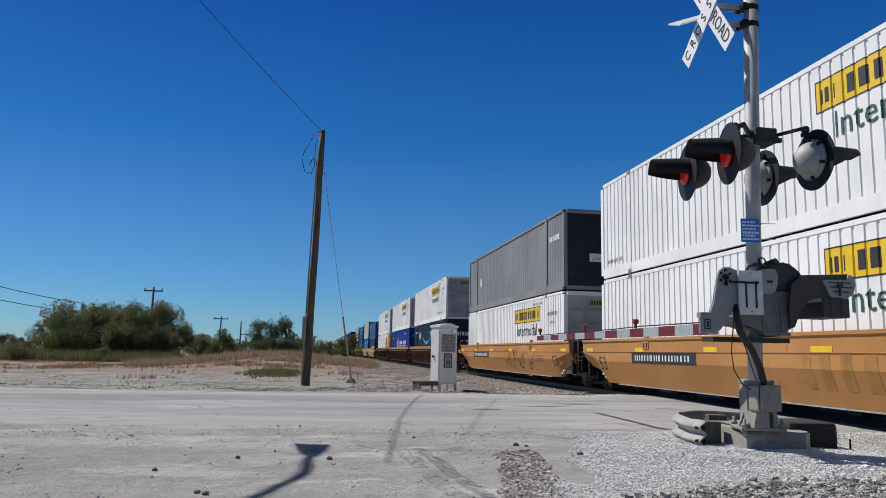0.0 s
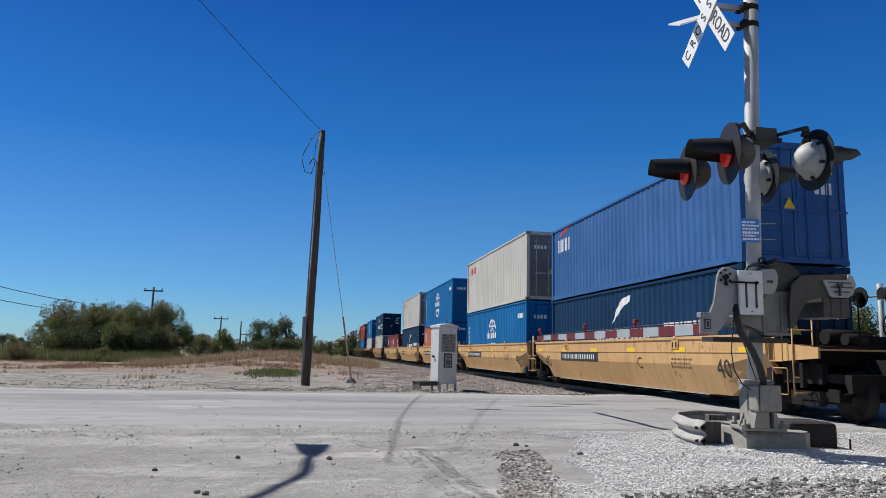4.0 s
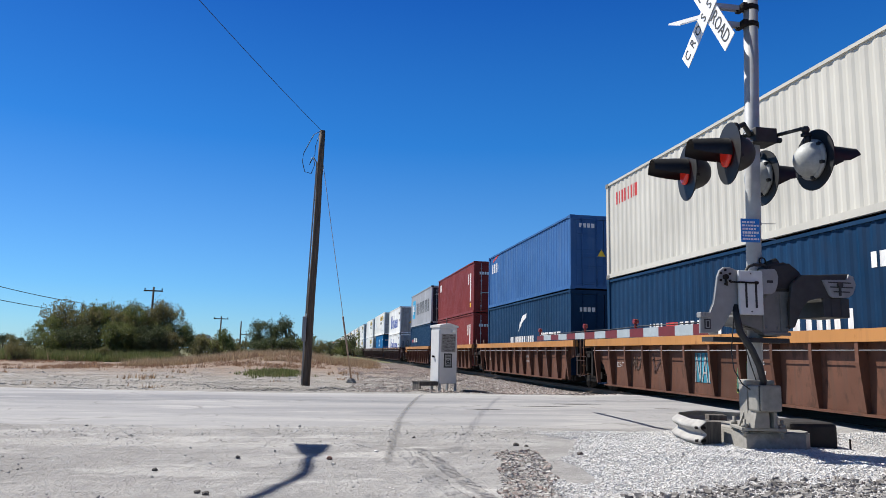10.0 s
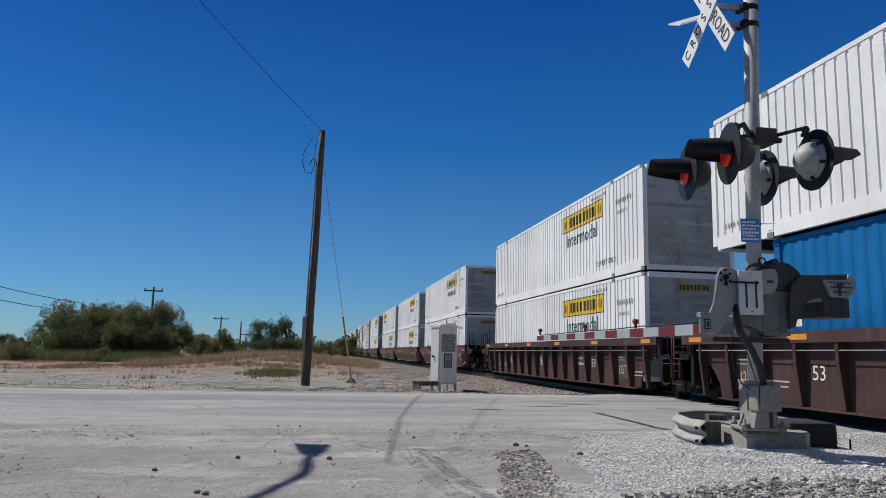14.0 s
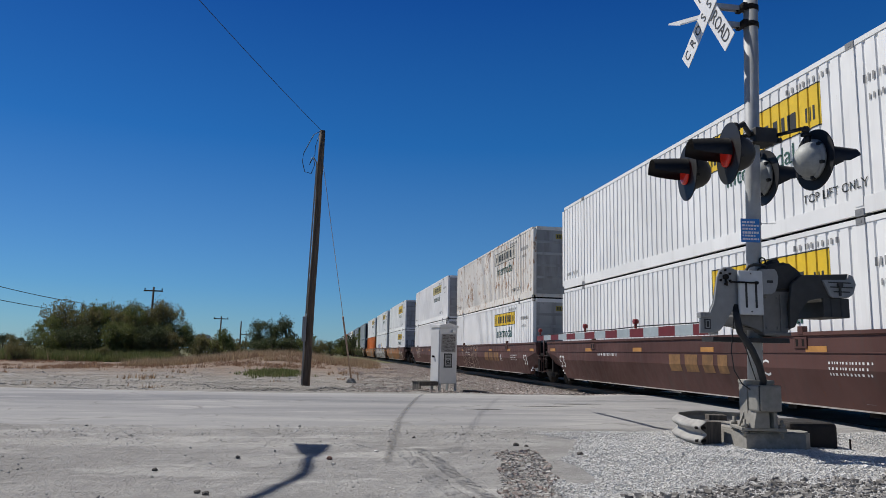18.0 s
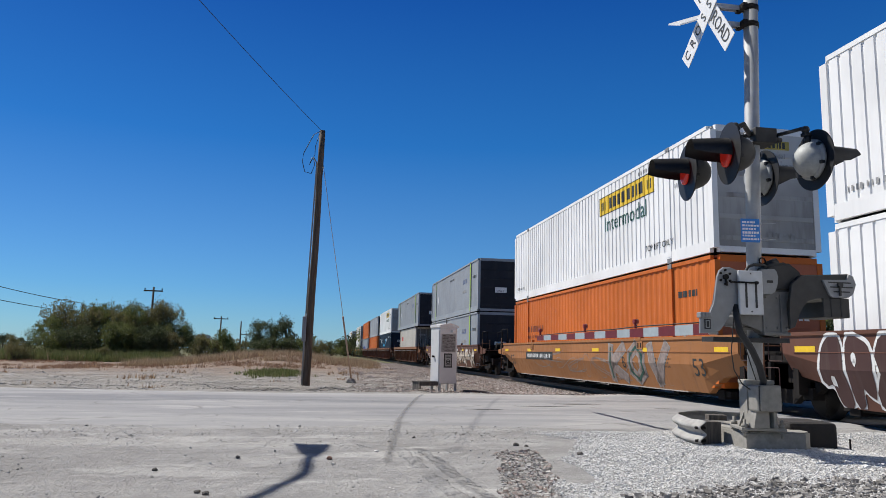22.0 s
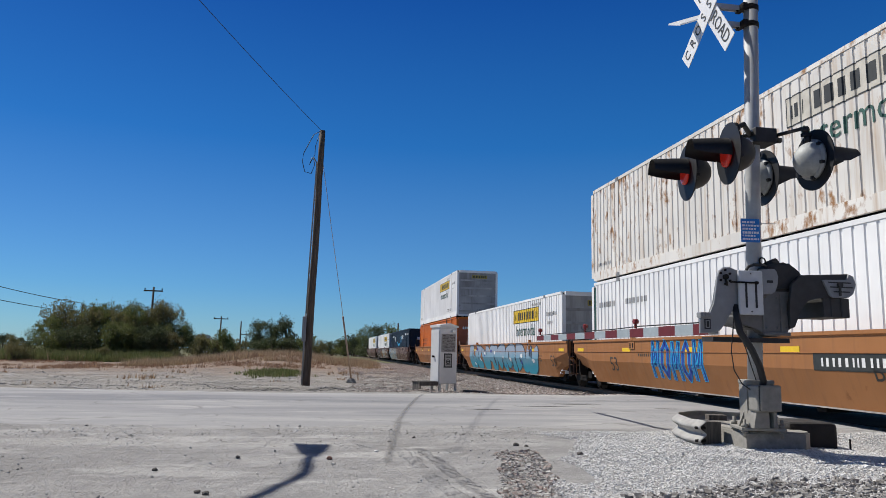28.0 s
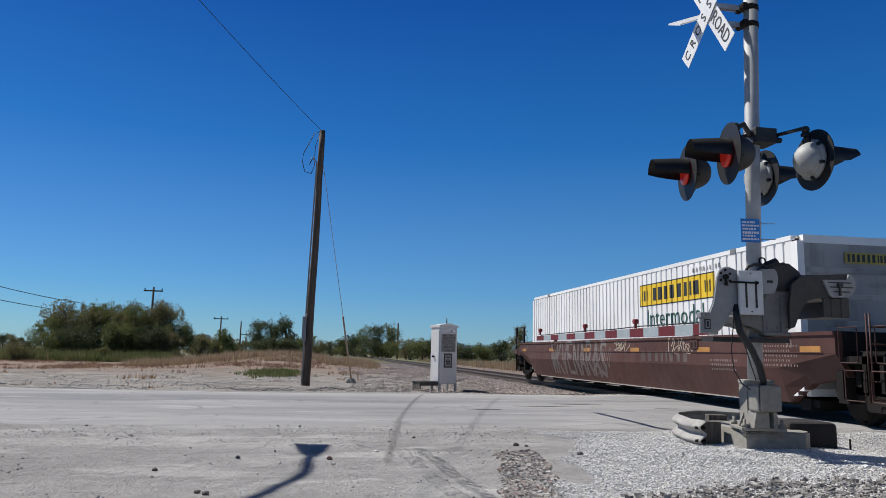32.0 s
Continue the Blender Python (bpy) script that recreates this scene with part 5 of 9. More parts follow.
def well_car(kind, well, paint_, place, label, chord=None, near="joint", far="joint", near_gap=0.0, far_gap=0.0):
    """One platform of the train. near and far say how each end goes on: 'truck' own truck and coupler, 'joint' a truck shared with the next one behind, 'none' shared and built there."""
    k = car_kit(kind, well)
    half = k["half"]
    t = thing("well_car", pose(TRACK_X, place, 0), label, "railcar", "well cars of the train")
    for turn in (0, 180):
        m_ = pose(0, 0, 0, 0, 0, turn)
        piece("well_side", k["side"], paint_, t, m_)
        if kind == "ribbed":
            piece("top_chord", k["chord"], chord or paint_, t, m_)
            piece("grab_rod", k["rod"], DECAL_GREY, t, m_)
            n = 17 if well == 53 else 13
            for i in range(n):
                y = (-half + 0.75) + i * (2 * half - 1.5) / (n - 1)
                piece("rib", k["rib"], paint_, t, m_ @ pose(0, y, 0))
    if kind == "smooth":
        piece("sill_flange", k["sill"], DUSTY, t, None, "pale dusty flange along the foot of the side")
        piece("seam", k["seam"], paint_, t)
        for y in (-half * 0.52, half * 0.52):
            lug = piece("lifting_lug", k["lug"], paint_, t, pose(0, y, 0))
            for dy in (0, 0.16):
                piece("lug_slot", k["slot"], GRIME, lug, pose(0, dy, 0))
    if kind == "smooth" or not chord:
        for i in range(6):
            piece("reflector", k["strip"], DECAL_AMBER if kind == "ribbed" else DECAL_OCHRE if paint_ is CAR_BROWN else DECAL_YELLOW, t, pose(0, -half + 0.6 + i * (2 * half - 1.2) / 5, 0))
    piece("well_floor", k["floor"], GRIME, t)
    if kind == "ribbed" and well == 53:
        gap = (2 * half - 1.5) / 16
        for u in (-half + 0.75 + 1.5 * gap, half - 0.75 - 1.5 * gap):
            if paint_ is CAR_DEEP or chord is CHORD_RUST:
                continue
            car_decal(rects((u - 0.50, u + 0.30, 0.42, 1.12)), DECAL_RUSTED, t, "dark stencil panel", 1.346)
            car_decal(word("125T", u - 0.10, 0.66, 0.34, 0.72), DECAL_FADED, t, "faded white stencilled rating", 1.348)
            car_decal(many(rects((u - 0.42, u + 0.1, 0.92, 0.95), (u - 0.42, u - 0.05, 1.0, 1.02)), barword(u + gap - 0.4, u + gap + 0.15, 0.62, 0.65, 2, 3, 0.95), barword(u + gap - 0.4, u + gap + 0.12, 0.53, 0.56, 2, 5, 0.95)), DECAL_FADED, t, "rows of small marks", 1.348)
    for e, how, gap in ((-1, near, near_gap), (1, far, far_gap)):
        m_ = pose(0, e * (half - 0.05), 0, 0, 0, 0 if e > 0 else 180)
        mm = m_ if e > 0 else pose(0, -(half - 0.05), 0, 0, 0, 180)
        # near-black instead of car paint: the shade between cars put into the frame
        piece("end_frame", k["end"], paint_ if kind == "ribbed" and how == "truck" else GRIME, t, mm)
        if how == "truck":
            piece("end_deck", k["deck"], CAR_DARK if paint_ is CAR_BROWN else chord or paint_, t, mm)
        piece("ladder", k["ladder"], paint_ if paint_ is CAR_BRIGHT else CAR_DARK if paint_ is CAR_BROWN else CAR_RUST, t, mm @ (Matrix.Identity(4) if e > 0 else Matrix.Scale(-1, 4, (1, 0, 0))))
        for grab in k["grabs"]:
            piece("grab_iron", grab, CAR_DARK if paint_ is not CAR_BRIGHT else paint_, t, mm @ (Matrix.Identity(4) if e > 0 else Matrix.Scale(-1, 4, (1, 0, 0))), "thin grab iron")
        if how == "truck":
            piece("platform", k["platform"], GRIME, t, mm @ (Matrix.Identity(4) if e > 0 else Matrix.Scale(-1, 4, (1, 0, 0))))
            piece("brake_wheel", BRAKE_WHEEL, GRIME, t, mm @ pose(0.5 * e, 0.95, 1.65))
            piece("air_reservoir", RESERVOIR, GRIME, t, mm @ pose(-0.3 * e, 0.55, 1.45))
            piece("coupler", COUPLER, GRIME, t, mm @ pose(0, gap - 1.03, 0))
            piece("air_hose", HOSE, CABLE, t, mm @ pose(0.45, gap - 1.15, 0))
            y = e * (half + 0.45)
        elif how == "joint":
            y = e * (half + gap)
            piece("air_hose", HOSE, CABLE, t, mm @ pose(-0.5, 0.0, 0.2))
        else:
            continue
        tr = piece("truck", TRUCK, GRIME, t, pose(0, y, 0))
        for w in (-0.89, 0.89):
            piece("wheelset", WHEELSET, WHEEL_STEEL, tr, pose(0, w, 0.42))
    TRAIN.append((t, place, 0.0))
    return t


# ---- ground, road and track ----
def smooth(a, b, v):
    t = max(0.0, min(1.0, (v - a) / (b - a)))
    return t * t * (3 - 2 * t)


ROAD_Y0, ROAD_Y1 = 10.0, 18.2


def ground_z(x, y):
    z = -0.022
    z += 0.10 * math.exp(-((x - 4.9) ** 2 + (y - 7.3) ** 2) / 3.2)          # mound round the signal's foundation
    z -= 0.13 * smooth(18.6, 22.0, y)
    z -= 0.25 * smooth(26.0, 60.0, y) * smooth(7.0, 2.0, x) if x < 7 else 0.22 * smooth(26.0, 60.0, y) * smooth(13.0, 18.0, x)
    z += 0.95 * math.exp(-((x + 3.0) / 6.5) ** 2 - ((y - 60.0) / 14.0) ** 2)   # low bank of dry grass
    z += 0.30 * math.exp(-((x + 22.0) / 16.0) ** 2 - ((y - 66.0) / 10.0) ** 2)
    if 2.8 < y < 10.2 and -7 < x < 9.2:                # ruts and trodden bumps of the dusty lot
        calm = smooth(10.2, 9.5, y) * smooth(2.3, 1.6, x)
        z += 0.014 * noise.noise((x * 2.3, y * 2.9, 5)) * smooth(10.2, 9.5, y)
        for d in (y - 7.05 - 0.35 * math.sin(0.8 * x + 1), y - 8.35 - 0.25 * math.sin(0.6 * x + 2), x - 1.75 - 0.07 * (y - 5) ** 2, x + 1.55 + 0.32 * (y - 6), x - 0.15 + 0.22 * (y - 6)):
            if abs(d) < 0.4:
                z += (0.012 * math.exp(-((abs(d) - 0.17) / 0.07) ** 2) - 0.016 * math.exp(-(d / 0.11) ** 2)) * calm
    if 18.6 < y < 24 and -40 < x < 2.2:                # windrow of crusted rubble along the road
        z += 0.11 * math.exp(-((y - 20.4 - 0.5 * noise.noise((x * 0.3, 0, 6))) / 0.45) ** 2) * max(0.0, 0.5 + 1.1 * noise.noise((x * 0.8, 2, 6)))
    if 18.6 < y < 46 and -40 < x < 7:
        rough = smooth(18.6, 19.6, y) * smooth(46, 30, y)
        z += (0.075 * max(-0.4, noise.noise((x * 0.55, y * 1.0, 8))) + 0.05 * noise.noise((x * 1.7, y * 1.9, 9))) * rough
    if y > 9 and x > -30:
        z += 0.05 * noise.noise((x * 0.35, y * 0.35, 0)) * smooth(18.6, 24.0, y)
    z += 0.018 * noise.noise((x * 0.9, y * 0.9, 3)) * (1 - smooth(24, 40, y)) * (1.0 if not (ROAD_Y0 - 0.6 < y < ROAD_Y1 + 0.6) else 0.0)
    # ballast shoulders of the track, away from the crossing
    off = abs(x - TRACK_X)
    bed = smooth(3.9, 2.1, off) * max(smooth(18.7, 20.0, y), smooth(9.4, 8.2, y))
    z = z * (1 - bed) + (-0.17) * bed
    return z


def grid_lines(spans):
    out = []
    for a, b, step in spans:
        n = max(1, round((b - a) / step))
        out += [a + (b - a) * i / n for i in range(n)]
    return out + [spans[-1][1]]


def ground_sheet():
    xs = grid_lines([(-3000, -300, 450), (-300, -60, 24), (-60, -16, 4), (-16, -6, 0.4), (-6, 9.2, 0.2), (9.2, 18, 0.4), (18, 60, 4), (60, 300, 24), (300, 3000, 450)])
    ys = grid_lines([(-3000, -300, 450), (-300, -20, 40), (-20, 3, 3), (3, 10.6, 0.2), (10.6, 18.6, 0.4), (18.6, 26, 0.25), (26, 30, 0.4), (30, 100, 2.0), (100, 300, 25), (300, 3000, 450)])
    verts = [(x, y, ground_z(x, y)) for y in ys for x in xs]
    n = len(xs)
    faces = [(j * n + i, j * n + i + 1, (j + 1) * n + i + 1, (j + 1) * n + i) for j in range(len(ys) - 1) for i in range(n - 1)]
    ob = new("ground", arrays("ground", verts, faces, GROUND, True))
    return tagged(ob, "pale dusty limestone ground with gravel verges and dry grass beyond", "ground", kind="structure")


ground_sheet()


def road_strip(name, x0, x1, label):
    """The road with frayed edges and a thin body, crowned a little."""
    rnd = random.Random(7)
    xs = [x0 + i * (x1 - x0) / max(1, round((x1 - x0) / 0.5)) for i in range(max(1, round((x1 - x0) / 0.5)) + 1)]
    bm = bmesh.new()
    rows = []
    for x in xs:
        e0 = ROAD_Y0 + 0.55 * noise.noise((x * 0.35, 0, 0)) + 0.25 * noise.noise((x * 1.1, 4, 0)) + 0.2 * rnd.random() + 0.35 * smooth(-2, -9, x)
        e1 = ROAD_Y1 + 0.35 * noise.noise((x * 0.4, 9, 0)) + 0.12 * rnd.random() + 1.0 * smooth(-2, -9, x)
        row = []
        for i, (f, z) in enumerate(((0, -0.05), (0.03, -0.016), (0.1, -0.004), (0.3, 0.006), (0.5, 0.010), (0.7, 0.006), (0.9, -0.004), (0.996, -0.019), (1, -0.06))):
            y = e0 + (e1 - e0) * f
            hump = 0.05 * smooth(6.6, 7.9, x + 0.25 * noise.noise((y * 0.8, 3, 0))) * smooth(0.55, 0.85, f) if x < TRACK_X - 0.7 and f < 1 else 0.0
            row.append(bm.verts.new((x, y, z + hump)))
        rows.append(row)
    for a, b in zip(rows, rows[1:]):
        for i in range(len(a) - 1):
            f = bm.faces.new((a[i], b[i], b[i + 1], a[i + 1]))
            f.smooth = True
    return solid(name, bm, ROAD, label, "road", kind="structure", normals=False)


road_strip("road", -60.0, TRACK_X - 0.80, "worn grey asphalt road covered in pale dust")
road_strip("road", TRACK_X - 0.66, TRACK_X + 0.66, "dusty crossing surface between the two rails")
road_strip("road", TRACK_X + 0.80, 70.0, "worn grey asphalt road going on past the track")


def dark_trace():
    """A curved dark trace across the road."""
    bm = bmesh.new()
    path = [(2.55, 17.6), (2.26, 16.4), (1.90, 14.6), (1.52, 12.6), (1.20, 10.8), (0.98, 9.2), (0.80, 7.8), (0.68, 6.9)]
    rows = []
    for i in range(31):
        t = i / 30 * (len(path) - 1)
        j = min(int(t), len(path) - 2)
        f = t - j
        x, y = (path[j][q] * (1 - f) + path[j + 1][q] * f for q in (0, 1))
        z = 0.016 if ROAD_Y0 - 0.3 < y < ROAD_Y1 else ground_z(x, y) + 0.014
        w = 0.055 + 0.015 * noise.noise((y * 1.3, 0, 5))
        rows.append([bm.verts.new((x + s * w, y, z)) for s in (-1, 1)])
    uv = bm.loops.layers.uv.new("across")
    for a, b in zip(rows, rows[1:]):
        f = bm.faces.new((a[0], a[1], b[1], b[0]))
        for loop, u in zip(f.loops, (0, 1, 1, 0)):
            loop[uv].uv = (u, 0.5)
    return solid("dark_trace", bm, DARK_TRACE, "faint dark curved trace across the dusty road", "tyre mark", kind="stuff", normals=False)


dark_trace()


def broken_patch(x, y, long, wide, turn, seed):
    """A shallow spot where the asphalt has broken up."""
    r = random.Random(seed)
    bm = bmesh.new()
    n = 22
    vs = []
    for i in range(n):
        a = i * math.tau / n
        k = r.uniform(0.55, 1.1)
        vs.append(bm.verts.new((long / 2 * k * math.cos(a), wide / 2 * k * math.sin(a), 0)))
    bm.faces.new(vs)
    return solid("broken_asphalt", bm, BROKEN, "dark broken spot in the dusty asphalt", "pothole", kind="stuff", m=pose(x, y, 0.0135, 0, 0, turn), normals=False)


for q in ((4.45, 14.0, 1.3, 0.20, 2, 1), (5.35, 14.7, 1.1, 0.22, -3, 2), (3.1, 13.1, 0.9, 0.10, 4, 3), (6.9, 13.6, 0.8, 0.14, 0, 4)):
    broken_patch(*q)


def track():
    base = thing("railway_track", pose(TRACK_X, 0, 0), "single railway track with worn steel rails on dark wooden ties", "railway track", kind="structure")
    out = [(-0.07, -0.165), (0.07, -0.165), (0.07, -0.15), (0.012, -0.13), (0.012, -0.045), (0.036, -0.035), (0.036, -0.006), (0.028, 0.0), (-0.028, 0.0), (-0.036, -0.006), (-0.036, -0.035), (-0.012, -0.045), (-0.012, -0.13), (-0.07, -0.15)]
    bm = bmesh.new()
    sweep(bm, out, "y", -60.0, 900.0)
    rail = mesh_of(bm, "rail")
    for s in (-1, 1):
        piece("rail", rail, RAIL_STEEL, base, pose(s * 0.753, 0, 0))
    bm = bmesh.new()
    box(bm, -1.3, 1.3, -0.115, 0.115, -0.30, -0.16, 0.01)
    tie = mesh_of(bm, "tie")
    y = 18.8
    while y < 150:
        piece("tie", tie, TIE_WOOD, base, pose(random.uniform(-0.03, 0.03), y, random.uniform(-0.008, 0.004), 0, 0, random.uniform(-1, 1)))
        y += 0.52
    y = 9.0
    while y > -6:
        piece("tie", tie, TIE_WOOD, base, pose(random.uniform(-0.03, 0.03), y, random.uniform(-0.008, 0.004), 0, 0, random.uniform(-1, 1)))
        y -= 0.52


track()


def stones(name, count, place, size, material, label, seed, flatness=0.7):
    """A scatter of angular stones, one mesh; place(rnd) gives x, y."""
    rnd = np.random.RandomState(seed)
    cube = np.array([(-1, -1, -1), (1, -1, -1), (1, 1, -1), (-1, 1, -1), (-1, -1, 1), (1, -1, 1), (1, 1, 1), (-1, 1, 1)], float)
    quads = np.array([(4, 5, 6, 7), (0, 1, 5, 4), (1, 2, 6, 5), (2, 3, 7, 6), (3, 0, 4, 7)])
    xy = place(rnd, count)
    keep = np.array([True] * len(xy))
    zs = np.array([max(ground_z(a, b), (-0.004 if ROAD_Y0 < b < ROAD_Y1 and a < 8.7 else -9)) for a, b in xy])
    r = size[0] + (size[1] - size[0]) * rnd.rand(len(xy)) ** 2
    shape = cube[None] * (0.5 + 0.5 * rnd.rand(len(xy), 8, 1)) * np.stack([rnd.uniform(0.6, 1.2, len(xy)), rnd.uniform(0.6, 1.2, len(xy)), rnd.uniform(0.45, 0.9, len(xy)) * flatness], 1)[:, None]
    a, t = rnd.uniform(0, math.tau, len(xy)), rnd.uniform(-0.7, 0.7, len(xy))
    ca, sa, ct, st = np.cos(a)[:, None], np.sin(a)[:, None], np.cos(t)[:, None], np.sin(t)[:, None]
    x, y, z = shape[..., 0], shape[..., 1], shape[..., 2]
    y, z = y * ct - z * st, y * st + z * ct
    x, y = x * ca - y * sa, x * sa + y * ca
    v = np.stack([x, y, z], -1) * (r[:, None, None] / 2)
    v += np.stack([xy[:, 0], xy[:, 1], zs + r * 0.12], 1)[:, None]
    f = (np.arange(len(xy))[:, None, None] * 8 + quads[None]).reshape(-1, 4)
    ob = new(name, arrays(name, v.reshape(-1, 3), f, material))
    return tagged(ob, label, "gravel", kind="stuff")


def patch_near(rnd, n):
    """The heap of pale gravel round the signal."""
    out = []
    while len(out) < n:
        x, y = rnd.uniform(1.6, 9.4), 4.6 + 5.5 * rnd.rand()
        edge = 1.75 + 0.50 * max(0, y - 5.7) + 0.14 * noise.noise((y * 2.1, 0, 2)) - 0.9 * smooth(8.4, 9.6, y)
        if x < edge or x > 0.9 * y + 0.4 or (y > 9.65 + 0.3 * noise.noise((x, 0, 7))):
            continue
        if ((x - 2.22) / 0.22) ** 2 + ((y - 6.55) / 0.75) ** 2 < 1 + 0.4 * noise.noise((x * 3, y * 3, 1)):
            continue                                   # bare sandy spot
        if x < edge + 0.35 and rnd.rand() > (x - edge) / 0.35 + 0.25:
            continue
        if y > 8.7 and x < 4.2 and rnd.rand() > 0.45:
            continue
        out.append((x, y))
    return np.array(out)


def patch_left(rnd, n):
    out = []
    while len(out) < n:
        x, y = rnd.uniform(-5.5, 3.0), 4.6 + 5.6 * rnd.rand() ** 0.8
        if noise.noise((x * 0.9, y * 1.4, 11)) + rnd.uniform(-0.2, 0.2) + 0.25 * smooth(8.4, 9.8, y) > 0.16:
            out.append((x, y))
    return np.array(out)


def patch_lot(rnd, n):
    return np.stack([rnd.uniform(-5.0, 2.2, n), 4.8 + 4.8 * rnd.rand(n)], 1)


def patch_verge(rnd, n):
    out = []
    while len(out) < n:
        x, y = rnd.uniform(-18, 6.5), 18.9 + 24 * rnd.rand() ** 1.4
        if noise.noise((x * 0.45, y * 0.3, 21)) + rnd.uniform(-0.25, 0.25) > -0.05:
            out.append((x, y))
    return np.array(out)


def patch_ballast(rnd, n):
    x = TRACK_X + rnd.uniform(1.25, 4.6, n) * np.where(rnd.rand(n) < 0.8, -1, 1)
    mid = rnd.rand(n) < 0.2
    x = np.where(mid, TRACK_X + rnd.uniform(-0.65, 0.65, n), x)
    return np.stack([x, 18.75 + 60 * rnd.rand(n) ** 1.9], 1)


stones("gravel_heap", 84000, patch_near, (0.012, 0.027), STONE_PALE, "crushed pale limestone gravel heaped round the signal", 3)
stones("gravel_heap", 60, patch_near, (0.035, 0.060), STONE_PALE, "larger pale stones lying on the gravel", 4)
stones("gravel_scatter", 1900, patch_left, (0.005, 0.024), STONE_DUSTY, "loose small stones scattered on the dusty lot", 5)
stones("gravel_scatter", 45, patch_left, (0.025, 0.05), STONE_DIRT, "single larger stones on the dusty lot", 6)


def patch_piles(rnd, n):
    """Low heaps of dark broken gravel near the road's far edge."""
    spots = ((-1.1, 19.9, 1.5, 0.45), (0.3, 20.6, 0.9, 0.4), (-6.1, 21.6, 1.5, 0.5), (-8.6, 20.8, 1.2, 0.4), (-4.2, 21.0, 1.3, 0.4), (-12.5, 21.5, 2.0, 0.5), (2.3, 22.5, 0.7, 1.2))
    pick = rnd.randint(0, len(spots), n)
    q = np.array(spots)[pick]
    return q[:, :2] + rnd.normal(size=(n, 2)) * q[:, 2:] * 0.55


stones("gravel_verge", 4200, patch_piles, (0.02, 0.065), STONE_BROWN, "dark broken gravel in low heaps along the verge", 28, 0.9)
stones("gravel_verge", 260, patch_verge, (0.04, 0.10), STONE_DIRT, "brown clods and lumps along the far verge", 18, 0.8)
stones("gravel_verge", 24000, patch_verge, (0.012, 0.052), STONE_DIRT, "rough pale gravel on the far verge of the road", 8, 0.5)
stones("ballast_spread", 20000, lambda r, n: np.stack([6.4 - 5.2 * r.rand(n) ** 1.25, 19.6 + 40 * r.rand(n) ** 1.6], 1), (0.025, 0.070), STONE_BALLAST, "reddish grey gravel spread between pole and track", 19)
stones("ballast", 22000, patch_ballast, (0.04, 0.085), STONE_BALLAST, "reddish grey crushed ballast along the track", 9)



def patch_brown(rnd, n):
    """Coarse reddish stones that lie bare in a shallow hollow at the gravel's edge."""
    out = []
    while len(out) < n:
        x, y = rnd.uniform(1.2, 2.6), rnd.uniform(4.9, 7.7)
        mid = 1.62 + 0.22 * (y - 5.3)
        if abs(x - mid) < (0.26 - 0.02 * (y - 5.3)) * (1 + 0.5 * noise.noise((x * 3, y * 2, 15))) and rnd.rand() < 0.9:
            out.append((x, y))
    return np.array(out)


def patch_front(rnd, n):
    out = []
    while len(out) < n:
        x, y = rnd.uniform(2.3, 6.0), rnd.uniform(4.7, 6.1)
        if y < 5.38 + 0.16 * (x - 2.6) + 0.22 * noise.noise((x * 2.0, 3, 16)) + rnd.uniform(-0.12, 0.08):
            out.append((x, y))
    return np.array(out)


def road_edge(rnd, n):
    """Small stones swept to the near edge of the road."""
    y = 9.15 + 0.33 * rnd.normal(size=n)
    return np.stack([rnd.uniform(-5.5, 4.0, n), np.clip(y, 8.2, 10.0)], 1)


stones("coarse_gravel", 700, patch_brown, (0.014, 0.048), STONE_RUSSET, "coarse reddish brown stones bared at the gravel's edge", 12, 0.8)
stones("coarse_gravel", 3200, patch_brown, (0.010, 0.040), STONE_DIRT, "grey chips among the coarse stones", 22)
stones("coarse_gravel", 2400, patch_front, (0.022, 0.066), STONE_BROWN, "coarse brown stones in front of the pale gravel", 13, 1.0)
stones("gravel_scatter", 1100, road_edge, (0.006, 0.022), STONE_DUSTY, "small stones swept to the road's edge", 25)
stones("gravel_scatter", 90, patch_lot, (0.012, 0.034), STONE_DIRT, "dark single stones on the dusty lot", 26)


def lone_stone(x, y, size, material, label):
    bm = bmesh.new()
    bmesh.ops.create_icosphere(bm, subdivisions=2, radius=size)
    for v in bm.verts:
        v.co *= 1 + 0.45 * noise.noise(v.co * (1.6 / size) + Vector((x, y, 0)))
        v.co.z *= 0.7
    solid("stone", bm, material, label, "stone", m=pose(x, y, ground_z(x, y) + size * 0.35, 0, 0, 40 * x))


for x, y, size, material, label in (
        (0.15, 7.15, 0.028, CLOD_RED, "reddish stone lying on pale dust"), (0.64, 7.68, 0.026, STONE_PALE, "white stone lying on pale dust"), (-1.32, 6.58, 0.024, CLOD, "dark stone lying on pale dust"),
        (-0.72, 7.35, 0.022, CLOD, "dark stone lying on pale dust"), (-0.75, 5.54, 0.026, CLOD, "dark stone lying on pale dust"), (-0.82, 5.62, 0.024, CLOD, "dark stone lying on pale dust"),
        (2.28, 8.17, 0.036, CLOD, "dark lump beside the gravel"), (2.38, 8.10, 0.024, CLOD, "grey lump beside the gravel"), (2.72, 7.30, 0.032, CLOD, "dark stone at the sandy spot"), (0.86, 8.55, 0.024, CLOD, "dark stone near the curved trace"), (1.20, 8.95, 0.022, CLOD, "dark stone near the curved trace")):
    lone_stone(x, y, size, material, label)



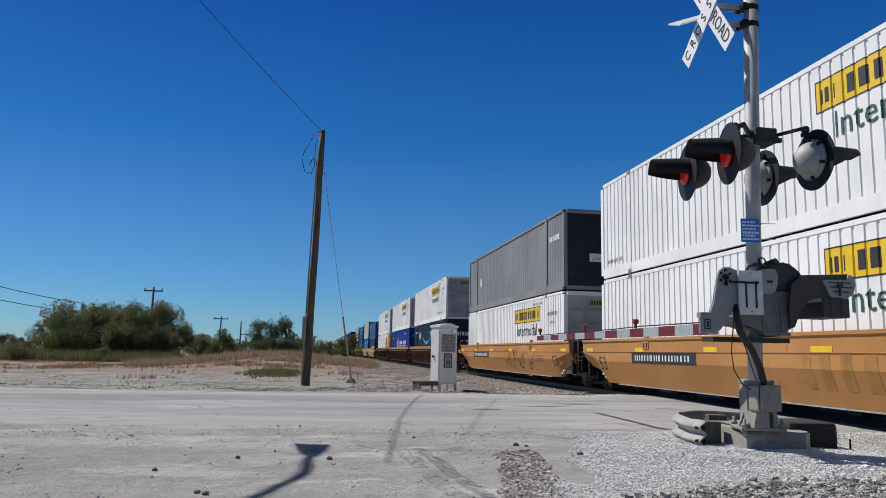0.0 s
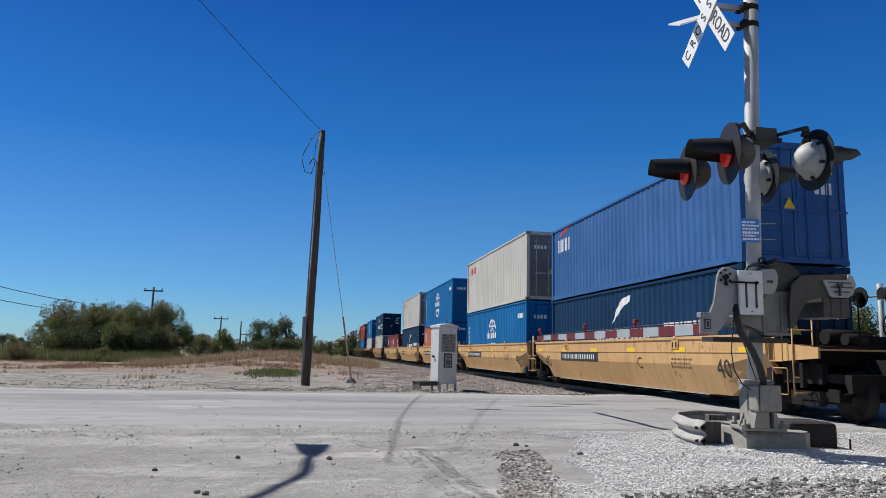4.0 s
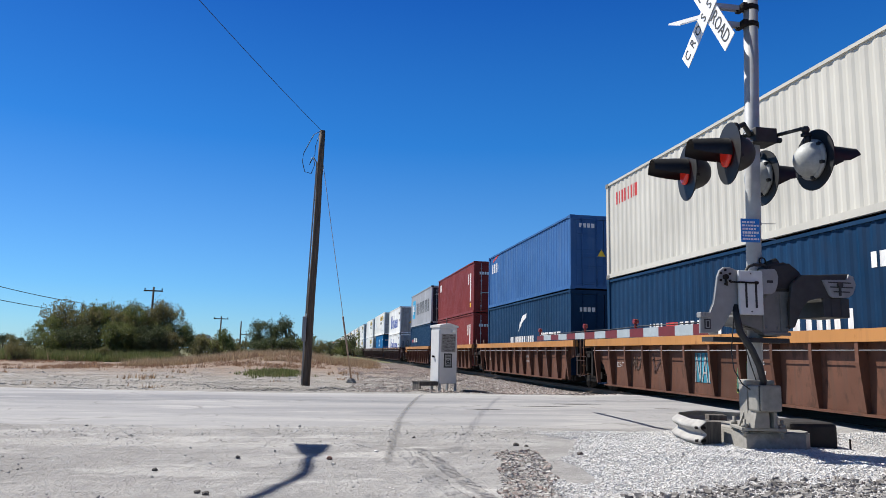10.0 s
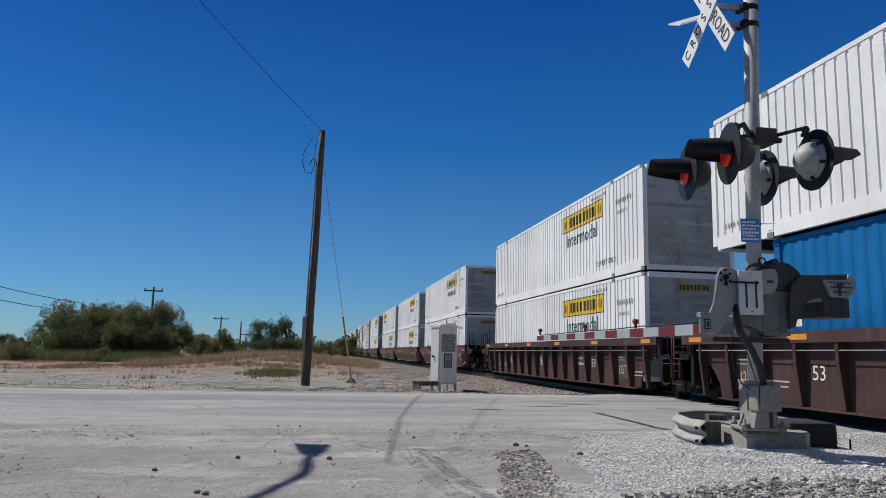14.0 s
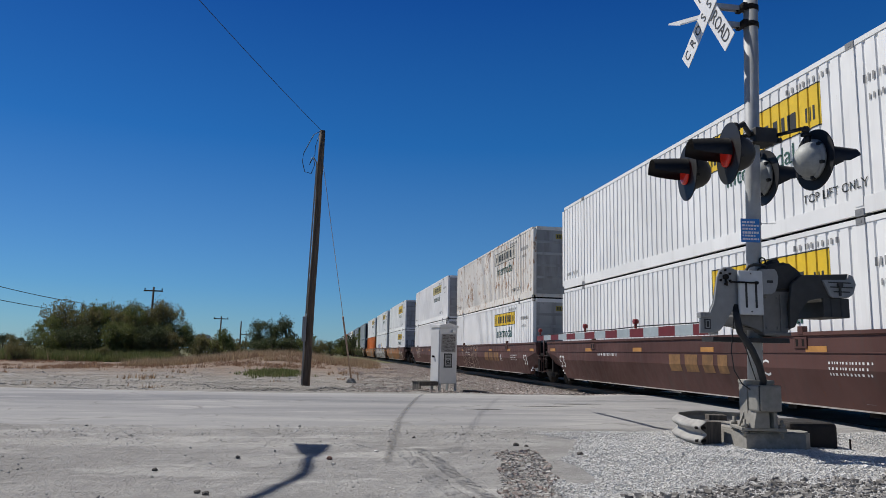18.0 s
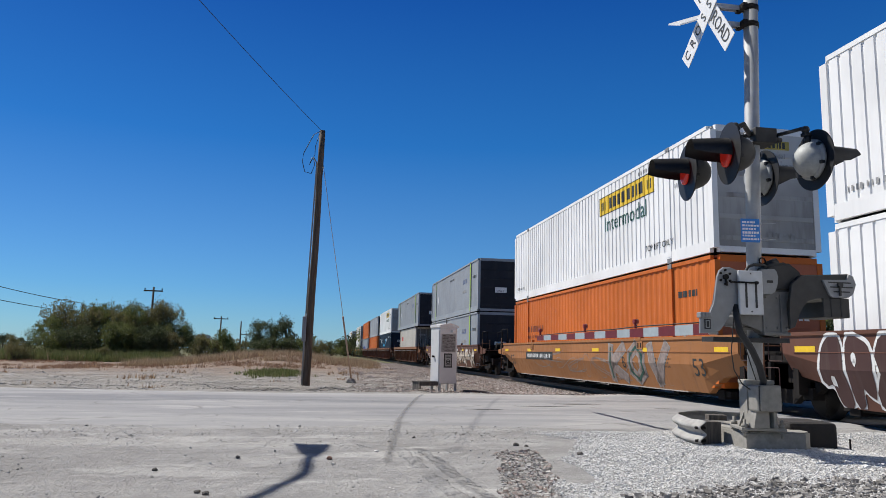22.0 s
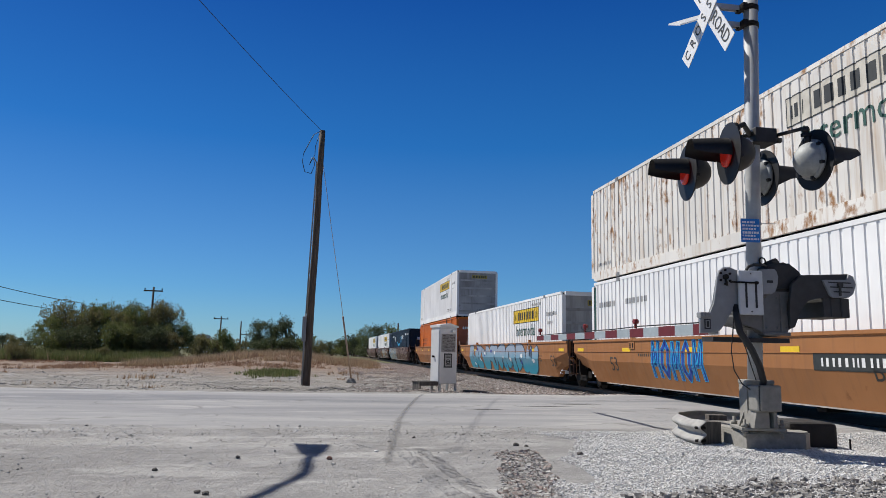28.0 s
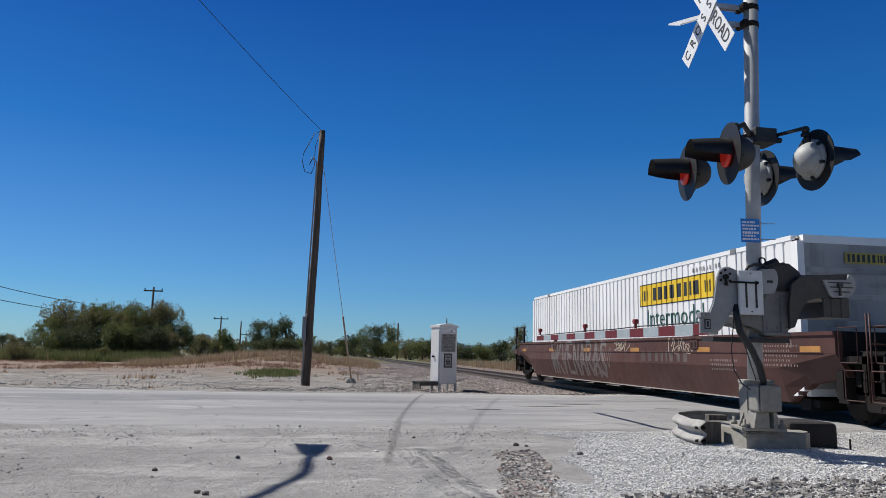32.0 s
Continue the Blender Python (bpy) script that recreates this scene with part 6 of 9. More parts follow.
def tyre_print():
    """Ribbed print of a tractor tyre pressed in the dust: two rows of slanted lugs."""
    bm = bmesh.new()

    def on_sheet(x, y):
        """Height of the ground sheet between its grid lines."""
        u, v = (x + 6) / 0.2, (y - 3) / 0.2
        i, j = math.floor(u), math.floor(v)
        u, v = u - i, v - j
        q = [[ground_z(-6 + 0.2 * (i + a), 3 + 0.2 * (j + b)) for a in (0, 1)] for b in (0, 1)]
        return (q[0][0] * (1 - u) + q[0][1] * u) * (1 - v) + (q[1][0] * (1 - u) + q[1][1] * u) * v
    for i in range(52):
        f = i / 51
        x, y = 1.00 + 0.16 * f, 7.95 - 2.75 * f
        for s in (-1, 1):
            if noise.noise((x * 5, y * 2.5, s)) < -0.40:
                continue
            cx = x + s * 0.105
            d = Vector((1.0, 0.55 * s)).normalized()
            o = Vector((-d.y, d.x)) * 0.014
            d = d * (0.082 + 0.02 * noise.noise((x * 9, y * 9, s)))
            rise = 0.007 + 0.003 * noise.noise((x * 7, y * 4, 2))
            lo = [(cx + p * d.x + q * o.x * 1.9, y + p * d.y + q * o.y * 1.9) for p, q in ((-1.1, -1), (1.1, -1), (1.1, 1), (-1.1, 1))]
            hi = [(cx + p * d.x + q * o.x * 0.8, y + p * d.y + q * o.y * 0.8) for p, q in ((-0.85, -1), (0.85, -1), (0.85, 1), (-0.85, 1))]
            v0 = [bm.verts.new((u, v, on_sheet(u, v) - 0.004)) for u, v in lo]
            v1 = [bm.verts.new((u, v, on_sheet(u, v) + rise)) for u, v in hi]
            bm.faces.new(v1)
            for j in range(4):
                bm.faces.new((v0[j], v0[(j + 1) % 4], v1[(j + 1) % 4], v1[j]))
    return solid("tyre_print", bm, GROUND, "ribbed tractor tyre print pressed in pale dust", "tyre print", kind="stuff")


tyre_print()

# ---- the train's make-up: middle, body, well, paint, chord, lower boxes, upper box ----
JB, JP, JT = ("c53", WHITE, "haul", "plain"), ("c53", WHITE, "haul_pale", "plain"), ("c53", WHITE, "haul_tall", "plain")
JR = ("c53", WHITE_RUSTY, "haul_bare", "plain")
PR, OR, G53, GD = ("c53w", PRIME, "smile", "plain"), ("c53w", ORANGE, "orangeplain", "plain"), ("c53w", GREY53, "grey_lime", "plain"), ("c53w", GREY_DARK, "grey_plain", "plain")
GL = ("c53w", GREY_LIGHT, "grey_plain", "plain")
CM, CO = ("c40h", NAVY, "swoosh", "doors"), ("c40h", AZURE, "ring", "doors")
OO = ("c40h", CREAM, "redmark", "doors")
WORDS = {
    WHITE: "white ribbed steel", WHITE_RUSTY: "rust-streaked white ribbed steel", PRIME: "blue-black ribbed steel", ORANGE: "orange ribbed steel", GREY53: "grey ribbed steel", GREY_DARK: "dark grey ribbed steel",
    GREY_LIGHT: "pale grey steel", NAVY: "navy blue corrugated steel", AZURE: "bright blue corrugated steel", CREAM: "off-white corrugated steel", ROYAL: "royal blue ribbed steel", COBALT: "faded blue corrugated steel",
    RED: "red corrugated steel", BROWN_RED: "brown-red corrugated steel", BRICK: "brick-orange corrugated steel"}
SIZE_WORDS = {"c53": "fifty-three-foot container", "c53w": "fifty-three-foot container", "c40h": "high forty-foot container", "c40": "forty-foot container", "c20": "twenty-foot container"}
STYLE_WORDS = {"haul": "with a yellow panel", "haul_pale": "with a faded yellow panel", "haul_tall": "with a tall yellow panel", "smile": "with a blue arrow", "grey_lime": "with lime stripes", "ring": "with a white ring mark",
               "swoosh": "with a white swoosh", "redmark": "with red bars", "star": "with a white star", "bigblue": "with big blue bars", "badge": "with a round red badge", "spark": "with a yellow spark"}
CAR_WORDS = {CAR_SIENNA: "reddish brown", CAR_YELLOW: "faded yellow", CAR_BRIGHT: "bright yellow", CAR_TAN: "rust-stained tan", CAR_ORANGE: "orange-brown", CAR_RUST: "rust-brown", CAR_DULL: "dull rust-brown", CAR_DEEP: "deep rust-brown", CAR_BROWN: "dull brown", CAR_DARK: "dark brown"}
STACKS = [
    (12.37, "smooth", 53, CAR_YELLOW, None, JB, JB), (31.92, "smooth", 53, CAR_YELLOW, None, JB, GD),
    (55.67, "ribbed", 53, CAR_RUST, CHORD_TAN, PR, JB), (75.41, "ribbed", 53, CAR_RUST, CHORD_TAN, ("c53w", ROYAL, "double", "plain"), JB), (94.87, "ribbed", 53, CAR_RUST, None, ("c53", WHITE, "badge", "plain", AMBER), JP),
    (116.1, "smooth", 40, CAR_BRIGHT, None, ("c40", NAVY, "swoosh", "doors"), ("c40", COBALT, "apl", "doors")), (131.6, "smooth", 40, CAR_BRIGHT, None, CO, ("c40h", CREAM, "redtop", "doors")),
    (148.6, "smooth", 40, CAR_BRIGHT, None, ("c20", BRICK, "box20", "doors"), CO), (164.1, "smooth", 40, CAR_BRIGHT, None, CM, ("c40h", CREAM, "redtop", "doors")), (180.19, "smooth", 40, CAR_BRIGHT, None, ("c20", BROWN_RED, "box20", "doors"), None),
    (199.84, "smooth", 40, CAR_TAN, None, OO, CM), (219.84, "ribbed", 40, CAR_DULL, CHORD_TAN, OO, CO),
    (239.65, "ribbed", 40, CAR_DULL, CHORD_TAN, ("c40h", AZURE, "sidewords", "doors"), ("c40h", RED, "smallwhite", "doors")), (255.6, "ribbed", 40, CAR_DULL, CHORD_TAN, ("c40h", NAVY, "wan", "doors"), ("c40h", CREAM, "redtop", "doors")),
    (270.95, "ribbed", 40, CAR_DULL, CHORD_TAN, CM, ("c40", COBALT, "apl", "doors")), (286.7, "ribbed", 40, CAR_DULL, CHORD_TAN, ("c40h", BROWN_RED, "smallwhite", "doors"), ("c40h", BROWN_RED, "smallwhite", "doors")),
    (302.2, "ribbed", 40, CAR_DULL, CHORD_TAN, ("c40h", NAVY, "seaco", "doors"), ("c40h", GREY_LIGHT, "star", "doors")),
    (323.73, "ribbed", 53, CAR_DARK, None, ("c40", WHITE, "bigblue", "doors"), ("c40h", WHITE, "bigblue", "doors")), (343.71, "ribbed", 53, CAR_DARK, None, ("c40h", AZURE, "ring", "doors"), JB), (363.25, "ribbed", 53, CAR_DARK, None, JB, JB),
    (386.78, "smooth", 53, CAR_BROWN, None, JB, JP), (406.9, "smooth", 53, CAR_BROWN, None, JB, JB), (425.96, "smooth", 53, CAR_BROWN, None, JP, ("c53", WHITE, "haul_back", "plain")),
    (449.43, "smooth", 53, CAR_BROWN, None, JT, JT), (469.1, "smooth", 53, CAR_BROWN, None, JB, JR), (488.54, "smooth", 53, CAR_BROWN, None, JB, JP),
    (512.34, "smooth", 53, CAR_BROWN, None, JB, JT), (531.67, "smooth", 53, CAR_SIENNA, None, ("c53", WHITE, "spark", "plain"), JB), (551.36, "smooth", 53, CAR_ORANGE, None, OR, JB),
    (574.94, "smooth", 53, CAR_SIENNA, None, G53, G53), (598.59, "ribbed", 53, CAR_RUST, CHORD_RUST, OO, G53), (622.15, "ribbed", 53, CAR_DEEP, None, PR, JB),
    (641.98, "ribbed", 53, CAR_DEEP, None, OR, GL), (661.24, "ribbed", 53, CAR_DEEP, None, ("c53w", GREY53, "bigwordblue", "plain"), OR),
    (685.3, "smooth", 53, CAR_ORANGE, None, ("c53", WHITE, "greenpost", "plain"), JR), (704.25, "smooth", 53, CAR_ORANGE, None, JB, None), (723.95, "smooth", 53, CAR_ORANGE, None, OR, JB),
    (747.59, "smooth", 53, CAR_BROWN, None, PR, None), (767.04, "smooth", 53, CAR_BROWN, None, JB, None), (786.61, "smooth", 53, CAR_BROWN, None, JB, None),
]
# box colour to end colour: darker copies that hold the ends' shade
SHADED_END = {GREY53: GREY_END_SHADED, GREY_DARK: GREY_END_SHADED, GREY_LIGHT: GREY_END_SHADED, ORANGE: BRICK, WHITE: GREY_END, WHITE_RUSTY: GREY_END, CREAM: CREAM_END_SHADED}


def box_of(spec, place, height):
    size, material, style, end = spec[:4]
    label = " ".join(w for w in (WORDS[material], SIZE_WORDS[size], STYLE_WORDS.get(style, "riding on a well car")) if w)
    container(size, material, style, end, place, height, label, spec[4] if len(spec) > 4 else SHADED_END.get(material))
    return SIZES[size][2]


CARS = []


def build_train():
    reach = {53: 9.15, 40: 7.15}
    for i, (c, kind, well, paint_, chord, low, up) in enumerate(STACKS):
        def gap_to(j):
            return abs(STACKS[j][0] - c) - reach[well] - reach[STACKS[j][2]] if 0 <= j < len(STACKS) else 9.0
        near, far = gap_to(i - 1), gap_to(i + 1)
        nh = "truck" if near > 3.0 else "none"
        fh = "truck" if far > 3.0 else "joint"
        words = CAR_WORDS[paint_] + (" smooth-sided" if kind == "smooth" else " ribbed") + " well car carrying " + ("stacked containers" if up else "one layer of containers")
        car = well_car(kind, well, paint_, c, words, chord, nh, fh, min(near, 5.4) / 2, min(far, 5.4) / 2)
        CARS.append(car)
        base = 0.37
        if low[0] == "c20":
            for s in (-3.06, 3.06):
                box_of((low[0], AZURE, *low[2:]) if low[1] is BRICK and s < 0 else low, c + s, base)
            h = SIZES["c20"][2]
        else:
            h = box_of(low, c, base)
        if up:
            box_of(up, c, base + h + 0.025)


build_train()


def car_markings():
    """Stencils, plates and sprayed forms on the car sides; (right, up) from the car's middle."""
    for i, (c, kind, well, paint_, chord, low, up) in enumerate(STACKS):
        car, half = CARS[i], (8.6 if well == 53 else 6.7)
        flat_x = None if kind == "smooth" else 1.348
        edge, bay = (8.4, 1.05) if well == 53 else (6.4, 6.4 / 6)   # bays between the ribs
        left, right = (-half + 1.0, half - 1.0) if kind == "smooth" else (-edge + 3.5 * bay - 0.12, edge - 3.5 * bay - 0.12)
        dark = DECAL_OLD_OCHRE if paint_ is CAR_DEEP else DECAL_WHITE if paint_ in (CAR_BROWN, CAR_SIENNA, CAR_DARK, CAR_DEEP, CAR_TAN) else DECAL_RUSTED if paint_ is CAR_RUST else DECAL_FADED if paint_ is CAR_DULL else DECAL_BLACK
        if i == 39:
            dark = DECAL_DULL
        num = "53" if well == 53 else "40"
        big, rise = (0.20, 1.30) if i == 39 else (0.55 if kind == "smooth" else 0.36, 0.80)
        if i == 39:
            left, right = -half + 0.5, half - 0.6
        if well == 53 or kind == "smooth":
            car_decal(word(num, -half + 2.6 if 34 <= i <= 36 else left, rise, big), dark, car, "stencilled numerals", flat_x)
            car_decal(word(num, right, rise, big), dark, car, "stencilled numerals", flat_x)
        letter = "ABC"[i % 3]
        if kind == "smooth":
            car_decal(word("A", -0.85, 0.95, 0.24) if i == 39 else word(letter, half - 4.9, 0.86, 0.42), dark, car, "stencilled letter")
            car_decal(many(barword(-half + 4.2, -half + 5.6, 1.04, 1.11, 14, i, 0.4), barword(half - 3.2, half - 2.2, 0.97, 1.01, 14, i + 3, 0.45), barword(half - 3.2, half - 2.3, 0.88, 0.92, 12, i + 4, 0.45), barword(half - 3.2, half - 2.25, 0.79, 0.83, 12, i + 5, 0.45)), dark, car, "rows of small marks")
            if paint_ is not CAR_BROWN or i == 26:
                o = 5.9 if i == 26 else 7.9 if 34 <= i <= 36 else 1.3 if well == 40 else 0.0
                car_decal(rects((o - 5.6, o - 2.3, 0.86, 1.14)), DECAL_BLACK, car, "black number plate")
                car_decal(lambda bm: [[setattr(v.co, "z", 0.004) for v in bm.verts] for _ in (bars(bm, o - 5.4, o - 2.5, 0.93, 1.07, 20, 3, 0.4),)], DECAL_WHITE, car, "plain white bars")
        else:
            car_decal(many(barword(edge - 5 * bay + 0.1, edge - 5 * bay + 0.65, 0.92, 0.99, 7, i, 0.5), barword(edge - 5 * bay + 0.1, edge - 5 * bay + 0.7, 0.74, 0.81, 8, i + 1, 0.5)), dark, car, "rows of small marks", flat_x)
            if paint_ is CAR_DARK:
                car_decal(word(letter, -edge + 7.5 * bay - 0.1, 0.80, 0.46), DECAL_WHITE, car, "white stencilled letter", flat_x)
            if well == 40:
                car_decal(word("125-T", -edge + 1.5 * bay - 0.12, 0.80, 0.20), dark, car, "stencilled rating", flat_x)
    car_decal(lambda bm: bars(bm, 1.2, 4.2, 0.55, 1.15, 6, 5, 0.5), DECAL_OCHRE, CARS[0], "faded brown bars")
    scribble(CARS[1], 5, 1.0, 5.0, 0.5, 1.2, BLACK)
    spray(CARS[22], 3, -5.0, -1.0, 0.26, 1.44, SPRAY_DRAB, CAR_TAN, 2, "large faded sprayed form")
    tag_letters(CARS[22], "VN", 0.5, 3.6, 0.24, 1.46, SPRAY_TAN, CAR_BROWN, 0.15, "faded tan sprayed letters", 0.2, 4, SPRAY_DRAB)
    tag_letters(CARS[22], "K", 4.4, 6.6, 0.22, 1.48, SPRAY_DRAB, DECAL_CREAM, 0.22, "large drab sprayed letter", 0.1, 5)
    car_decal(barword(0.0, 2.6, 0.72, 1.1, 4, 6), DECAL_OLD_OCHRE, CARS[23], "faded ochre bars")
    tag_letters(CARS[24], "SKENV", -5.4, -1.1, 0.32, 1.46, CAR_BROWN, DECAL_CREAM, 0.075, "outlined white sprayed letters", -0.12, 9)
    car_decal(barword(0.5, 3.4, 0.72, 1.1, 4, 2), DECAL_OLD_OCHRE, CARS[24], "faded ochre bars")
    tag_letters(CARS[25], "SEKAS", -5.2, -3.4, 0.60, 1.47, DECAL_CREAM, DECAL_DULL, 0.016, "thin white sprayed letters", 0.1, 12)
    scribble(CARS[25], 12, -5.2, -3.5, 0.6, 1.4, DECAL_CREAM, 3)
    spray(CARS[26], 13, -8.2, 4.8, 0.24, 1.44, CAR_ORANGE, CAR_TAN, 5, "wide orange sprayed ground")
    spray(CARS[26], 16, -5.6, -2.2, 0.26, 1.40, DECAL_DULL, DECAL_CREAM, 4, "faded white sprayed forms")
    tag_letters(CARS[26], "T", -1.4, 0.4, 0.35, 1.42, DECAL_TEAL, DECAL_GREY, 0.09, "faded blue sprayed letter")
    scribble(CARS[26], 15, 5.0, 7.8, 0.3, 1.40, DECAL_CREAM, 8)
    spray(CARS[27], 21, -8.2, -5.4, 0.26, 1.42, CAR_DARK, DECAL_WHITE, 5, "dark forms with white rims")
    car_decal(barword(-5.2, -3.4, 0.6, 1.2, 4, 6, 0.6), DECAL_OCHRE, CARS[27], "faded ochre bars")
    spray(CARS[27], 22, -5.2, 6.9, 0.24, 1.46, DECAL_FADED, CAR_DARK, 7, "wide grey sprayed letters with dark rims", (DECAL_OCHRE,))
    scribble(CARS[27], 23, -7.5, 7.5, 0.35, 1.35, BLACK, 6)
    tag_letters(CARS[28], "KOV", 2.6, 6.3, 0.30, 1.42, DECAL_DULL, DECAL_GREY, 0.14, "faded grey and green sprayed letters", 0.1, 3, DECAL_GREEN)
    scribble(CARS[29], 32, -6.8, -4.4, 0.6, 1.3, DECAL_CREAM, 5)
    spray(CARS[29], 31, 0.0, 8.0, 0.26, 1.46, DECAL_CREAM, DECAL_BLACK, 7, "cream and black sprayed spikes", (DECAL_WHITE,), True)
    tag_letters(CARS[34], "MOMOM", -3.7, -1.2, 0.50, 1.42, DECAL_BLUE, DECAL_CYAN, 0.05, "blue and cyan sprayed letters", 0.05, 2, DECAL_CYAN)
    spray(CARS[35], 45, -6.6, 5.8, 0.24, 1.46, SPRAY_FADE, SPRAY_NAVY, 8, "pale blue to cyan sprayed forms", (DECAL_BLUE, DECAL_WHITE))
    car_decal(rects((-8.3, -1.0, 0.30, 1.40)), SPRAY_ASH, CARS[37], "dull grey sprayed ground")
    tag_letters(CARS[37], "CREW", -8.4, -2.9, 0.24, 1.46, DECAL_SILVER, DECAL_WHITE, 0.17, "large silver sprayed letters with white rims", 0.12, 1, DECAL_CYAN)
    tag_letters(CARS[37], "D", -2.9, -1.4, 0.24, 1.46, DECAL_SILVER, DECAL_WHITE, 0.15, "large silver sprayed letter", 0.12, 2, DECAL_CYAN)
    scribble(CARS[37], 54, -1.2, 1.2, 0.35, 1.35, DECAL_CREAM, 5)
    car_decal(rects((1.7, 5.6, 0.55, 0.85)), DECAL_OLD_OCHRE, CARS[37], "faded ochre stripe")
    spray(CARS[37], 55, 1.3, 6.6, 0.26, 1.46, CAR_BROWN, DECAL_CREAM, 6, "bubble forms with pale rims")
    tag_letters(CARS[38], "TOOK", 1.2, 5.0, 0.24, 1.46, DECAL_SILVER, SPRAY_NAVY, 0.19, "large silver sprayed letters with dark rims", 0.05, 6)
    spray(CARS[38], 59, 0.4, 1.4, 0.30, 1.42, DECAL_OCHRE, CAR_BROWN, 1, "ochre sprayed spikes", (), True)
    spray(CARS[38], 60, 5.0, 5.9, 0.30, 1.40, DECAL_OCHRE, CAR_BROWN, 1, "ochre sprayed spikes", (), True)
    tag_letters(CARS[38], "KEVEA", -5.3, -1.2, 0.26, 1.46, BLACK, DECAL_WHITE, 0.10, "black sprayed letters with white rims", 0.10, 8)
    car_decal(barword(-1.0, 0.6, 0.7, 1.15, 3, 4, 0.6), DECAL_OLD_OCHRE, CARS[38], "faded ochre bars")
    scribble(CARS[38], 58, 5.6, 7.8, 0.4, 1.3, DECAL_WHITE, 5)
    tag_letters(CARS[39], "WKVENARAS", -5.2, -0.2, 0.42, 1.46, SPRAY_ASH, DECAL_DULL, 0.030, "thin pale sprayed letters", 0.15, 9)
    scribble(CARS[39], 62, -1.4, 0.1, 0.5, 1.45, DECAL_DULL, 4)
    scribble(CARS[39], 63, 0.5, 1.4, 1.15, 1.46, DECAL_CREAM, 3)
    scribble(CARS[39], 64, 3.6, 4.7, 1.05, 1.46, DECAL_CREAM, 3)
    car_decal(barword(2.1, 4.6, 0.93, 1.17, 8, 6, 0.5), SPRAY_FAINT, CARS[39], "faded grey bars")
    car_decal(many(*(barword(7.2, 8.25 - 0.2 * (n % 2), 1.25 - 0.085 * n, 1.285 - 0.085 * n, 13, n, 0.4) for n in range(5))), DECAL_DULL, CARS[39], "rows of small marks")
    for j, seed in ((20, 70), (21, 71), (28, 72), (36, 73)):
        scribble(CARS[j], seed, -4.0, 4.0, 0.4, 1.2, DECAL_DULL, 4)
    bay = 6.4 / 6
    car_decal(many(barword(-6.4 + 2 * bay + 0.15, -6.4 + 3 * bay - 0.1, 0.76, 0.98, 4, 3, 0.5), barword(-6.4 + 3 * bay + 0.1, -6.4 + 4 * bay - 0.1, 0.76, 0.98, 6, 5, 0.5)), DECAL_FADED, CARS[12], "plain white bars", 1.348)
    scribble(CARS[12], 75, -6.4 + 5 * bay + 0.2, -6.4 + 6 * bay - 0.2, 0.55, 1.0, CAR_DARK, 3, 1.348)
    tag_letters(CARS[13], "V", -3.05, -2.35, 0.62, 1.12, CAR_DARK, DECAL_RUSTED, 0.035, "dark sprayed letter", 0.1, 1, None, 1.348)
    tag_letters(CARS[13], "MU", -4.2, -3.6, 0.66, 1.05, DECAL_RUSTED, CAR_DARK, 0.022, "dark sprayed letters", 0.1, 2, None, 1.348)
    car_decal(rects((-0.85, 0.0, 0.50, 1.14)), DECAL_TEAL, CARS[13], "teal sprayed ground", 1.348)
    tag_letters(CARS[13], "NAR", -0.85, 0.0, 0.50, 1.14, DECAL_GREY, SPRAY_NAVY, 0.016, "pale letters on teal spray", 0.05, 4, None, 1.352)
    tag_letters(CARS[13], "EOS", 0.78, 1.62, 0.36, 1.10, DECAL_GREEN, DECAL_LIME, 0.035, "yellow-green sprayed letters", 0.06, 5, None, 1.348)
    bm = bmesh.new()
    for x in (-1.38, -1.05):
        box(bm, x, x + 0.06, 10.2, 10.26, 0.35, 2.15)
    box(bm, -1.0, -0.7, 9.9, 10.2, 1.0, 1.5, 0.03)
    part("end_marker", bm, SIGNAL_BLACK, CARS[-1], "black posts of the last car")


car_markings()


# ---- the crossing signal ----
MAST = Vector((4.73, 7.27, 0.0))


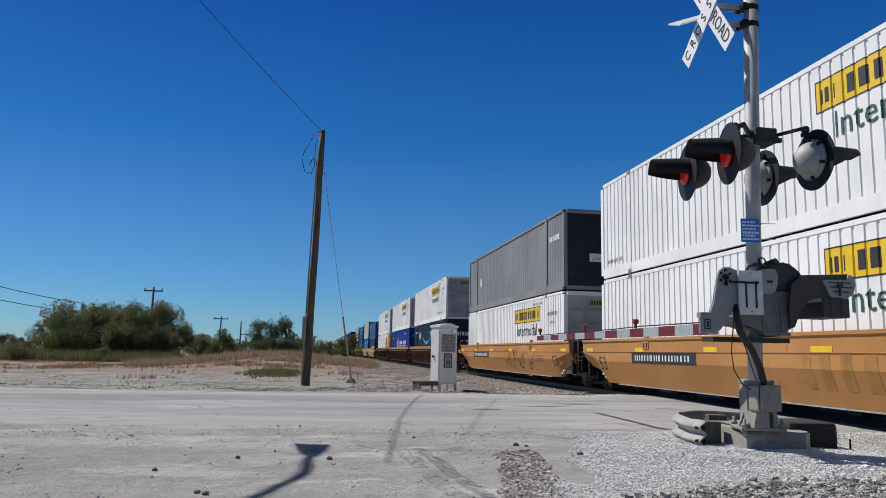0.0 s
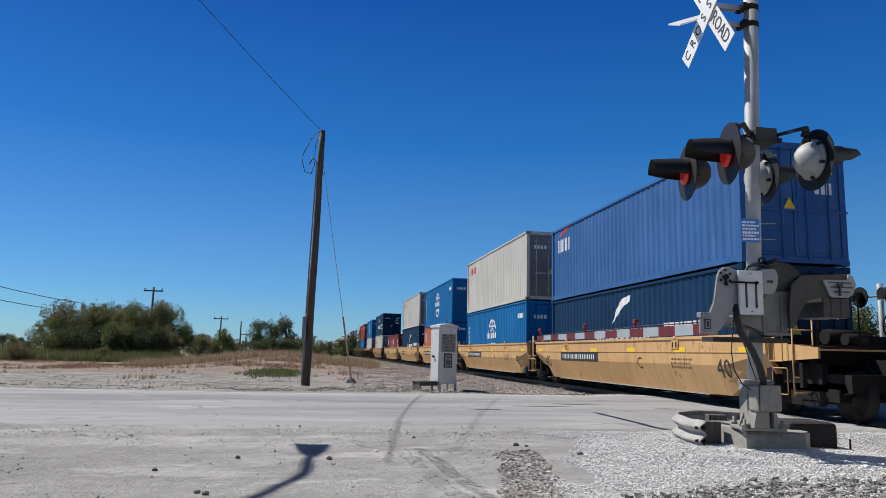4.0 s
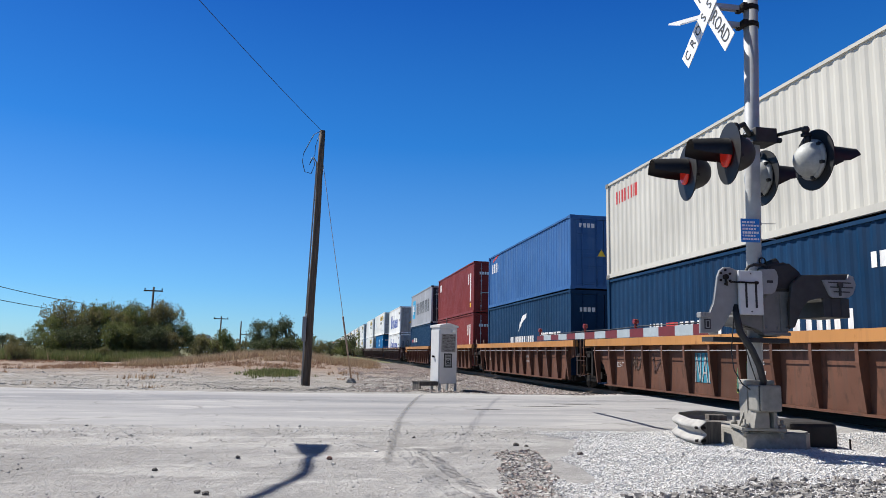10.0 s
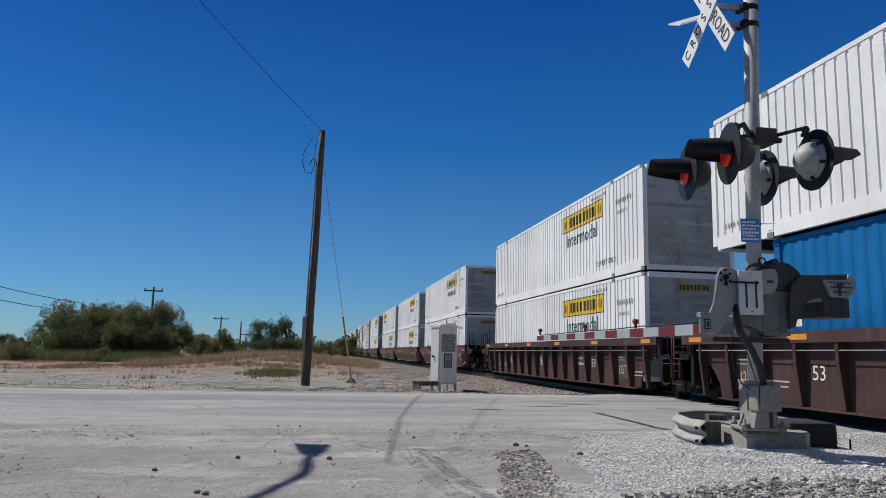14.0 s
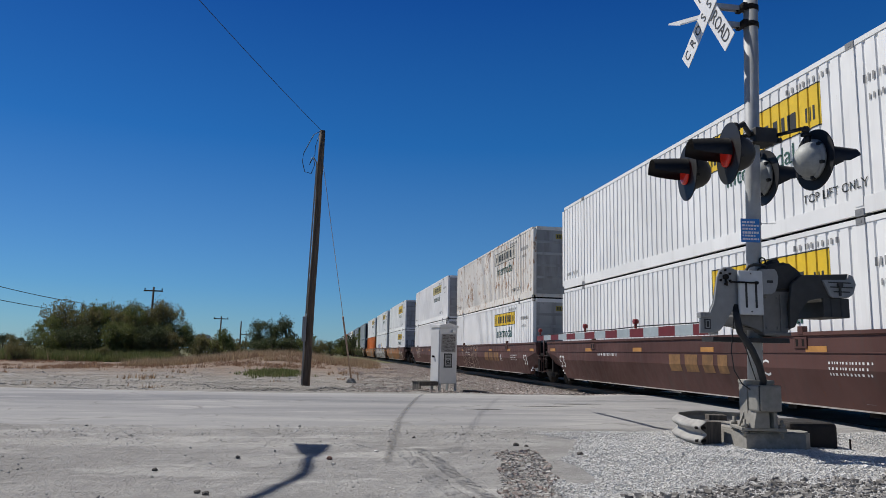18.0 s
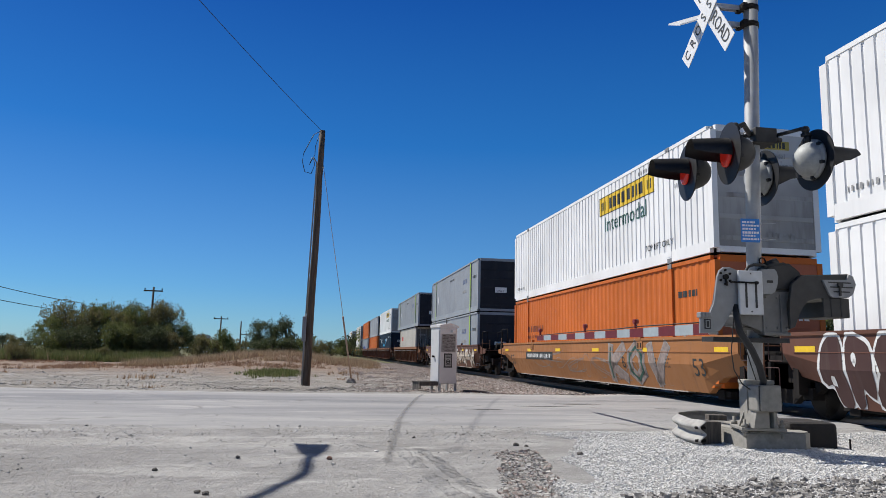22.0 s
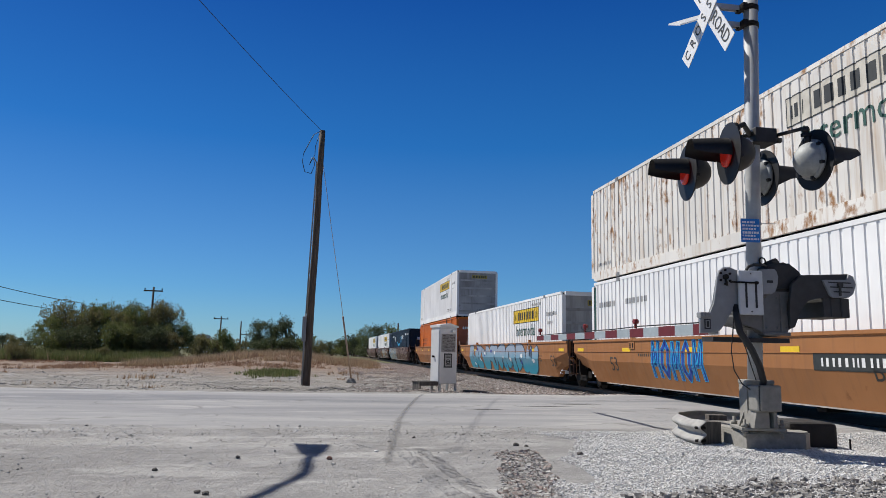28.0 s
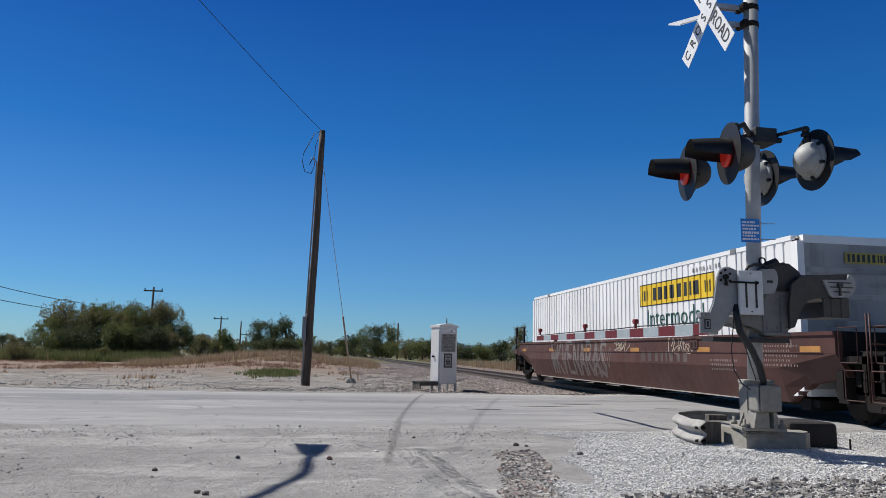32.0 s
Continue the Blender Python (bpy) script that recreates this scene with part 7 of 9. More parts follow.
def crossing_signal():
    t = thing("crossing_signal", pose(MAST.x, MAST.y, 0.10), "grey signal mast with crossed boards, hooded lamps and lowered gate", "crossing signal")
    top, foot = Vector((0.135, -0.02, 5.5)), Vector((-0.018, 0.0, 0.22))
    lean = (top - foot).normalized()

    def at(z):
        return foot + lean * ((z - foot.z) / lean.z)
    bm = bmesh.new()
    tube(bm, [foot, top], 0.080, 24)
    part("mast", bm, ALUMINIUM, t, "round grey metal mast")
    # concrete footing and base
    bm = bmesh.new()
    sweep(bm, [(-0.36, -0.65), (0.30, -0.65), (0.42, -0.52), (0.42, 0.78), (0.34, 0.85), (-0.30, 0.85), (-0.38, 0.78)], "z", -0.25, 0.15)
    bmesh.ops.bevel(bm, geom=[e for e in bm.edges if abs(e.verts[0].co.z - 0.15) < 1e-4 and abs(e.verts[1].co.z - 0.15) < 1e-4], offset=0.018, segments=2, affect="EDGES")
    part("footing", bm, CONCRETE, t, "weathered concrete footing", pose(0.238, 0.53, 0, 0, 0, -6))
    bm = bmesh.new()
    box(bm, -0.23, 0.23, -0.23, 0.23, 0.17, 0.205, 0.008)
    base = part("base_plate", bm, CAST_BEIGE, t, "", pose(0, 0, 0, 0, 0, -16))
    for x in (-0.19, 0.19):
        for y in (-0.19, 0.19):
            bm = bmesh.new()
            tube(bm, [(x, y, 0.10), (x, y, 0.29)], 0.017, 8)
            tube(bm, [(x, y, 0.205), (x, y, 0.24)], 0.034, 6)
            tube(bm, [(x, y, 0.15), (x, y, 0.168)], 0.036, 6)
            part("anchor_bolt", bm, CAST_BEIGE, base, "grey threaded bolt with nuts")
    bm = bmesh.new()
    sweep(bm, [(-0.14, -0.14), (0.14, -0.14), (0.14, 0.14), (-0.14, 0.14)], "z", 0.205, 0.69)
    for s in (-1, 1):
        sweep(bm, [(s * 0.14, 0.205), (s * 0.20, 0.205), (s * 0.14, 0.36)], "y", -0.02, 0.02)
    box(bm, -0.15, 0.15, -0.15, 0.15, 0.655, 0.70, 0.012)
    part("base_casting", bm, CAST_BEIGE, t, "", pose(0, 0, 0, 0, 0, -16))
    bm = bmesh.new()
    box(bm, -0.187, 0.066, -0.315, -0.13, 0.375, 0.65, 0.022)
    jb = part("junction_box", bm, CAST_BEIGE, t, "beige cast junction box")
    bm = bmesh.new()
    box(bm, -0.180, 0.060, -0.365, -0.327, 0.382, 0.655, 0.022)
    part("box_lid", bm, CAST_BEIGE, jb)
    bm = bmesh.new()
    box(bm, -0.176, 0.056, -0.328, -0.314, 0.385, 0.648)
    part("lid_gasket", bm, BLACK, jb, "dark rubber gasket")
    bm = bmesh.new()
    sweep(bm, [(-0.20, 0.206), (-0.02, 0.206), (-0.02, 0.38), (-0.165, 0.38), (-0.19, 0.27)], "y", -0.25, -0.05)
    box(bm, 0.02, 0.06, -0.27, -0.10, 0.206, 0.38, 0.006)
    part("box_leg", bm, CAST_BEIGE, jb)
    bm = bmesh.new()
    tube(bm, [(-0.36, -0.24, 1.48), (-0.385, -0.30, 1.37), (-0.364, -0.32, 1.20), (-0.241, -0.32, 1.026), (-0.151, -0.31, 0.851), (-0.095, -0.28, 0.70), (-0.085, -0.25, 0.62)], 0.036, 10)
    part("conduit", bm, CABLE, t, "black flexible conduit")
    bm = bmesh.new()
    tube(bm, [(-0.36, -0.22, 1.52), (-0.40, -0.25, 1.25), (-0.43, -0.25, 1.0), (-0.40, -0.24, 0.80), (-0.30, -0.22, 0.66), (-0.20, -0.20, 0.60)], 0.006, 6)
    tube(bm, [(-0.34, -0.24, 1.45), (-0.34, -0.27, 1.2), (-0.27, -0.28, 1.0), (-0.22, -0.27, 0.85), (-0.15, -0.24, 0.70)], 0.006, 6)
    part("lead_wire", bm, CABLE, t, "thin slack black wires")
    bm = bmesh.new()
    box(bm, -0.110, 0.110, -0.10, -0.092, 2.205, 2.47, 0.003)
    sign = part("notice_plate", bm, SIGN_BLUE, t, "blue enamel notice plate", pose(-0.045, 0, 0, 0, 0, -4))
    bm = bmesh.new()
    for i, z in enumerate((2.43, 2.392, 2.354, 2.316, 2.278, 2.240)):
        ws = [0.016 + 0.016 * ((i * 3 + j * 5) % 4) / 3 for j in range(5 + i % 2)]
        x = -0.095
        for w in ws:
            box(bm, x, min(x + w, 0.095), -0.104, -0.101, z - (0.017 if i == 3 else 0.010), z + 0.010)
            x += w + 0.009
    part("lettering", bm, SIGN_WHITE, sign, "plain white bars")
    for z in (2.25, 2.43):
        bm = bmesh.new()
        tube(bm, [at(z - 0.012), at(z + 0.012)], 0.0835, 20)
        tube(bm, [at(z) + Vector((0.07, -0.04, 0)), at(z) + Vector((0.24, -0.05, 0.006))], 0.004, 5)
        part("strap", bm, GALV, sign, "thin steel strap with a loose end", pose(0.045, 0, 0, 0, 0, 4))

    # lamps: two pairs, one for each way of the road
    def lamp(way, p):
        bm = bmesh.new()
        sweep(bm, [(0.334 * math.cos(i * math.tau / 40), 0.334 * math.sin(i * math.tau / 40)) for i in range(40)], "x", min(0, way * 0.012), max(0, way * 0.012))
        bg = part("backing_disc", bm, SIGNAL_BLACK, t, "round black dished backing disc", Matrix.Translation(p) @ pose(0, 0, 0, 0, 0, -10 if way < 0 else -2))
        bm = bmesh.new()
        tube(bm, [(way * 0.03, 0, 0), (way * 0.05, 0, 0), (way * 0.06, 0, 0)], [0.152, 0.146, 0.10], 20)
        part("lens", bm, LENS_RED, bg, "red glass lens")
        bm = bmesh.new()
        rings = []
        for d, r, cut in ((0.03, 0.168, 0.0), (0.18, 0.165, 0.10), (0.32, 0.158, 0.25), (0.43 if way < 0 else 0.46, 0.150, 0.45 if way < 0 else 0.85)):
            a0 = -0.35 + cut * 0.8
            rings.append([(way * d, r * math.cos(a0 + (math.pi - 2 * a0) * i / 20), r * math.sin(a0 + (math.pi - 2 * a0) * i / 20)) for i in range(21)])
        for thick in (0.0, 0.008):
            vs = [[bm.verts.new((x, y * (1 - thick * 6), z * (1 - thick * 6))) for x, y, z in r] for r in rings]
            for q, w in zip(vs, vs[1:]):
                for i in range(20):
                    f = bm.faces.new((q[i], q[i + 1], w[i + 1], w[i]))
                    f.smooth = True
        part("visor", bm, SIGNAL_BLACK, bg, "long black hood", None, False)
        bm = bmesh.new()
        deep = 1.25 if way < 0 else 1.0
        tube(bm, [(0, 0, 0)] + [(-way * deep * 0.21 * math.sin(a), 0, 0) for a in (0.25, 0.5, 0.75, 1.0, 1.2, 1.4, 1.52)], [0.205] + [0.205 * math.cos(a) ** (0.8 if way < 0 else 1.0) for a in (0.25, 0.5, 0.75, 1.0, 1.2, 1.4, 1.52)], 22)
        tube(bm, [(-way * 0.005, 0, 0), (-way * 0.035, 0, 0), (-way * 0.05, 0, 0)], [0.225, 0.225, 0.20], 22)
        # left pair: shade behind the discs is put into a darker grey
        hs = part("housing", bm, HOUSING if way > 0 else MECH_DARK, bg, "dull grey lamp housing")
        bm = bmesh.new()
        for a in (20, 75, 140, 200, 260, 320):
            y, z = 0.212 * math.cos(radians(a)), 0.212 * math.sin(radians(a))
            box(bm, -way * 0.045 - 0.022, -way * 0.045 + 0.022, y - 0.018, y + 0.018, z - 0.018, z + 0.018, 0.004)
        part("latch", bm, SIGNAL_BLACK, hs, "small dark latches round the rim")
        bm = bmesh.new()
        tube(bm, [(-way * 0.05, 0, 0.17), (-way * 0.07, 0, 0.30)], [0.04, 0.03], 8)
        box(bm, -way * 0.07 - 0.05, -way * 0.07 + 0.05, -0.035, 0.035, 0.26, 0.30, 0.008)
        part("knuckle", bm, SIGNAL_BLACK, hs, "dark cast knuckle")
        return bg
    spots = [(-1, Vector((-0.513, 0.392, 3.090))), (-1, Vector((-0.457, -0.395, 3.108))), (1, Vector((0.505, -0.458, 3.085))), (1, Vector((0.441, 0.371, 3.078)))]
    for way, p in spots:
        lamp(way, p)
    bm = bmesh.new()
    box(bm, 0.00, 0.265, -0.20, 0.06, 3.335, 3.51, 0.012)
    br = part("lamp_bracket", bm, MECH_BLACK, t, "dark cast bracket with cross arms")
    for way, p in spots:
        bm = bmesh.new()
        if way < 0:
            tube(bm, [(0.03, -0.05, 3.45), (p.x + 0.18, p.y, 3.45), (p.x + 0.07, p.y, 3.40)], 0.028, 8)
        else:
            tube(bm, [(0.25, -0.08, 3.44), (p.x - 0.09, p.y, 3.44 if p.y < 0 else 3.40), (p.x - 0.07, p.y, 3.37)], 0.022, 8)
            tube(bm, [(0.25, -0.08, 3.41), (0.40, -0.06, 3.415)], [0.05, 0.03], 8)
        bmesh.ops.create_icosphere(bm, subdivisions=2, radius=0.045, matrix=Matrix.Translation((p.x - way * 0.08, p.y, 3.42)))
        part("cross_arm", bm, MECH_BLACK, br)
    bm = bmesh.new()
    for dz in (-0.06, 0.06):
        tube(bm, [at(3.42 + dz - 0.015), at(3.42 + dz + 0.015)], 0.088, 18)
        tube(bm, [(-0.08, -0.13, 3.42 + dz), (0.06, -0.13, 3.42 + dz)], 0.014, 6)
        box(bm, -0.09, -0.05, -0.16, -0.10, 3.40 + dz, 3.44 + dz)
    part("u_bolt", bm, GALV, br, "galvanised clamp bolts")

    # crossed boards
    def board(tilt, text, off):
        bm = bmesh.new()
        box(bm, -0.004, 0.004, -0.71, 0.71, -0.118, 0.118)
        b = part("crossed_board", bm, SIGN_WHITE, t, "white board with black lettering")
        b.matrix_basis = pose(-0.40 - off, 0.002, 4.971, tilt, 0, 0)
        for word_, u, size in text:
            pts, fs = letters(word_, size)
            bm = bmesh.new()
            vs = [bm.verts.new((-0.0085, -(a * 0.86 + u), v)) for a, v in pts]
            for f in fs:
                try:
                    bm.faces.new([vs[i] for i in f])
                except ValueError:
                    pass
            part("lettering", bm, DECAL_BLACK, b, "black lettering")
    board(55.9, (("RAIL", -0.42, 0.215), ("ROAD", 0.40, 0.215)), 0.0)
    board(-39.5, tuple((c, -0.61 + 0.166 * i, 0.185) for i, c in enumerate("CROSSING")), 0.016)
    bm = bmesh.new()                                   # a board of the other pair, almost edge-on from the road's south side
    a, b = Vector((-0.69, 0.29, 4.88)), Vector((-0.10, 0.43, 5.15))
    d = (b - a).normalized()
    side, up = Vector((-d.y, d.x, 0)).normalized(), Vector((0, 0, 1))
    vs = [bm.verts.new(p + side * s * 0.10 + up * (k * 0.010 + s * 0.045)) for p in (a, b) for s in (-1, 1) for k in (-1, 1)]
    for q in ((0, 1, 3, 2), (4, 6, 7, 5), (0, 4, 5, 1), (2, 3, 7, 6), (0, 2, 6, 4), (1, 5, 7, 3)):
        bm.faces.new([vs[i] for i in q])
    part("crossed_board", bm, SIGN_WHITE, t, "white board turned almost edge-on")
    bm = bmesh.new()
    for zz in (4.80, 5.01):
        c = at(zz)
        box(bm, -0.39, c.x, -0.030, -0.024, zz - 0.030, zz + 0.030)
        box(bm, -0.39, c.x, 0.024, 0.030, zz - 0.030, zz + 0.030)
    br = part("board_bracket", bm, GALV, t, "galvanised steel straps behind the boards")
    bm = bmesh.new()
    for zz in (4.80, 5.01):
        c = at(zz)
        tube(bm, [at(zz - 0.03), at(zz + 0.03)], 0.088, 20)
        for y in (-0.07, 0.05):
            tube(bm, [(c.x - 0.16, y - 0.02, zz - 0.015), (c.x - 0.02, y - 0.03, zz + 0.02)], 0.020, 6)
        box(bm, c.x - 0.15, c.x - 0.09, -0.11, 0.07, zz - 0.035, zz + 0.035, 0.008)
    part("band_clamp", bm, GRIME, br, "dark bolted band clamps")

    # gate mechanism: case, side arms, counterweights
    bm = bmesh.new()
    sweep(bm, [(-0.347, 1.39), (-0.29, 1.28), (-0.06, 1.255), (-0.02, 1.185), (0.17, 1.160), (0.315, 1.23), (0.365, 1.40), (0.44, 1.56), (0.50, 1.70), (0.40, 1.80), (0.02, 1.84), (-0.30, 1.83)], "y", -0.20, 0.16)
    bmesh.ops.bevel(bm, geom=bm.edges[:], offset=0.022, segments=2, affect="EDGES")
    case = part("mechanism_case", bm, MECH_GREY, t, "heavy cast grey mechanism case")
    bm = bmesh.new()
    sweep(bm, [(0.02, 1.70), (0.10, 1.655), (0.46, 1.66), (0.520, 1.735), (0.47, 1.86), (0.365, 1.945), (0.29, 1.985), (0.05, 1.945), (0.0, 1.88)], "y", -0.235, 0.185)
    bmesh.ops.bevel(bm, geom=bm.edges[:], offset=0.03, segments=3, affect="EDGES")
    part("motor_cover", bm, MECH_BLACK, case, "black motor cover")
    bm = bmesh.new()
    tube(bm, [(0.16, -0.05, 1.95), (0.28, -0.05, 2.0)], 0.05, 12)
    tube(bm, [(0.12, -0.12, 1.955), (0.25, -0.12, 1.985)], 0.028, 10)
    part("cover_boss", bm, MECH_BLACK, case)
    bm = bmesh.new()
    box(bm, -0.02, 0.30, -0.222, -0.20, 1.178, 1.215, 0.008)
    box(bm, -0.02, 0.0, -0.215, -0.20, 1.21, 1.62, 0.004)
    box(bm, 0.19, 0.205, -0.215, -0.20, 1.21, 1.62, 0.004)
    for x in (0.03, 0.16, 0.27):
        for z in (1.26, 1.59):
            tube(bm, [(x, -0.20, z), (x, -0.216, z)], 0.014, 6)
    part("case_door", bm, MECH_GREY, case, "bolted door of the case")
    bm = bmesh.new()
    tube(bm, [(-0.20, -0.18, 1.82), (-0.193, -0.20, 1.867), (-0.164, -0.20, 1.915), (-0.10, -0.20, 1.938), (0.0, -0.20, 1.94), (0.08, -0.18, 1.925)], 0.017, 8)
    part("wiring", bm, CABLE, case, "thin black wiring")
    bm = bmesh.new()
    for i in range(16):
        a, b = i * math.tau / 16, (i + 1) * math.tau / 16
        tube(bm, [(0.075 + 0.036 * math.cos(a), -0.10, 2.0 + 0.036 * math.sin(a)), (0.075 + 0.036 * math.cos(b), -0.10, 2.0 + 0.036 * math.sin(b))], 0.008, 5, False)
    part("lifting_eye", bm, GRIME, case)
    y0 = -0.26
    bm = bmesh.new()
    sweep(bm, [(-0.564, 1.785), (-0.535, 1.855), (-0.488, 1.891), (-0.415, 1.894), (-0.360, 1.862), (-0.27, 1.855), (-0.27, 1.50), (-0.345, 1.49), (-0.40, 1.43), (-0.45, 1.367), (-0.50, 1.28), (-0.553, 1.215), (-0.638, 1.183), (-0.78, 1.179), (-0.774, 1.34), (-0.70, 1.345), (-0.655, 1.40), (-0.608, 1.50)], "y", y0, y0 + 0.04)
    bmesh.ops.bevel(bm, geom=[e for e in bm.edges if abs(e.verts[0].co.y - e.verts[1].co.y) < 1e-5], offset=0.008, segments=1, affect="EDGES")
    sup = part("arm_support", bm, ARM_GREY, t, "curved cast support arm")
    for inset, mat, name in ((0.0, BLACK, "maker_plate"), (0.012, ARM_GREY, "plate_face"), (0.022, BLACK, "plate_mark")):
        bm = bmesh.new()
        box(bm, -0.735 + inset, -0.665 - inset, y0 - 0.006 - inset * 0.3, y0 - 0.001 - inset * 0.3, 1.225 + inset, 1.330 - inset)
        part(name, bm, mat, sup, "small dark plate" if inset == 0 else "")
    bm = bmesh.new()
    box(bm, -0.79, -0.66, y0 - 0.03, y0 + 0.06, 1.345, 1.40, 0.008)
    for x in (-0.76, -0.725, -0.69):
        box(bm, x - 0.010, x + 0.010, y0 - 0.034, y0 - 0.029, 1.352, 1.392)
    part("foot_clamp", bm, ARM_GREY, sup)
    bm = bmesh.new()
    for i in range(6):
        a = i * math.tau / 6 + 0.5
        p = (-0.478 + 0.062 * math.cos(a), y0, 1.785 + 0.075 * math.sin(a))
        tube(bm, [p, (p[0], y0 - 0.014, p[2])], 0.014, 6)
    tube(bm, [(-0.478, y0 - 0.03, 1.785), (-0.478, y0 + 0.03, 1.785)], 0.030, 8)
    tube(bm, [(-0.478, y0 - 0.02, 1.76), (-0.47, y0 - 0.02, 1.69)], 0.012, 6)
    part("hub_bolts", bm, GRIME, sup, "dark hub with a ring of bolts")
    bm = bmesh.new()
    box(bm, -0.352, -0.072, y0 - 0.055, y0 - 0.02, 1.385, 1.858, 0.010)
    sp = part("side_plate", bm, ARM_PALE, t, "pale grey slotted plate")
    for x, z1 in ((-0.272, 1.725), (-0.157, 1.735)):
        bm = bmesh.new()
        box(bm, x - 0.012, x + 0.012, y0 - 0.059, y0 - 0.056, 1.46, z1)
        part("slot", bm, BLACK, sp, "dark slot")
    bm = bmesh.new()
    box(bm, -0.46, -0.145, y0 - 0.075, y0 - 0.060, 1.718, 1.736)
    tube(bm, [(-0.157, y0 - 0.055, 1.727), (-0.157, y0 - 0.085, 1.727)], 0.020, 6)
    part("link_bar", bm, GRIME, sp, "dark link bar")
    bm = bmesh.new()
    for z in (1.42, 1.825):
        tube(bm, [(-0.215, y0 - 0.054, z), (-0.215, y0 - 0.060, z)], 0.008, 6)
    part("rivet", bm, GRIME, sp)
    bm = bmesh.new()
    sweep(bm, [(-0.068, 1.615), (0.04, 1.615), (0.085, 1.645), (0.115, 1.71), (0.128, 1.80), (0.115, 1.86), (0.085, 1.890), (-0.068, 1.880)], "y", y0 - 0.03, y0 + 0.02)
    hb = part("hub_bracket", bm, ARM_GREY, t)
    bm = bmesh.new()
    box(bm, -0.01, 0.06, y0 - 0.036, y0 - 0.031, 1.735, 1.765, 0.002)
    part("slot", bm, BLACK, hb, "dark slot")
    for ya, name in ((-0.30, "near"), (0.20, "far")):
        bm = bmesh.new()
        sweep(bm, [(0.28, 1.74), (0.40, 1.835), (0.965, 1.868), (1.019, 1.841), (1.047, 1.749), (1.005, 1.642), (0.947, 1.603), (0.70, 1.596), (0.56, 1.590), (0.465, 1.565), (0.40, 1.50), (0.35, 1.40), (0.30, 1.27), (0.24, 1.25), (0.24, 1.50)], "y", ya, ya + 0.045)
        bmesh.ops.bevel(bm, geom=[e for e in bm.edges if abs(e.verts[0].co.y - e.verts[1].co.y) < 1e-5], offset=0.008, segments=1, affect="EDGES")
        part("counterweight_arm", bm, MECH_DARK, t)
    bm = bmesh.new()
    box(bm, 0.655, 0.975, -0.29, 0.16, 1.385, 1.60, 0.010)
    cw = part("counterweight", bm, MECH_DARK, t, "grey iron counterweight")
    for x in (0.745, 0.865):
        bm = bmesh.new()
        box(bm, x, x + 0.012, -0.294, -0.28, 1.39, 1.595)
        part("weight_joint", bm, BLACK, cw, "dark joint between the weights")
    # the arm's sunlit end as a paler plate; its slant is the shadow's edge
    bm = bmesh.new()
    sweep(bm, [(0.64, 1.79), (0.72, 1.62), (0.76, 1.600), (0.945, 1.608), (1.0, 1.648), (1.04, 1.75), (1.01, 1.838), (0.96, 1.860), (0.93, 1.80)], "y", -0.325, -0.301)
    cp = part("clamp_plate", bm, ARM_GREY, t, "grey slotted clamp end cut to its sunlit part")
    for za, xa, xb in ((1.765, 0.70, 0.98), (1.715, 0.72, 1.0), (1.665, 0.76, 0.96)):
        bm = bmesh.new()
        box(bm, xa, xb, -0.329, -0.326, za - 0.007, za + 0.007)
        part("slot", bm, MECH_DARK, cp, "dark slot")
    bm = bmesh.new()
    tube(bm, [(0.83, -0.32, 1.74), (0.83, -0.36, 1.74)], 0.030, 6)
    box(bm, 0.822, 0.838, -0.35, -0.33, 1.62, 1.76)
    part("clamp_bolt", bm, MECH_DARK, cp)
    bm = bmesh.new()
    box(bm, -0.60, 0.30, -0.19, 0.04, 1.10, 1.15)
    part("tie_bar", bm, MECH_BLACK, t)

    # gate arm, lowered across the road
    y0, y1, zc = -0.20, 6.1, 1.235
    bm = bmesh.new()
    box(bm, -0.66, -0.56, -0.24, -0.19, 1.17, 1.31, 0.012)
    part("arm_socket", bm, ARM_GREY, t)
    n = 15
    for i in range(n):
        a, b = y0 + (y1 - y0) * i / n, y0 + (y1 - y0) * (i + 1) / n
        ha, hb = 0.062 - 0.020 * i / n, 0.062 - 0.020 * (i + 1) / n
        bm = bmesh.new()
        vs = [bm.verts.new((x, y, z_)) for y, h in ((a, ha), (b, hb)) for x, z_ in ((-0.60, zc - h), (-0.555, zc - h), (-0.555, zc + h), (-0.60, zc + h))]
        for q in ((0, 1, 5, 4), (1, 2, 6, 5), (2, 3, 7, 6), (3, 0, 4, 7), (3, 2, 1, 0), (4, 5, 6, 7)):
            bm.faces.new([vs[j] for j in q])
        part("gate_stripe", bm, GATE_RED if i % 2 == 0 else GATE_WHITE, t, "red stripe of the gate arm" if i % 2 == 0 else "white stripe of the gate arm")
    bm = bmesh.new()
    tube(bm, [(-0.58, 0.1, zc + 0.075), (-0.58, 1.6, zc + 0.085), (-0.58, 2.6, zc + 0.068), (-0.58, 3.5, zc + 0.075), (-0.58, 5.9, zc + 0.055)], 0.008, 5)
    part("lamp_cable", bm, CABLE, t)
    for y in (1.75, 3.6, 5.95):
        bm = bmesh.new()
        tube(bm, [(-0.58, y, zc + 0.06), (-0.58, y, zc + 0.15)], 0.02, 8)
        tube(bm, [(-0.61, y, zc + 0.15), (-0.55, y, zc + 0.15)], 0.034, 12)
        part("gate_lamp", bm, LAMP_RED, t, "small red gate lamp")
    return t


GATE_RED = plain("gate_red", (0.14, 0.011, 0.012), 0.5, 0, 0.15, 12)
GATE_WHITE = plain("gate_white", (0.34, 0.385, 0.40), 0.5, 0, 0.10, 12)
crossing_signal()


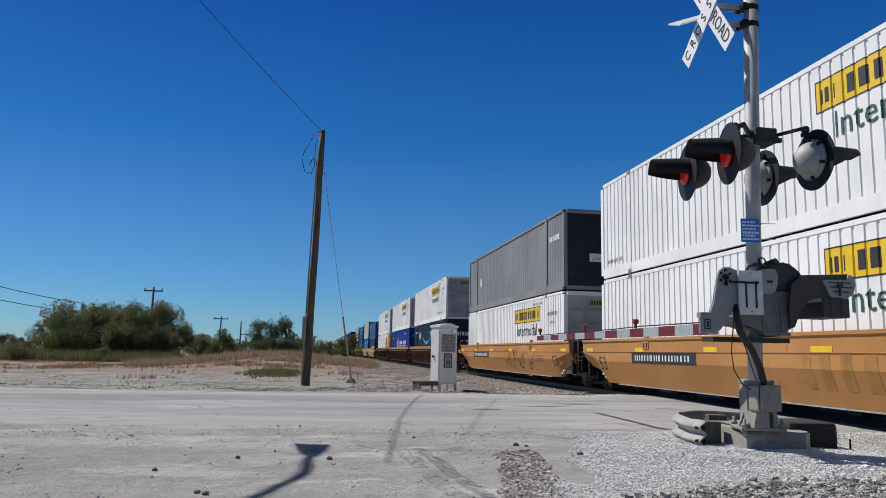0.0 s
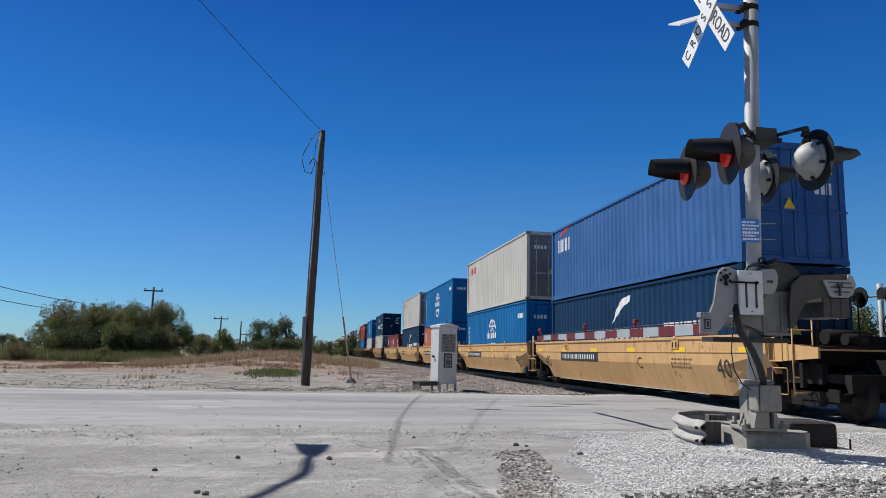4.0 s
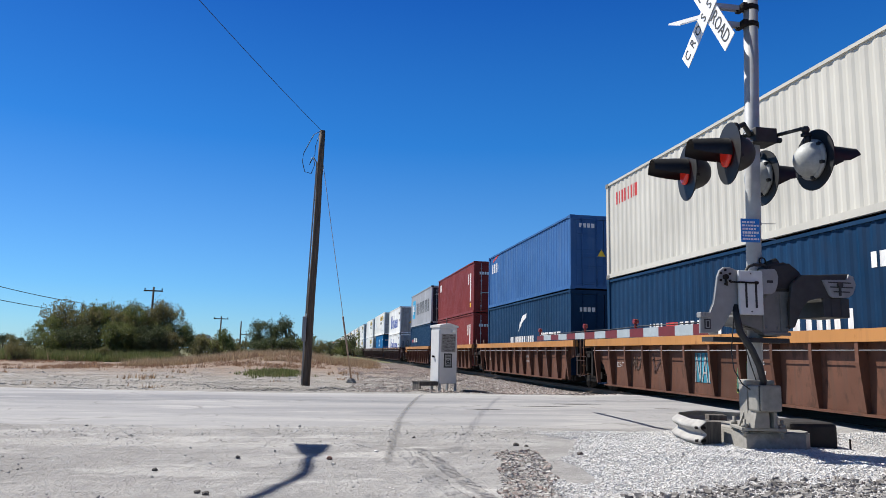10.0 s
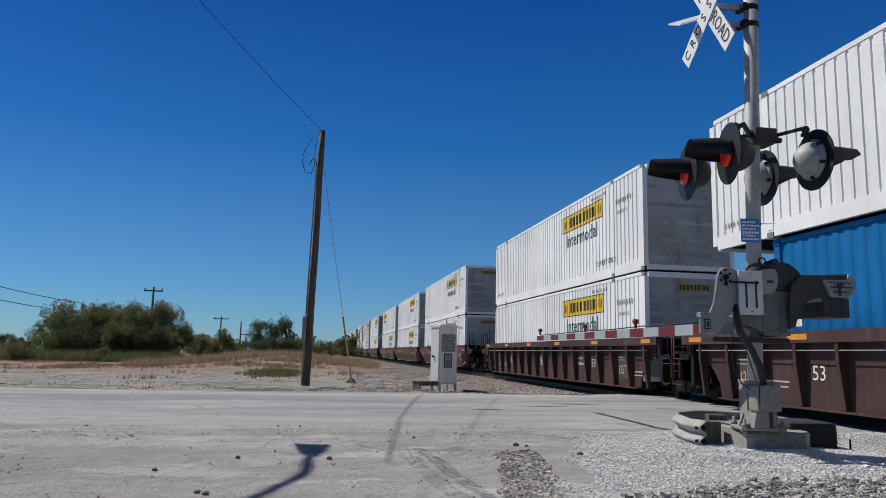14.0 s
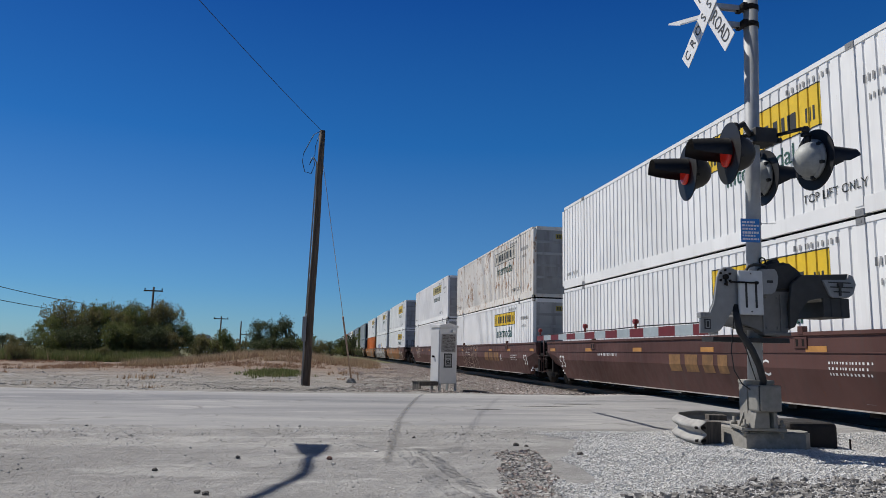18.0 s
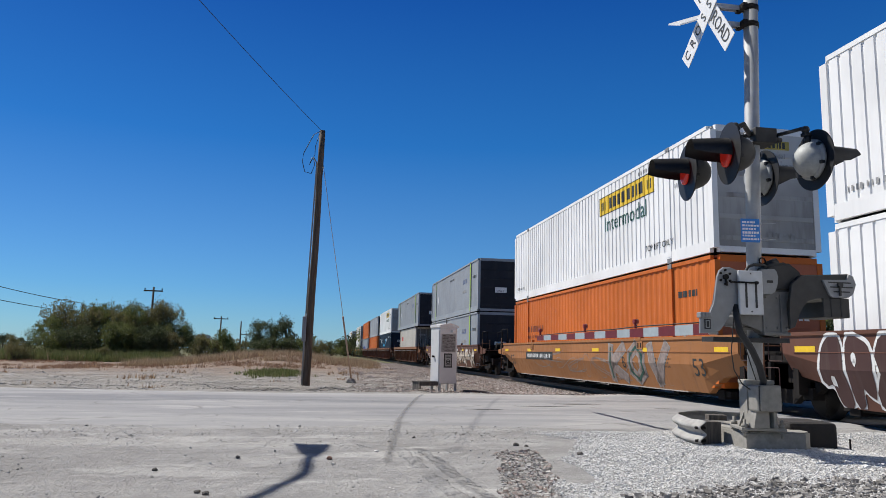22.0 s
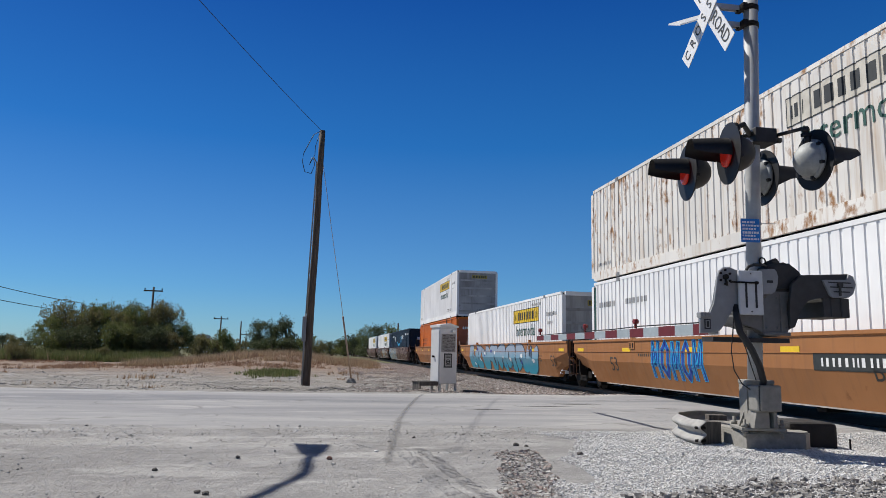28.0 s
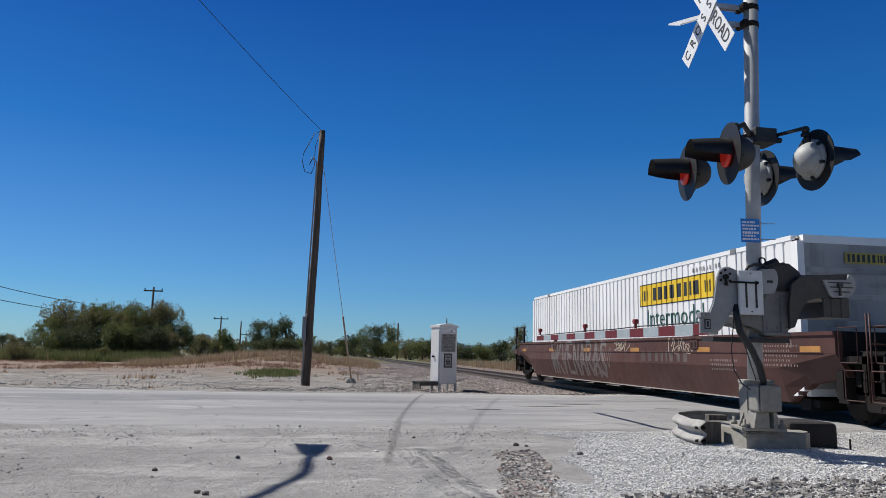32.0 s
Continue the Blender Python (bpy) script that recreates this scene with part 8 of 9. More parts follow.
def guard_rail():
    """A bent wave-profile beam on short posts that wraps round the back of the footing."""
    t = thing("guard_rail", pose(5.0, 8.1, 0.03), "galvanised guard rail bent round the signal on short wooden posts", "guard rail")
    bends = [(-0.72, -0.56), (-0.70, -0.2), (-0.60, 0.28), (-0.38, 0.66), (-0.05, 0.88), (0.32, 0.86), (0.60, 0.62), (0.74, 0.30)]
    path = []
    for i in range(len(bends) - 1):
        p0, p1, p2, p3 = (Vector(bends[max(0, min(len(bends) - 1, i + k))]) for k in (-1, 0, 1, 2))
        for j in range(4):
            f = j / 4
            path.append(0.5 * (2 * p1 + (p2 - p0) * f + (2 * p0 - 5 * p1 + 4 * p2 - p3) * f * f + (3 * p1 - p0 - 3 * p2 + p3) * f ** 3))
    path.append(Vector(bends[-1]))
    wave = [(0.038 - 0.038 * math.cos(2 * math.tau * i / 18), 0.0 + 0.30 * i / 18) for i in range(19)]
    loop_ = wave + [(u - 0.008, z) for u, z in reversed(wave)]
    bm = bmesh.new()
    rows = []
    for i, p in enumerate(path):
        d = (path[min(i + 1, len(path) - 1)] - path[max(i - 1, 0)]).normalized()
        out = Vector((-d.y, d.x))
        rows.append([bm.verts.new((p.x + out.x * u, p.y + out.y * u, z + 0.012 * noise.noise((p.x * 3, p.y * 3, 1)))) for u, z in loop_])
    n = len(loop_)
    for q, w in zip(rows, rows[1:]):
        for i in range(n):
            f = bm.faces.new((q[i], q[(i + 1) % n], w[(i + 1) % n], w[i]))
            f.smooth = True
    for r in (rows[0], rows[-1]):
        for i in range(18):
            bm.faces.new((r[i], r[i + 1], r[n - 2 - i], r[n - 1 - i]))
    part("rail_beam", bm, BEAM_DULL, t, "galvanised wave-profile beam")
    for x, y, turn in ((-0.60, -0.40, -8), (0.02, 0.50, -14), (0.58, 0.30, 10)):
        bm = bmesh.new()
        box(bm, -0.11, 0.11, -0.09, 0.09, -0.4, 0.285, 0.008)
        part("post", bm, POST_WOOD, t, "short weathered wooden post", pose(x, y, 0, 0, 0, turn))
    bm = bmesh.new()
    for z in (0.08, 0.22):
        tube(bm, [(-0.70, -0.50, z), (-0.82, -0.50, z)], 0.016, 8)
    tube(bm, [(0.95, -0.70, -0.1), (0.95, -0.70, 0.12)], 0.012, 6)
    part("bolts", bm, GRIME, t)
    return t


guard_rail()
# block added where the rail's right end lies in deep shade
bm = bmesh.new()
box(bm, -0.30, 0.27, -0.26, 0.34, -0.3, 0.27, 0.05)
solid("timber_block", bm, BLOCK_DARK, "near-black block in place of the guard rail's shaded end", "timber", m=pose(5.55, 7.66, 0.06, 0, 0, -6))


def far_signal():
    """The signal of the far side of the track, seen between the cars."""
    t = thing("crossing_signal", pose(15.45, 17.7, 0.0), "far crossing signal mast with black hooded lamps", "crossing signal")
    bm = bmesh.new()
    tube(bm, [(0, 0, 0), (0, 0, 3.2)], 0.075, 12)
    part("mast", bm, ALUMINIUM, t)
    bm = bmesh.new()
    box(bm, -0.45, 0.45, -0.45, 0.45, -0.2, 0.16, 0.03)
    part("footing", bm, CONCRETE, t)
    bm = bmesh.new()
    tube(bm, [(-0.1, -0.75, 2.85), (-0.1, 0.75, 2.85)], 0.03, 8)
    part("lamp_bracket", bm, MECH_GREY, t)
    for y in (-0.6, 0.6):
        bm = bmesh.new()
        tube(bm, [(-0.16, y, 2.85), (-0.13, y, 2.85)], 0.30, 24)
        tube(bm, [(-0.5, y, 2.87), (-0.16, y, 2.87)], 0.16, 16)
        part("lamp", bm, SIGNAL_BLACK, t, "black lamp with hood")
        bm = bmesh.new()
        tube(bm, [(-0.13, y, 2.85), (0.0, y, 2.85), (0.08, y, 2.85)], [0.19, 0.16, 0.05], 14)
        part("housing", bm, GRIME, t)
    bm = bmesh.new()
    box(bm, -0.2, 0.35, -0.25, 0.25, 1.0, 1.7, 0.03)
    part("mechanism_case", bm, MECH_GREY, t)


far_signal()


# ---- pole, wires, cabinet ----
def utility_pole():
    t = thing("utility_pole", pose(-0.35, 23.87, -0.2), "leaning weathered wooden utility pole with metal boxes", "utility pole")
    bm = bmesh.new()
    rnd = random.Random(4)
    pts, rs = [], []
    for i in range(12):
        f = i / 11
        pts.append((0.16 * f + 0.012 * rnd.uniform(-1, 1), 0, -0.4 + 9.0 * f))
        rs.append(0.132 - 0.035 * f)
    tube(bm, pts, rs, 14)
    part("shaft", bm, POLE_WOOD, t, "weathered brown wooden shaft")
    bm = bmesh.new()
    box(bm, -0.20, -0.07, -0.17, 0.02, 1.50, 2.30, 0.015)
    part("meter_box", bm, GREY_DARK, t, "dark metal service box")
    bm = bmesh.new()
    tube(bm, [(-0.13, -0.08, 0.1), (-0.11, -0.08, 2.4)], 0.028, 8)
    tube(bm, [(-0.10, -0.08, 2.4), (-0.04, -0.08, 5.2), (0.02, -0.08, 7.45), (-0.10, -0.12, 7.62)], 0.024, 8)
    part("conduit", bm, GREY_DARK, t, "dark grey riser pipe")
    bm = bmesh.new()
    tube(bm, [(0.10, -0.10, 8.55), (-0.12, -0.15, 8.40), (-0.42, -0.15, 7.75), (-0.46, -0.15, 7.45), (-0.36, -0.15, 7.1), (-0.15, -0.15, 7.05), (-0.05, -0.15, 7.35), (-0.1, -0.15, 7.62)], 0.013, 5)
    tube(bm, [(0.08, -0.12, 8.5), (-0.05, -0.15, 8.0), (-0.06, -0.15, 7.7), (-0.22, -0.15, 7.35), (-0.15, -0.15, 7.6)], 0.011, 5)
    part("drop_cable", bm, CABLE, t, "slack black service cable")
    return t


utility_pole()


def guy_wire():
    t = thing("guy_wire", pose(1.27, 27.3, -0.2), "thin steel guy wire with a rust-coloured guard at a stone anchor", "guy wire")
    bm = bmesh.new()
    tube(bm, [(0, 0, 0.1), (-1.47, -3.35, 7.9)], 0.012, 5)
    part("wire", bm, GALV, t)
    bm = bmesh.new()
    tube(bm, [(0, 0, 0.1), (-0.45, -1.02, 2.45)], 0.035, 8)
    part("guard", bm, plain("faded_guard", (0.42, 0.30, 0.22), 0.6, 0, 0.2, 10), t, "faded orange plastic guard")
    bm = bmesh.new()
    bmesh.ops.create_icosphere(bm, subdivisions=2, radius=0.20)
    for v in bm.verts:
        v.co *= 1 + 0.35 * noise.noise(v.co * 6)
        v.co.z *= 0.8
    part("anchor", bm, CONCRETE, t, "lump of concrete", pose(0, 0, 0.08))


guy_wire()


def sagging(a, b, sag, n=18):
    a, b = Vector(a), Vector(b)
    return [a.lerp(b, i / n) + Vector((0, 0, -sag * 4 * (i / n) * (1 - i / n))) for i in range(n + 1)]


LAMP_POLE = Vector((-7.2, 8.0, 0.0))


def street_lamp():
    """Stands to the left of the camera; its shadow lies on the lot."""
    t = thing("street_lamp", pose(LAMP_POLE.x, LAMP_POLE.y, 0), "wooden street lamp pole with a long curved steel arm", "street lamp")
    bm = bmesh.new()
    tube(bm, [(0, 0, -0.3), (0, 0, 11.5)], [0.19, 0.12], 14)
    part("shaft", bm, POLE_WOOD, t)
    h = 7.0
    head = Vector((2.77, 4.15, h))
    bm = bmesh.new()
    tube(bm, [(0.1, 0.0, h - 0.9), (1.0, 0.05, h - 0.15), (1.75, 0.25, h), (2.18, 0.80, h), (2.36, 1.30, h), (2.52, 1.77, h), (2.62, 2.05, h), (2.70, 2.42, h), (2.74, 3.18, h), (2.755, 3.4, h)], 0.046, 10)
    part("arm", bm, GALV, t)
    bm = bmesh.new()
    out = [(-0.04, -0.80), (0.04, -0.80), (0.10, -0.5), (0.165, 0.0), (0.16, 0.05), (-0.16, 0.05), (-0.165, 0.0), (-0.10, -0.5)]
    sweep(bm, out, "z", h - 0.07, h + 0.05)
    part("lamp_head", bm, GALV, t, "flared grey lamp head", Matrix.Translation((head.x, head.y, 0)))


street_lamp()


def wire(name, pts, r, label):
    bm = bmesh.new()
    tube(bm, pts, r, 5)
    return solid(name, bm, CABLE, label, "cable")


wire("overhead_wire", sagging((-0.2, 23.8, 8.35), (LAMP_POLE.x, LAMP_POLE.y, 11.1), 0.22), 0.009, "black overhead service wire from the wooden pole")


def signal_cabinet():
    t = thing("signal_cabinet", pose(3.86, 22.2, -0.12, 0, 0, 17), "upright pale grey aluminium signal cabinet on a steel stand", "signal cabinet")
    bm = bmesh.new()
    box(bm, -0.34, 0.26, -0.36, 0.24, 0.22, 1.92, 0.012)
    case = part("case", bm, CABINET, t)
    bm = bmesh.new()
    sweep(bm, [(-0.37, 1.92), (0.285, 1.92), (0.285, 1.97), (0.0, 2.05), (-0.37, 1.99)], "y", -0.40, 0.27)
    part("roof_cap", bm, CABINET, t)
    bm = bmesh.new()
    box(bm, -0.358, -0.34, -0.33, 0.21, 0.28, 1.84, 0.004)
    d = part("door", bm, CABINET, t)
    bm = bmesh.new()
    box(bm, -0.42, -0.358, -0.06, 0.02, 1.0, 1.06, 0.006)
    part("handle", bm, GRIME, d, "dark latch handle")
    bm = bmesh.new()
    box(bm, -0.28, 0.20, -0.372, -0.36, 1.17, 1.72)
    g = part("weathered_label", bm, LABEL_GREY, t, "weathered grey-brown label")
    bm = bmesh.new()
    rnd = random.Random(8)
    for i in range(11):
        z, x = 1.20 + i * 0.046, -0.25
        while x < 0.16:
            w = rnd.uniform(0.03, 0.11)
            if rnd.random() < 0.75:
                box(bm, x, min(x + w, 0.18), -0.378, -0.373, z, z + 0.026)
            x += w + 0.02
    part("label_bars", bm, LABEL_DARK, g, "dark bars of faded print")
    bm = bmesh.new()
    box(bm, -0.19, 0.09, -0.372, -0.36, 0.70, 1.13, 0.004)
    n = part("notice", bm, DECAL_BLACK, t, "black-rimmed square notice")
    bm = bmesh.new()
    box(bm, -0.155, 0.055, -0.380, -0.373, 0.74, 1.09)
    part("notice_face", bm, DECAL_GREY, n)
    bm = bmesh.new()
    for i in range(14):
        a, b = i * math.tau / 14, (i + 1) * math.tau / 14
        tube(bm, [(-0.05 + 0.06 * math.cos(a), -0.384, 0.88 + 0.06 * math.sin(a)), (-0.05 + 0.06 * math.cos(b), -0.384, 0.88 + 0.06 * math.sin(b))], 0.012, 5, False)
    box(bm, -0.10, 0.0, -0.386, -0.381, 0.87, 0.90)
    for z in (0.78, 1.0, 1.04):
        box(bm, -0.13, 0.03, -0.386, -0.381, z, z + 0.018)
    part("notice_mark", bm, DECAL_BLACK, n)
    bm = bmesh.new()
    box(bm, 0.06, 0.17, -0.44, -0.36, 1.77, 1.86, 0.015)
    part("small_lamp", bm, SIGN_WHITE, t, "small white lamp")
    bm = bmesh.new()
    tube(bm, [(-0.03, -0.2, 2.02), (-0.03, -0.2, 2.22)], [0.022, 0.012], 8)
    part("aerial", bm, BLACK, t, "black stub aerial")
    for x in (-0.30, 0.23):
        for y in (-0.33, 0.21):
            bm = bmesh.new()
            box(bm, x - 0.03, x + 0.03, y - 0.03, y + 0.03, -0.25, 0.22)
            part("leg", bm, GALV, t, "galvanised steel leg")
    bm = bmesh.new()
    box(bm, -0.98, -0.36, -0.34, 0.22, 0.25, 0.285)
    box(bm, -0.96, -0.92, -0.32, 0.20, -0.2, 0.25)
    box(bm, -0.98, -0.36, -0.35, -0.33, 0.16, 0.25)
    part("step", bm, POST_WOOD, t, "dark weathered step beside the door")


signal_cabinet()


def plank(x, y, turn, length):
    bm = bmesh.new()
    box(bm, -length / 2, length / 2, -0.12, 0.12, 0, 0.07, 0.01)
    return solid("timber", bm, TIE_WOOD, "old dark timber lying in the gravel", "timber", m=pose(x, y, ground_z(x, y) + 0.0, 3, 2, turn))


plank(4.75, 21.2, -40, 0.95)
plank(5.1, 20.75, -25, 0.6)


def far_pole(x, y, h, arm, label):
    t = thing("utility_pole", pose(x, y, -0.4), label, "utility pole", "distant poles")
    bm = bmesh.new()
    tube(bm, [(0, 0, 0), (0, 0, h)], [0.22, 0.15], 8)
    part("shaft", bm, POLE_WOOD, t)
    if arm:
        bm = bmesh.new()
        box(bm, -arm / 2, arm / 2, -0.1, 0.1, h - 0.75, h - 0.55)
        part("cross_arm", bm, POLE_WOOD, t)
        for dx in (-arm / 2 + 0.15, 0.0, arm / 2 - 0.15):
            bm = bmesh.new()
            tube(bm, [(dx, 0, h - 0.55), (dx, 0, h - 0.2)], 0.09, 6)
            part("insulator", bm, GRIME, t)


# ---- trees and grass ----
def leaves(seed, lobes, count, size):
    """Many small leaf blades in uneven lobes: (x, y, z, rx, ry, rz, share)."""
    rnd = np.random.RandomState(seed)
    shares = np.array([l[6] for l in lobes], float)
    pick = rnd.choice(len(lobes), count, p=shares / shares.sum())
    lob = np.array([l[:6] for l in lobes])[pick]
    d = rnd.normal(size=(count, 3))
    d /= np.linalg.norm(d, axis=1)[:, None]
    r = rnd.uniform(0.15, 1.06, count) ** 0.6
    p = lob[:, :3] + d * lob[:, 3:] * r[:, None]
    # clumps: pull towards random twig ends, leaving gaps
    twigs = p[rnd.choice(count, max(12, count // 26))]
    near = twigs[rnd.randint(0, len(twigs), count)]
    sel = rnd.rand(count) < 0.7
    p = np.where(sel[:, None], near + rnd.normal(size=(count, 3)) * size * 1.7, p)
    p[:, 2] = np.maximum(p[:, 2], 0.1)
    a, b = rnd.normal(size=(count, 3)), rnd.normal(size=(count, 3))
    a /= np.linalg.norm(a, axis=1)[:, None]
    b -= a * (a * b).sum(1)[:, None]
    b /= np.linalg.norm(b, axis=1)[:, None]
    s = size * rnd.uniform(0.6, 1.3, count)[:, None]
    v = np.stack([p - a * s, p + b * s * 0.5, p + a * s, p - b * s * 0.5], 1).reshape(-1, 3)
    f = np.arange(count * 4).reshape(-1, 4)
    return arrays("crown", v, f, None)


def tree_kit(seed, kind):
    rnd = random.Random(seed)
    bm = bmesh.new()
    if kind == "tree":
        tube(bm, [(0, 0, -0.2), (0.05, 0, 0.35), (-0.04, 0.03, 0.5)], [0.035, 0.026, 0.018], 7)
        lobes = []
        for i in range(12):
            a = rnd.uniform(0, math.tau)
            q = rnd.uniform(0.05, 0.26)
            z = rnd.uniform(0.30, 0.84)
            r = rnd.uniform(0.13, 0.22)
            lobes.append((q * math.cos(a), q * math.sin(a), z, r * 1.15, r * 1.15, r * 0.85, r))
            tube(bm, [(-0.02, 0.02, 0.40), (0.5 * q * math.cos(a), 0.5 * q * math.sin(a), (z + 0.42) / 2), (q * math.cos(a), q * math.sin(a), z)], [0.015, 0.010, 0.004], 5)
        for i in range(5):
            a, q = rnd.uniform(0, math.tau), rnd.uniform(0.1, 0.35)
            lobes.append((q * math.cos(a), q * math.sin(a), rnd.uniform(0.08, 0.25), 0.22, 0.22, 0.15, 0.16))
        me = leaves(seed, lobes, 4200, 0.020)
    else:
        lobes = []
        for i in range(11):
            a = rnd.uniform(0, math.tau)
            q = rnd.uniform(0.05, 0.55)
            z = rnd.uniform(0.22, 0.80) * (1 - 0.35 * q)
            r = rnd.uniform(0.16, 0.27)
            lobes.append((q * math.cos(a), q * math.sin(a), z, r * 1.2, r * 1.2, r * 0.9, r))
            tube(bm, [(0.2 * q * math.cos(a), 0.2 * q * math.sin(a), -0.05), (0.7 * q * math.cos(a), 0.7 * q * math.sin(a), z * 0.6), (q * math.cos(a), q * math.sin(a), z + r * 0.6)], [0.018, 0.011, 0.003], 5)
        for i in range(7):                             # loose sprigs that stand out of the crown
            a, q, z = rnd.uniform(0, math.tau), rnd.uniform(0.2, 0.65), rnd.uniform(0.55, 0.84)
            lobes.append((q * math.cos(a), q * math.sin(a), z * (1 - 0.3 * q), 0.10, 0.10, 0.11, 0.035))
            tube(bm, [(q * 0.8 * math.cos(a), q * 0.8 * math.sin(a), z * 0.5), (q * math.cos(a), q * math.sin(a), z * (1 - 0.3 * q) + 0.13)], [0.006, 0.002], 4)
        me = leaves(seed, lobes, 9500, 0.018) if kind == "bush" else leaves(seed, lobes, 3000, 0.030)
    return mesh_of(bm, "trunk"), me


TREE_KITS = {(k, i): tree_kit(100 + i * 7 + (50 if k == "bush" else 0), k) for k in ("tree", "bush", "scrub") for i in range(4)}


def plant(kind, i, x, y, height, wide, leaf, label, turn=0.0, group="", z=None):
    trunk, crown = TREE_KITS[kind, i % 4]
    base = ground_z(x, y) - 0.1 if z is None else z
    t = thing("tree" if kind == "tree" else "bush", pose(x, y, base, 0, 0, turn), label, "tree" if kind == "tree" else "bush", group)
    m_ = Matrix.Diagonal((height * wide, height * wide, height, 1))
    piece("trunk", trunk, BARK, t, m_)
    piece("crown", crown, leaf, t, m_)
    return t


rnd = random.Random(11)
# the thicket across the road: place across, distance, height
for i, (x, y, h, w, leaf) in enumerate([
        (-23.6, 70, 4.8, 0.62, LEAF), (-22.6, 71, 6.9, 0.58, LEAF_OLIVE), (-20.8, 72, 6.3, 0.62, LEAF), (-19.2, 70, 6.0, 0.60, LEAF_OLIVE), (-17.4, 71, 6.7, 0.60, LEAF), (-15.8, 72, 6.4, 0.60, LEAF_OLIVE),
        (-14.6, 71, 6.7, 0.52, LEAF_OLIVE), (-13.6, 70, 4.6, 0.66, LEAF), (-22.4, 67, 3.0, 0.8, LEAF), (-20.4, 67, 3.8, 0.8, LEAF_DARK), (-17.6, 67, 4.0, 0.8, LEAF), (-15.2, 68, 4.0, 0.8, LEAF_DARK), (-13.9, 68, 3.4, 0.8, LEAF_OLIVE),
        (-22.6, 60, 1.9, 0.8, LEAF_OLIVE), (-17.0, 62, 1.4, 0.8, LEAF_OLIVE)]):
    plant("bush", i, x, y, h * 0.94, w * 1.08, leaf, "dense olive-green thicket bush behind dry grass", rnd.uniform(0, 360), "thicket")


def bearing(u, d):
    """A place d metres ahead of the camera and u * d to its right."""
    c, s = math.cos(YAW), math.sin(YAW)
    return d * (u * c + s), d * (c - u * s)


for i, (u, d, kind, h, w, leaf) in enumerate([
        (-0.335, 110, "bush", 4.6, 0.8, LEAF_OLIVE), (-0.315, 118, "bush", 4.2, 0.9, LEAF_OLIVE), (-0.300, 112, "bush", 4.8, 0.7, LEAF), (-0.285, 120, "bush", 3.8, 0.9, LEAF_OLIVE),
        (-0.252, 150, "tree", 8.6, 0.9, LEAF_DARK), (-0.232, 152, "tree", 8.2, 0.9, LEAF_DARK), (-0.214, 150, "tree", 8.6, 0.85, LEAF_DARK), (-0.243, 140, "bush", 4.6, 1.2, LEAF_DARK), (-0.222, 140, "bush", 4.8, 1.2, LEAF_DARK),
        (-0.200, 142, "bush", 5.0, 0.9, LEAF_DARK), (-0.185, 135, "bush", 4.6, 0.9, LEAF), (-0.170, 130, "bush", 4.2, 0.9, LEAF_OLIVE),
        (-0.150, 190, "bush", 5.0, 1.2, LEAF_DARK), (-0.132, 170, "bush", 5.2, 1.0, LEAF_DARK), (-0.120, 165, "bush", 5.4, 0.8, LEAF_DARK), (-0.105, 150, "tree", 7.2, 0.8, LEAF), (-0.086, 146, "tree", 7.6, 0.9, LEAF_DARK), (-0.068, 148, "tree", 7.4, 0.8, LEAF),
        (-0.096, 138, "bush", 3.8, 1.3, LEAF_DARK), (-0.075, 138, "bush", 3.8, 1.3, LEAF), (-0.045, 128, "bush", 4.8, 1.0, LEAF_OLIVE), (-0.025, 124, "bush", 4.4, 1.1, LEAF), (-0.005, 122, "bush", 4.6, 1.0, LEAF_DARK), (0.018, 120, "bush", 4.4, 1.1, LEAF_DARK),
        (0.040, 116, "bush", 3.8, 1.2, LEAF_DARK), (0.062, 114, "bush", 3.6, 1.2, LEAF), (0.085, 110, "bush", 3.8, 1.1, LEAF_DARK), (0.108, 104, "tree", 6.2, 0.7, LEAF_OLIVE), (0.130, 96, "bush", 3.8, 1.2, LEAF), (0.155, 90, "bush", 4.2, 1.1, LEAF_DARK),
        (0.180, 84, "bush", 4.6, 1.0, LEAF_OLIVE), (0.212, 74, "tree", 7.6, 0.8, LEAF_OLIVE), (0.240, 66, "tree", 7.4, 0.8, LEAF_DARK), (0.266, 60, "tree", 7.0, 0.8, LEAF), (0.292, 58, "tree", 7.0, 0.8, LEAF_OLIVE), (0.315, 58, "bush", 5.0, 0.9, LEAF_DARK),
        (0.345, 56, "bush", 5.2, 0.9, LEAF), (0.380, 54, "tree", 5.4, 0.9, LEAF_DARK), (0.415, 52, "bush", 4.4, 0.9, LEAF), (0.450, 50, "bush", 4.6, 0.9, LEAF_OLIVE), (0.485, 50, "tree", 5.6, 0.9, LEAF_DARK), (0.520, 48, "tree", 5.8, 0.9, LEAF), (0.555, 46, "bush", 4.6, 0.9, LEAF_DARK), (0.590, 46, "tree", 5.6, 0.9, LEAF), (0.63, 46, "bush", 4.4, 0.9, LEAF_DARK),
        (-0.64, 120, "tree", 7.0, 0.7, LEAF_OLIVE), (-0.622, 118, "bush", 3.0, 0.9, LEAF), (-0.59, 110, "bush", 3.6, 0.6, LEAF_OLIVE)]):
    x, y = bearing(u, d)
    plant("scrub" if kind == "bush" else kind, i, x, y, h, w, leaf, ("tall leafy roadside tree with an open crown" if kind == "tree" else "rounded scrub bush on the field's edge"), rnd.uniform(0, 360), "far tree line")


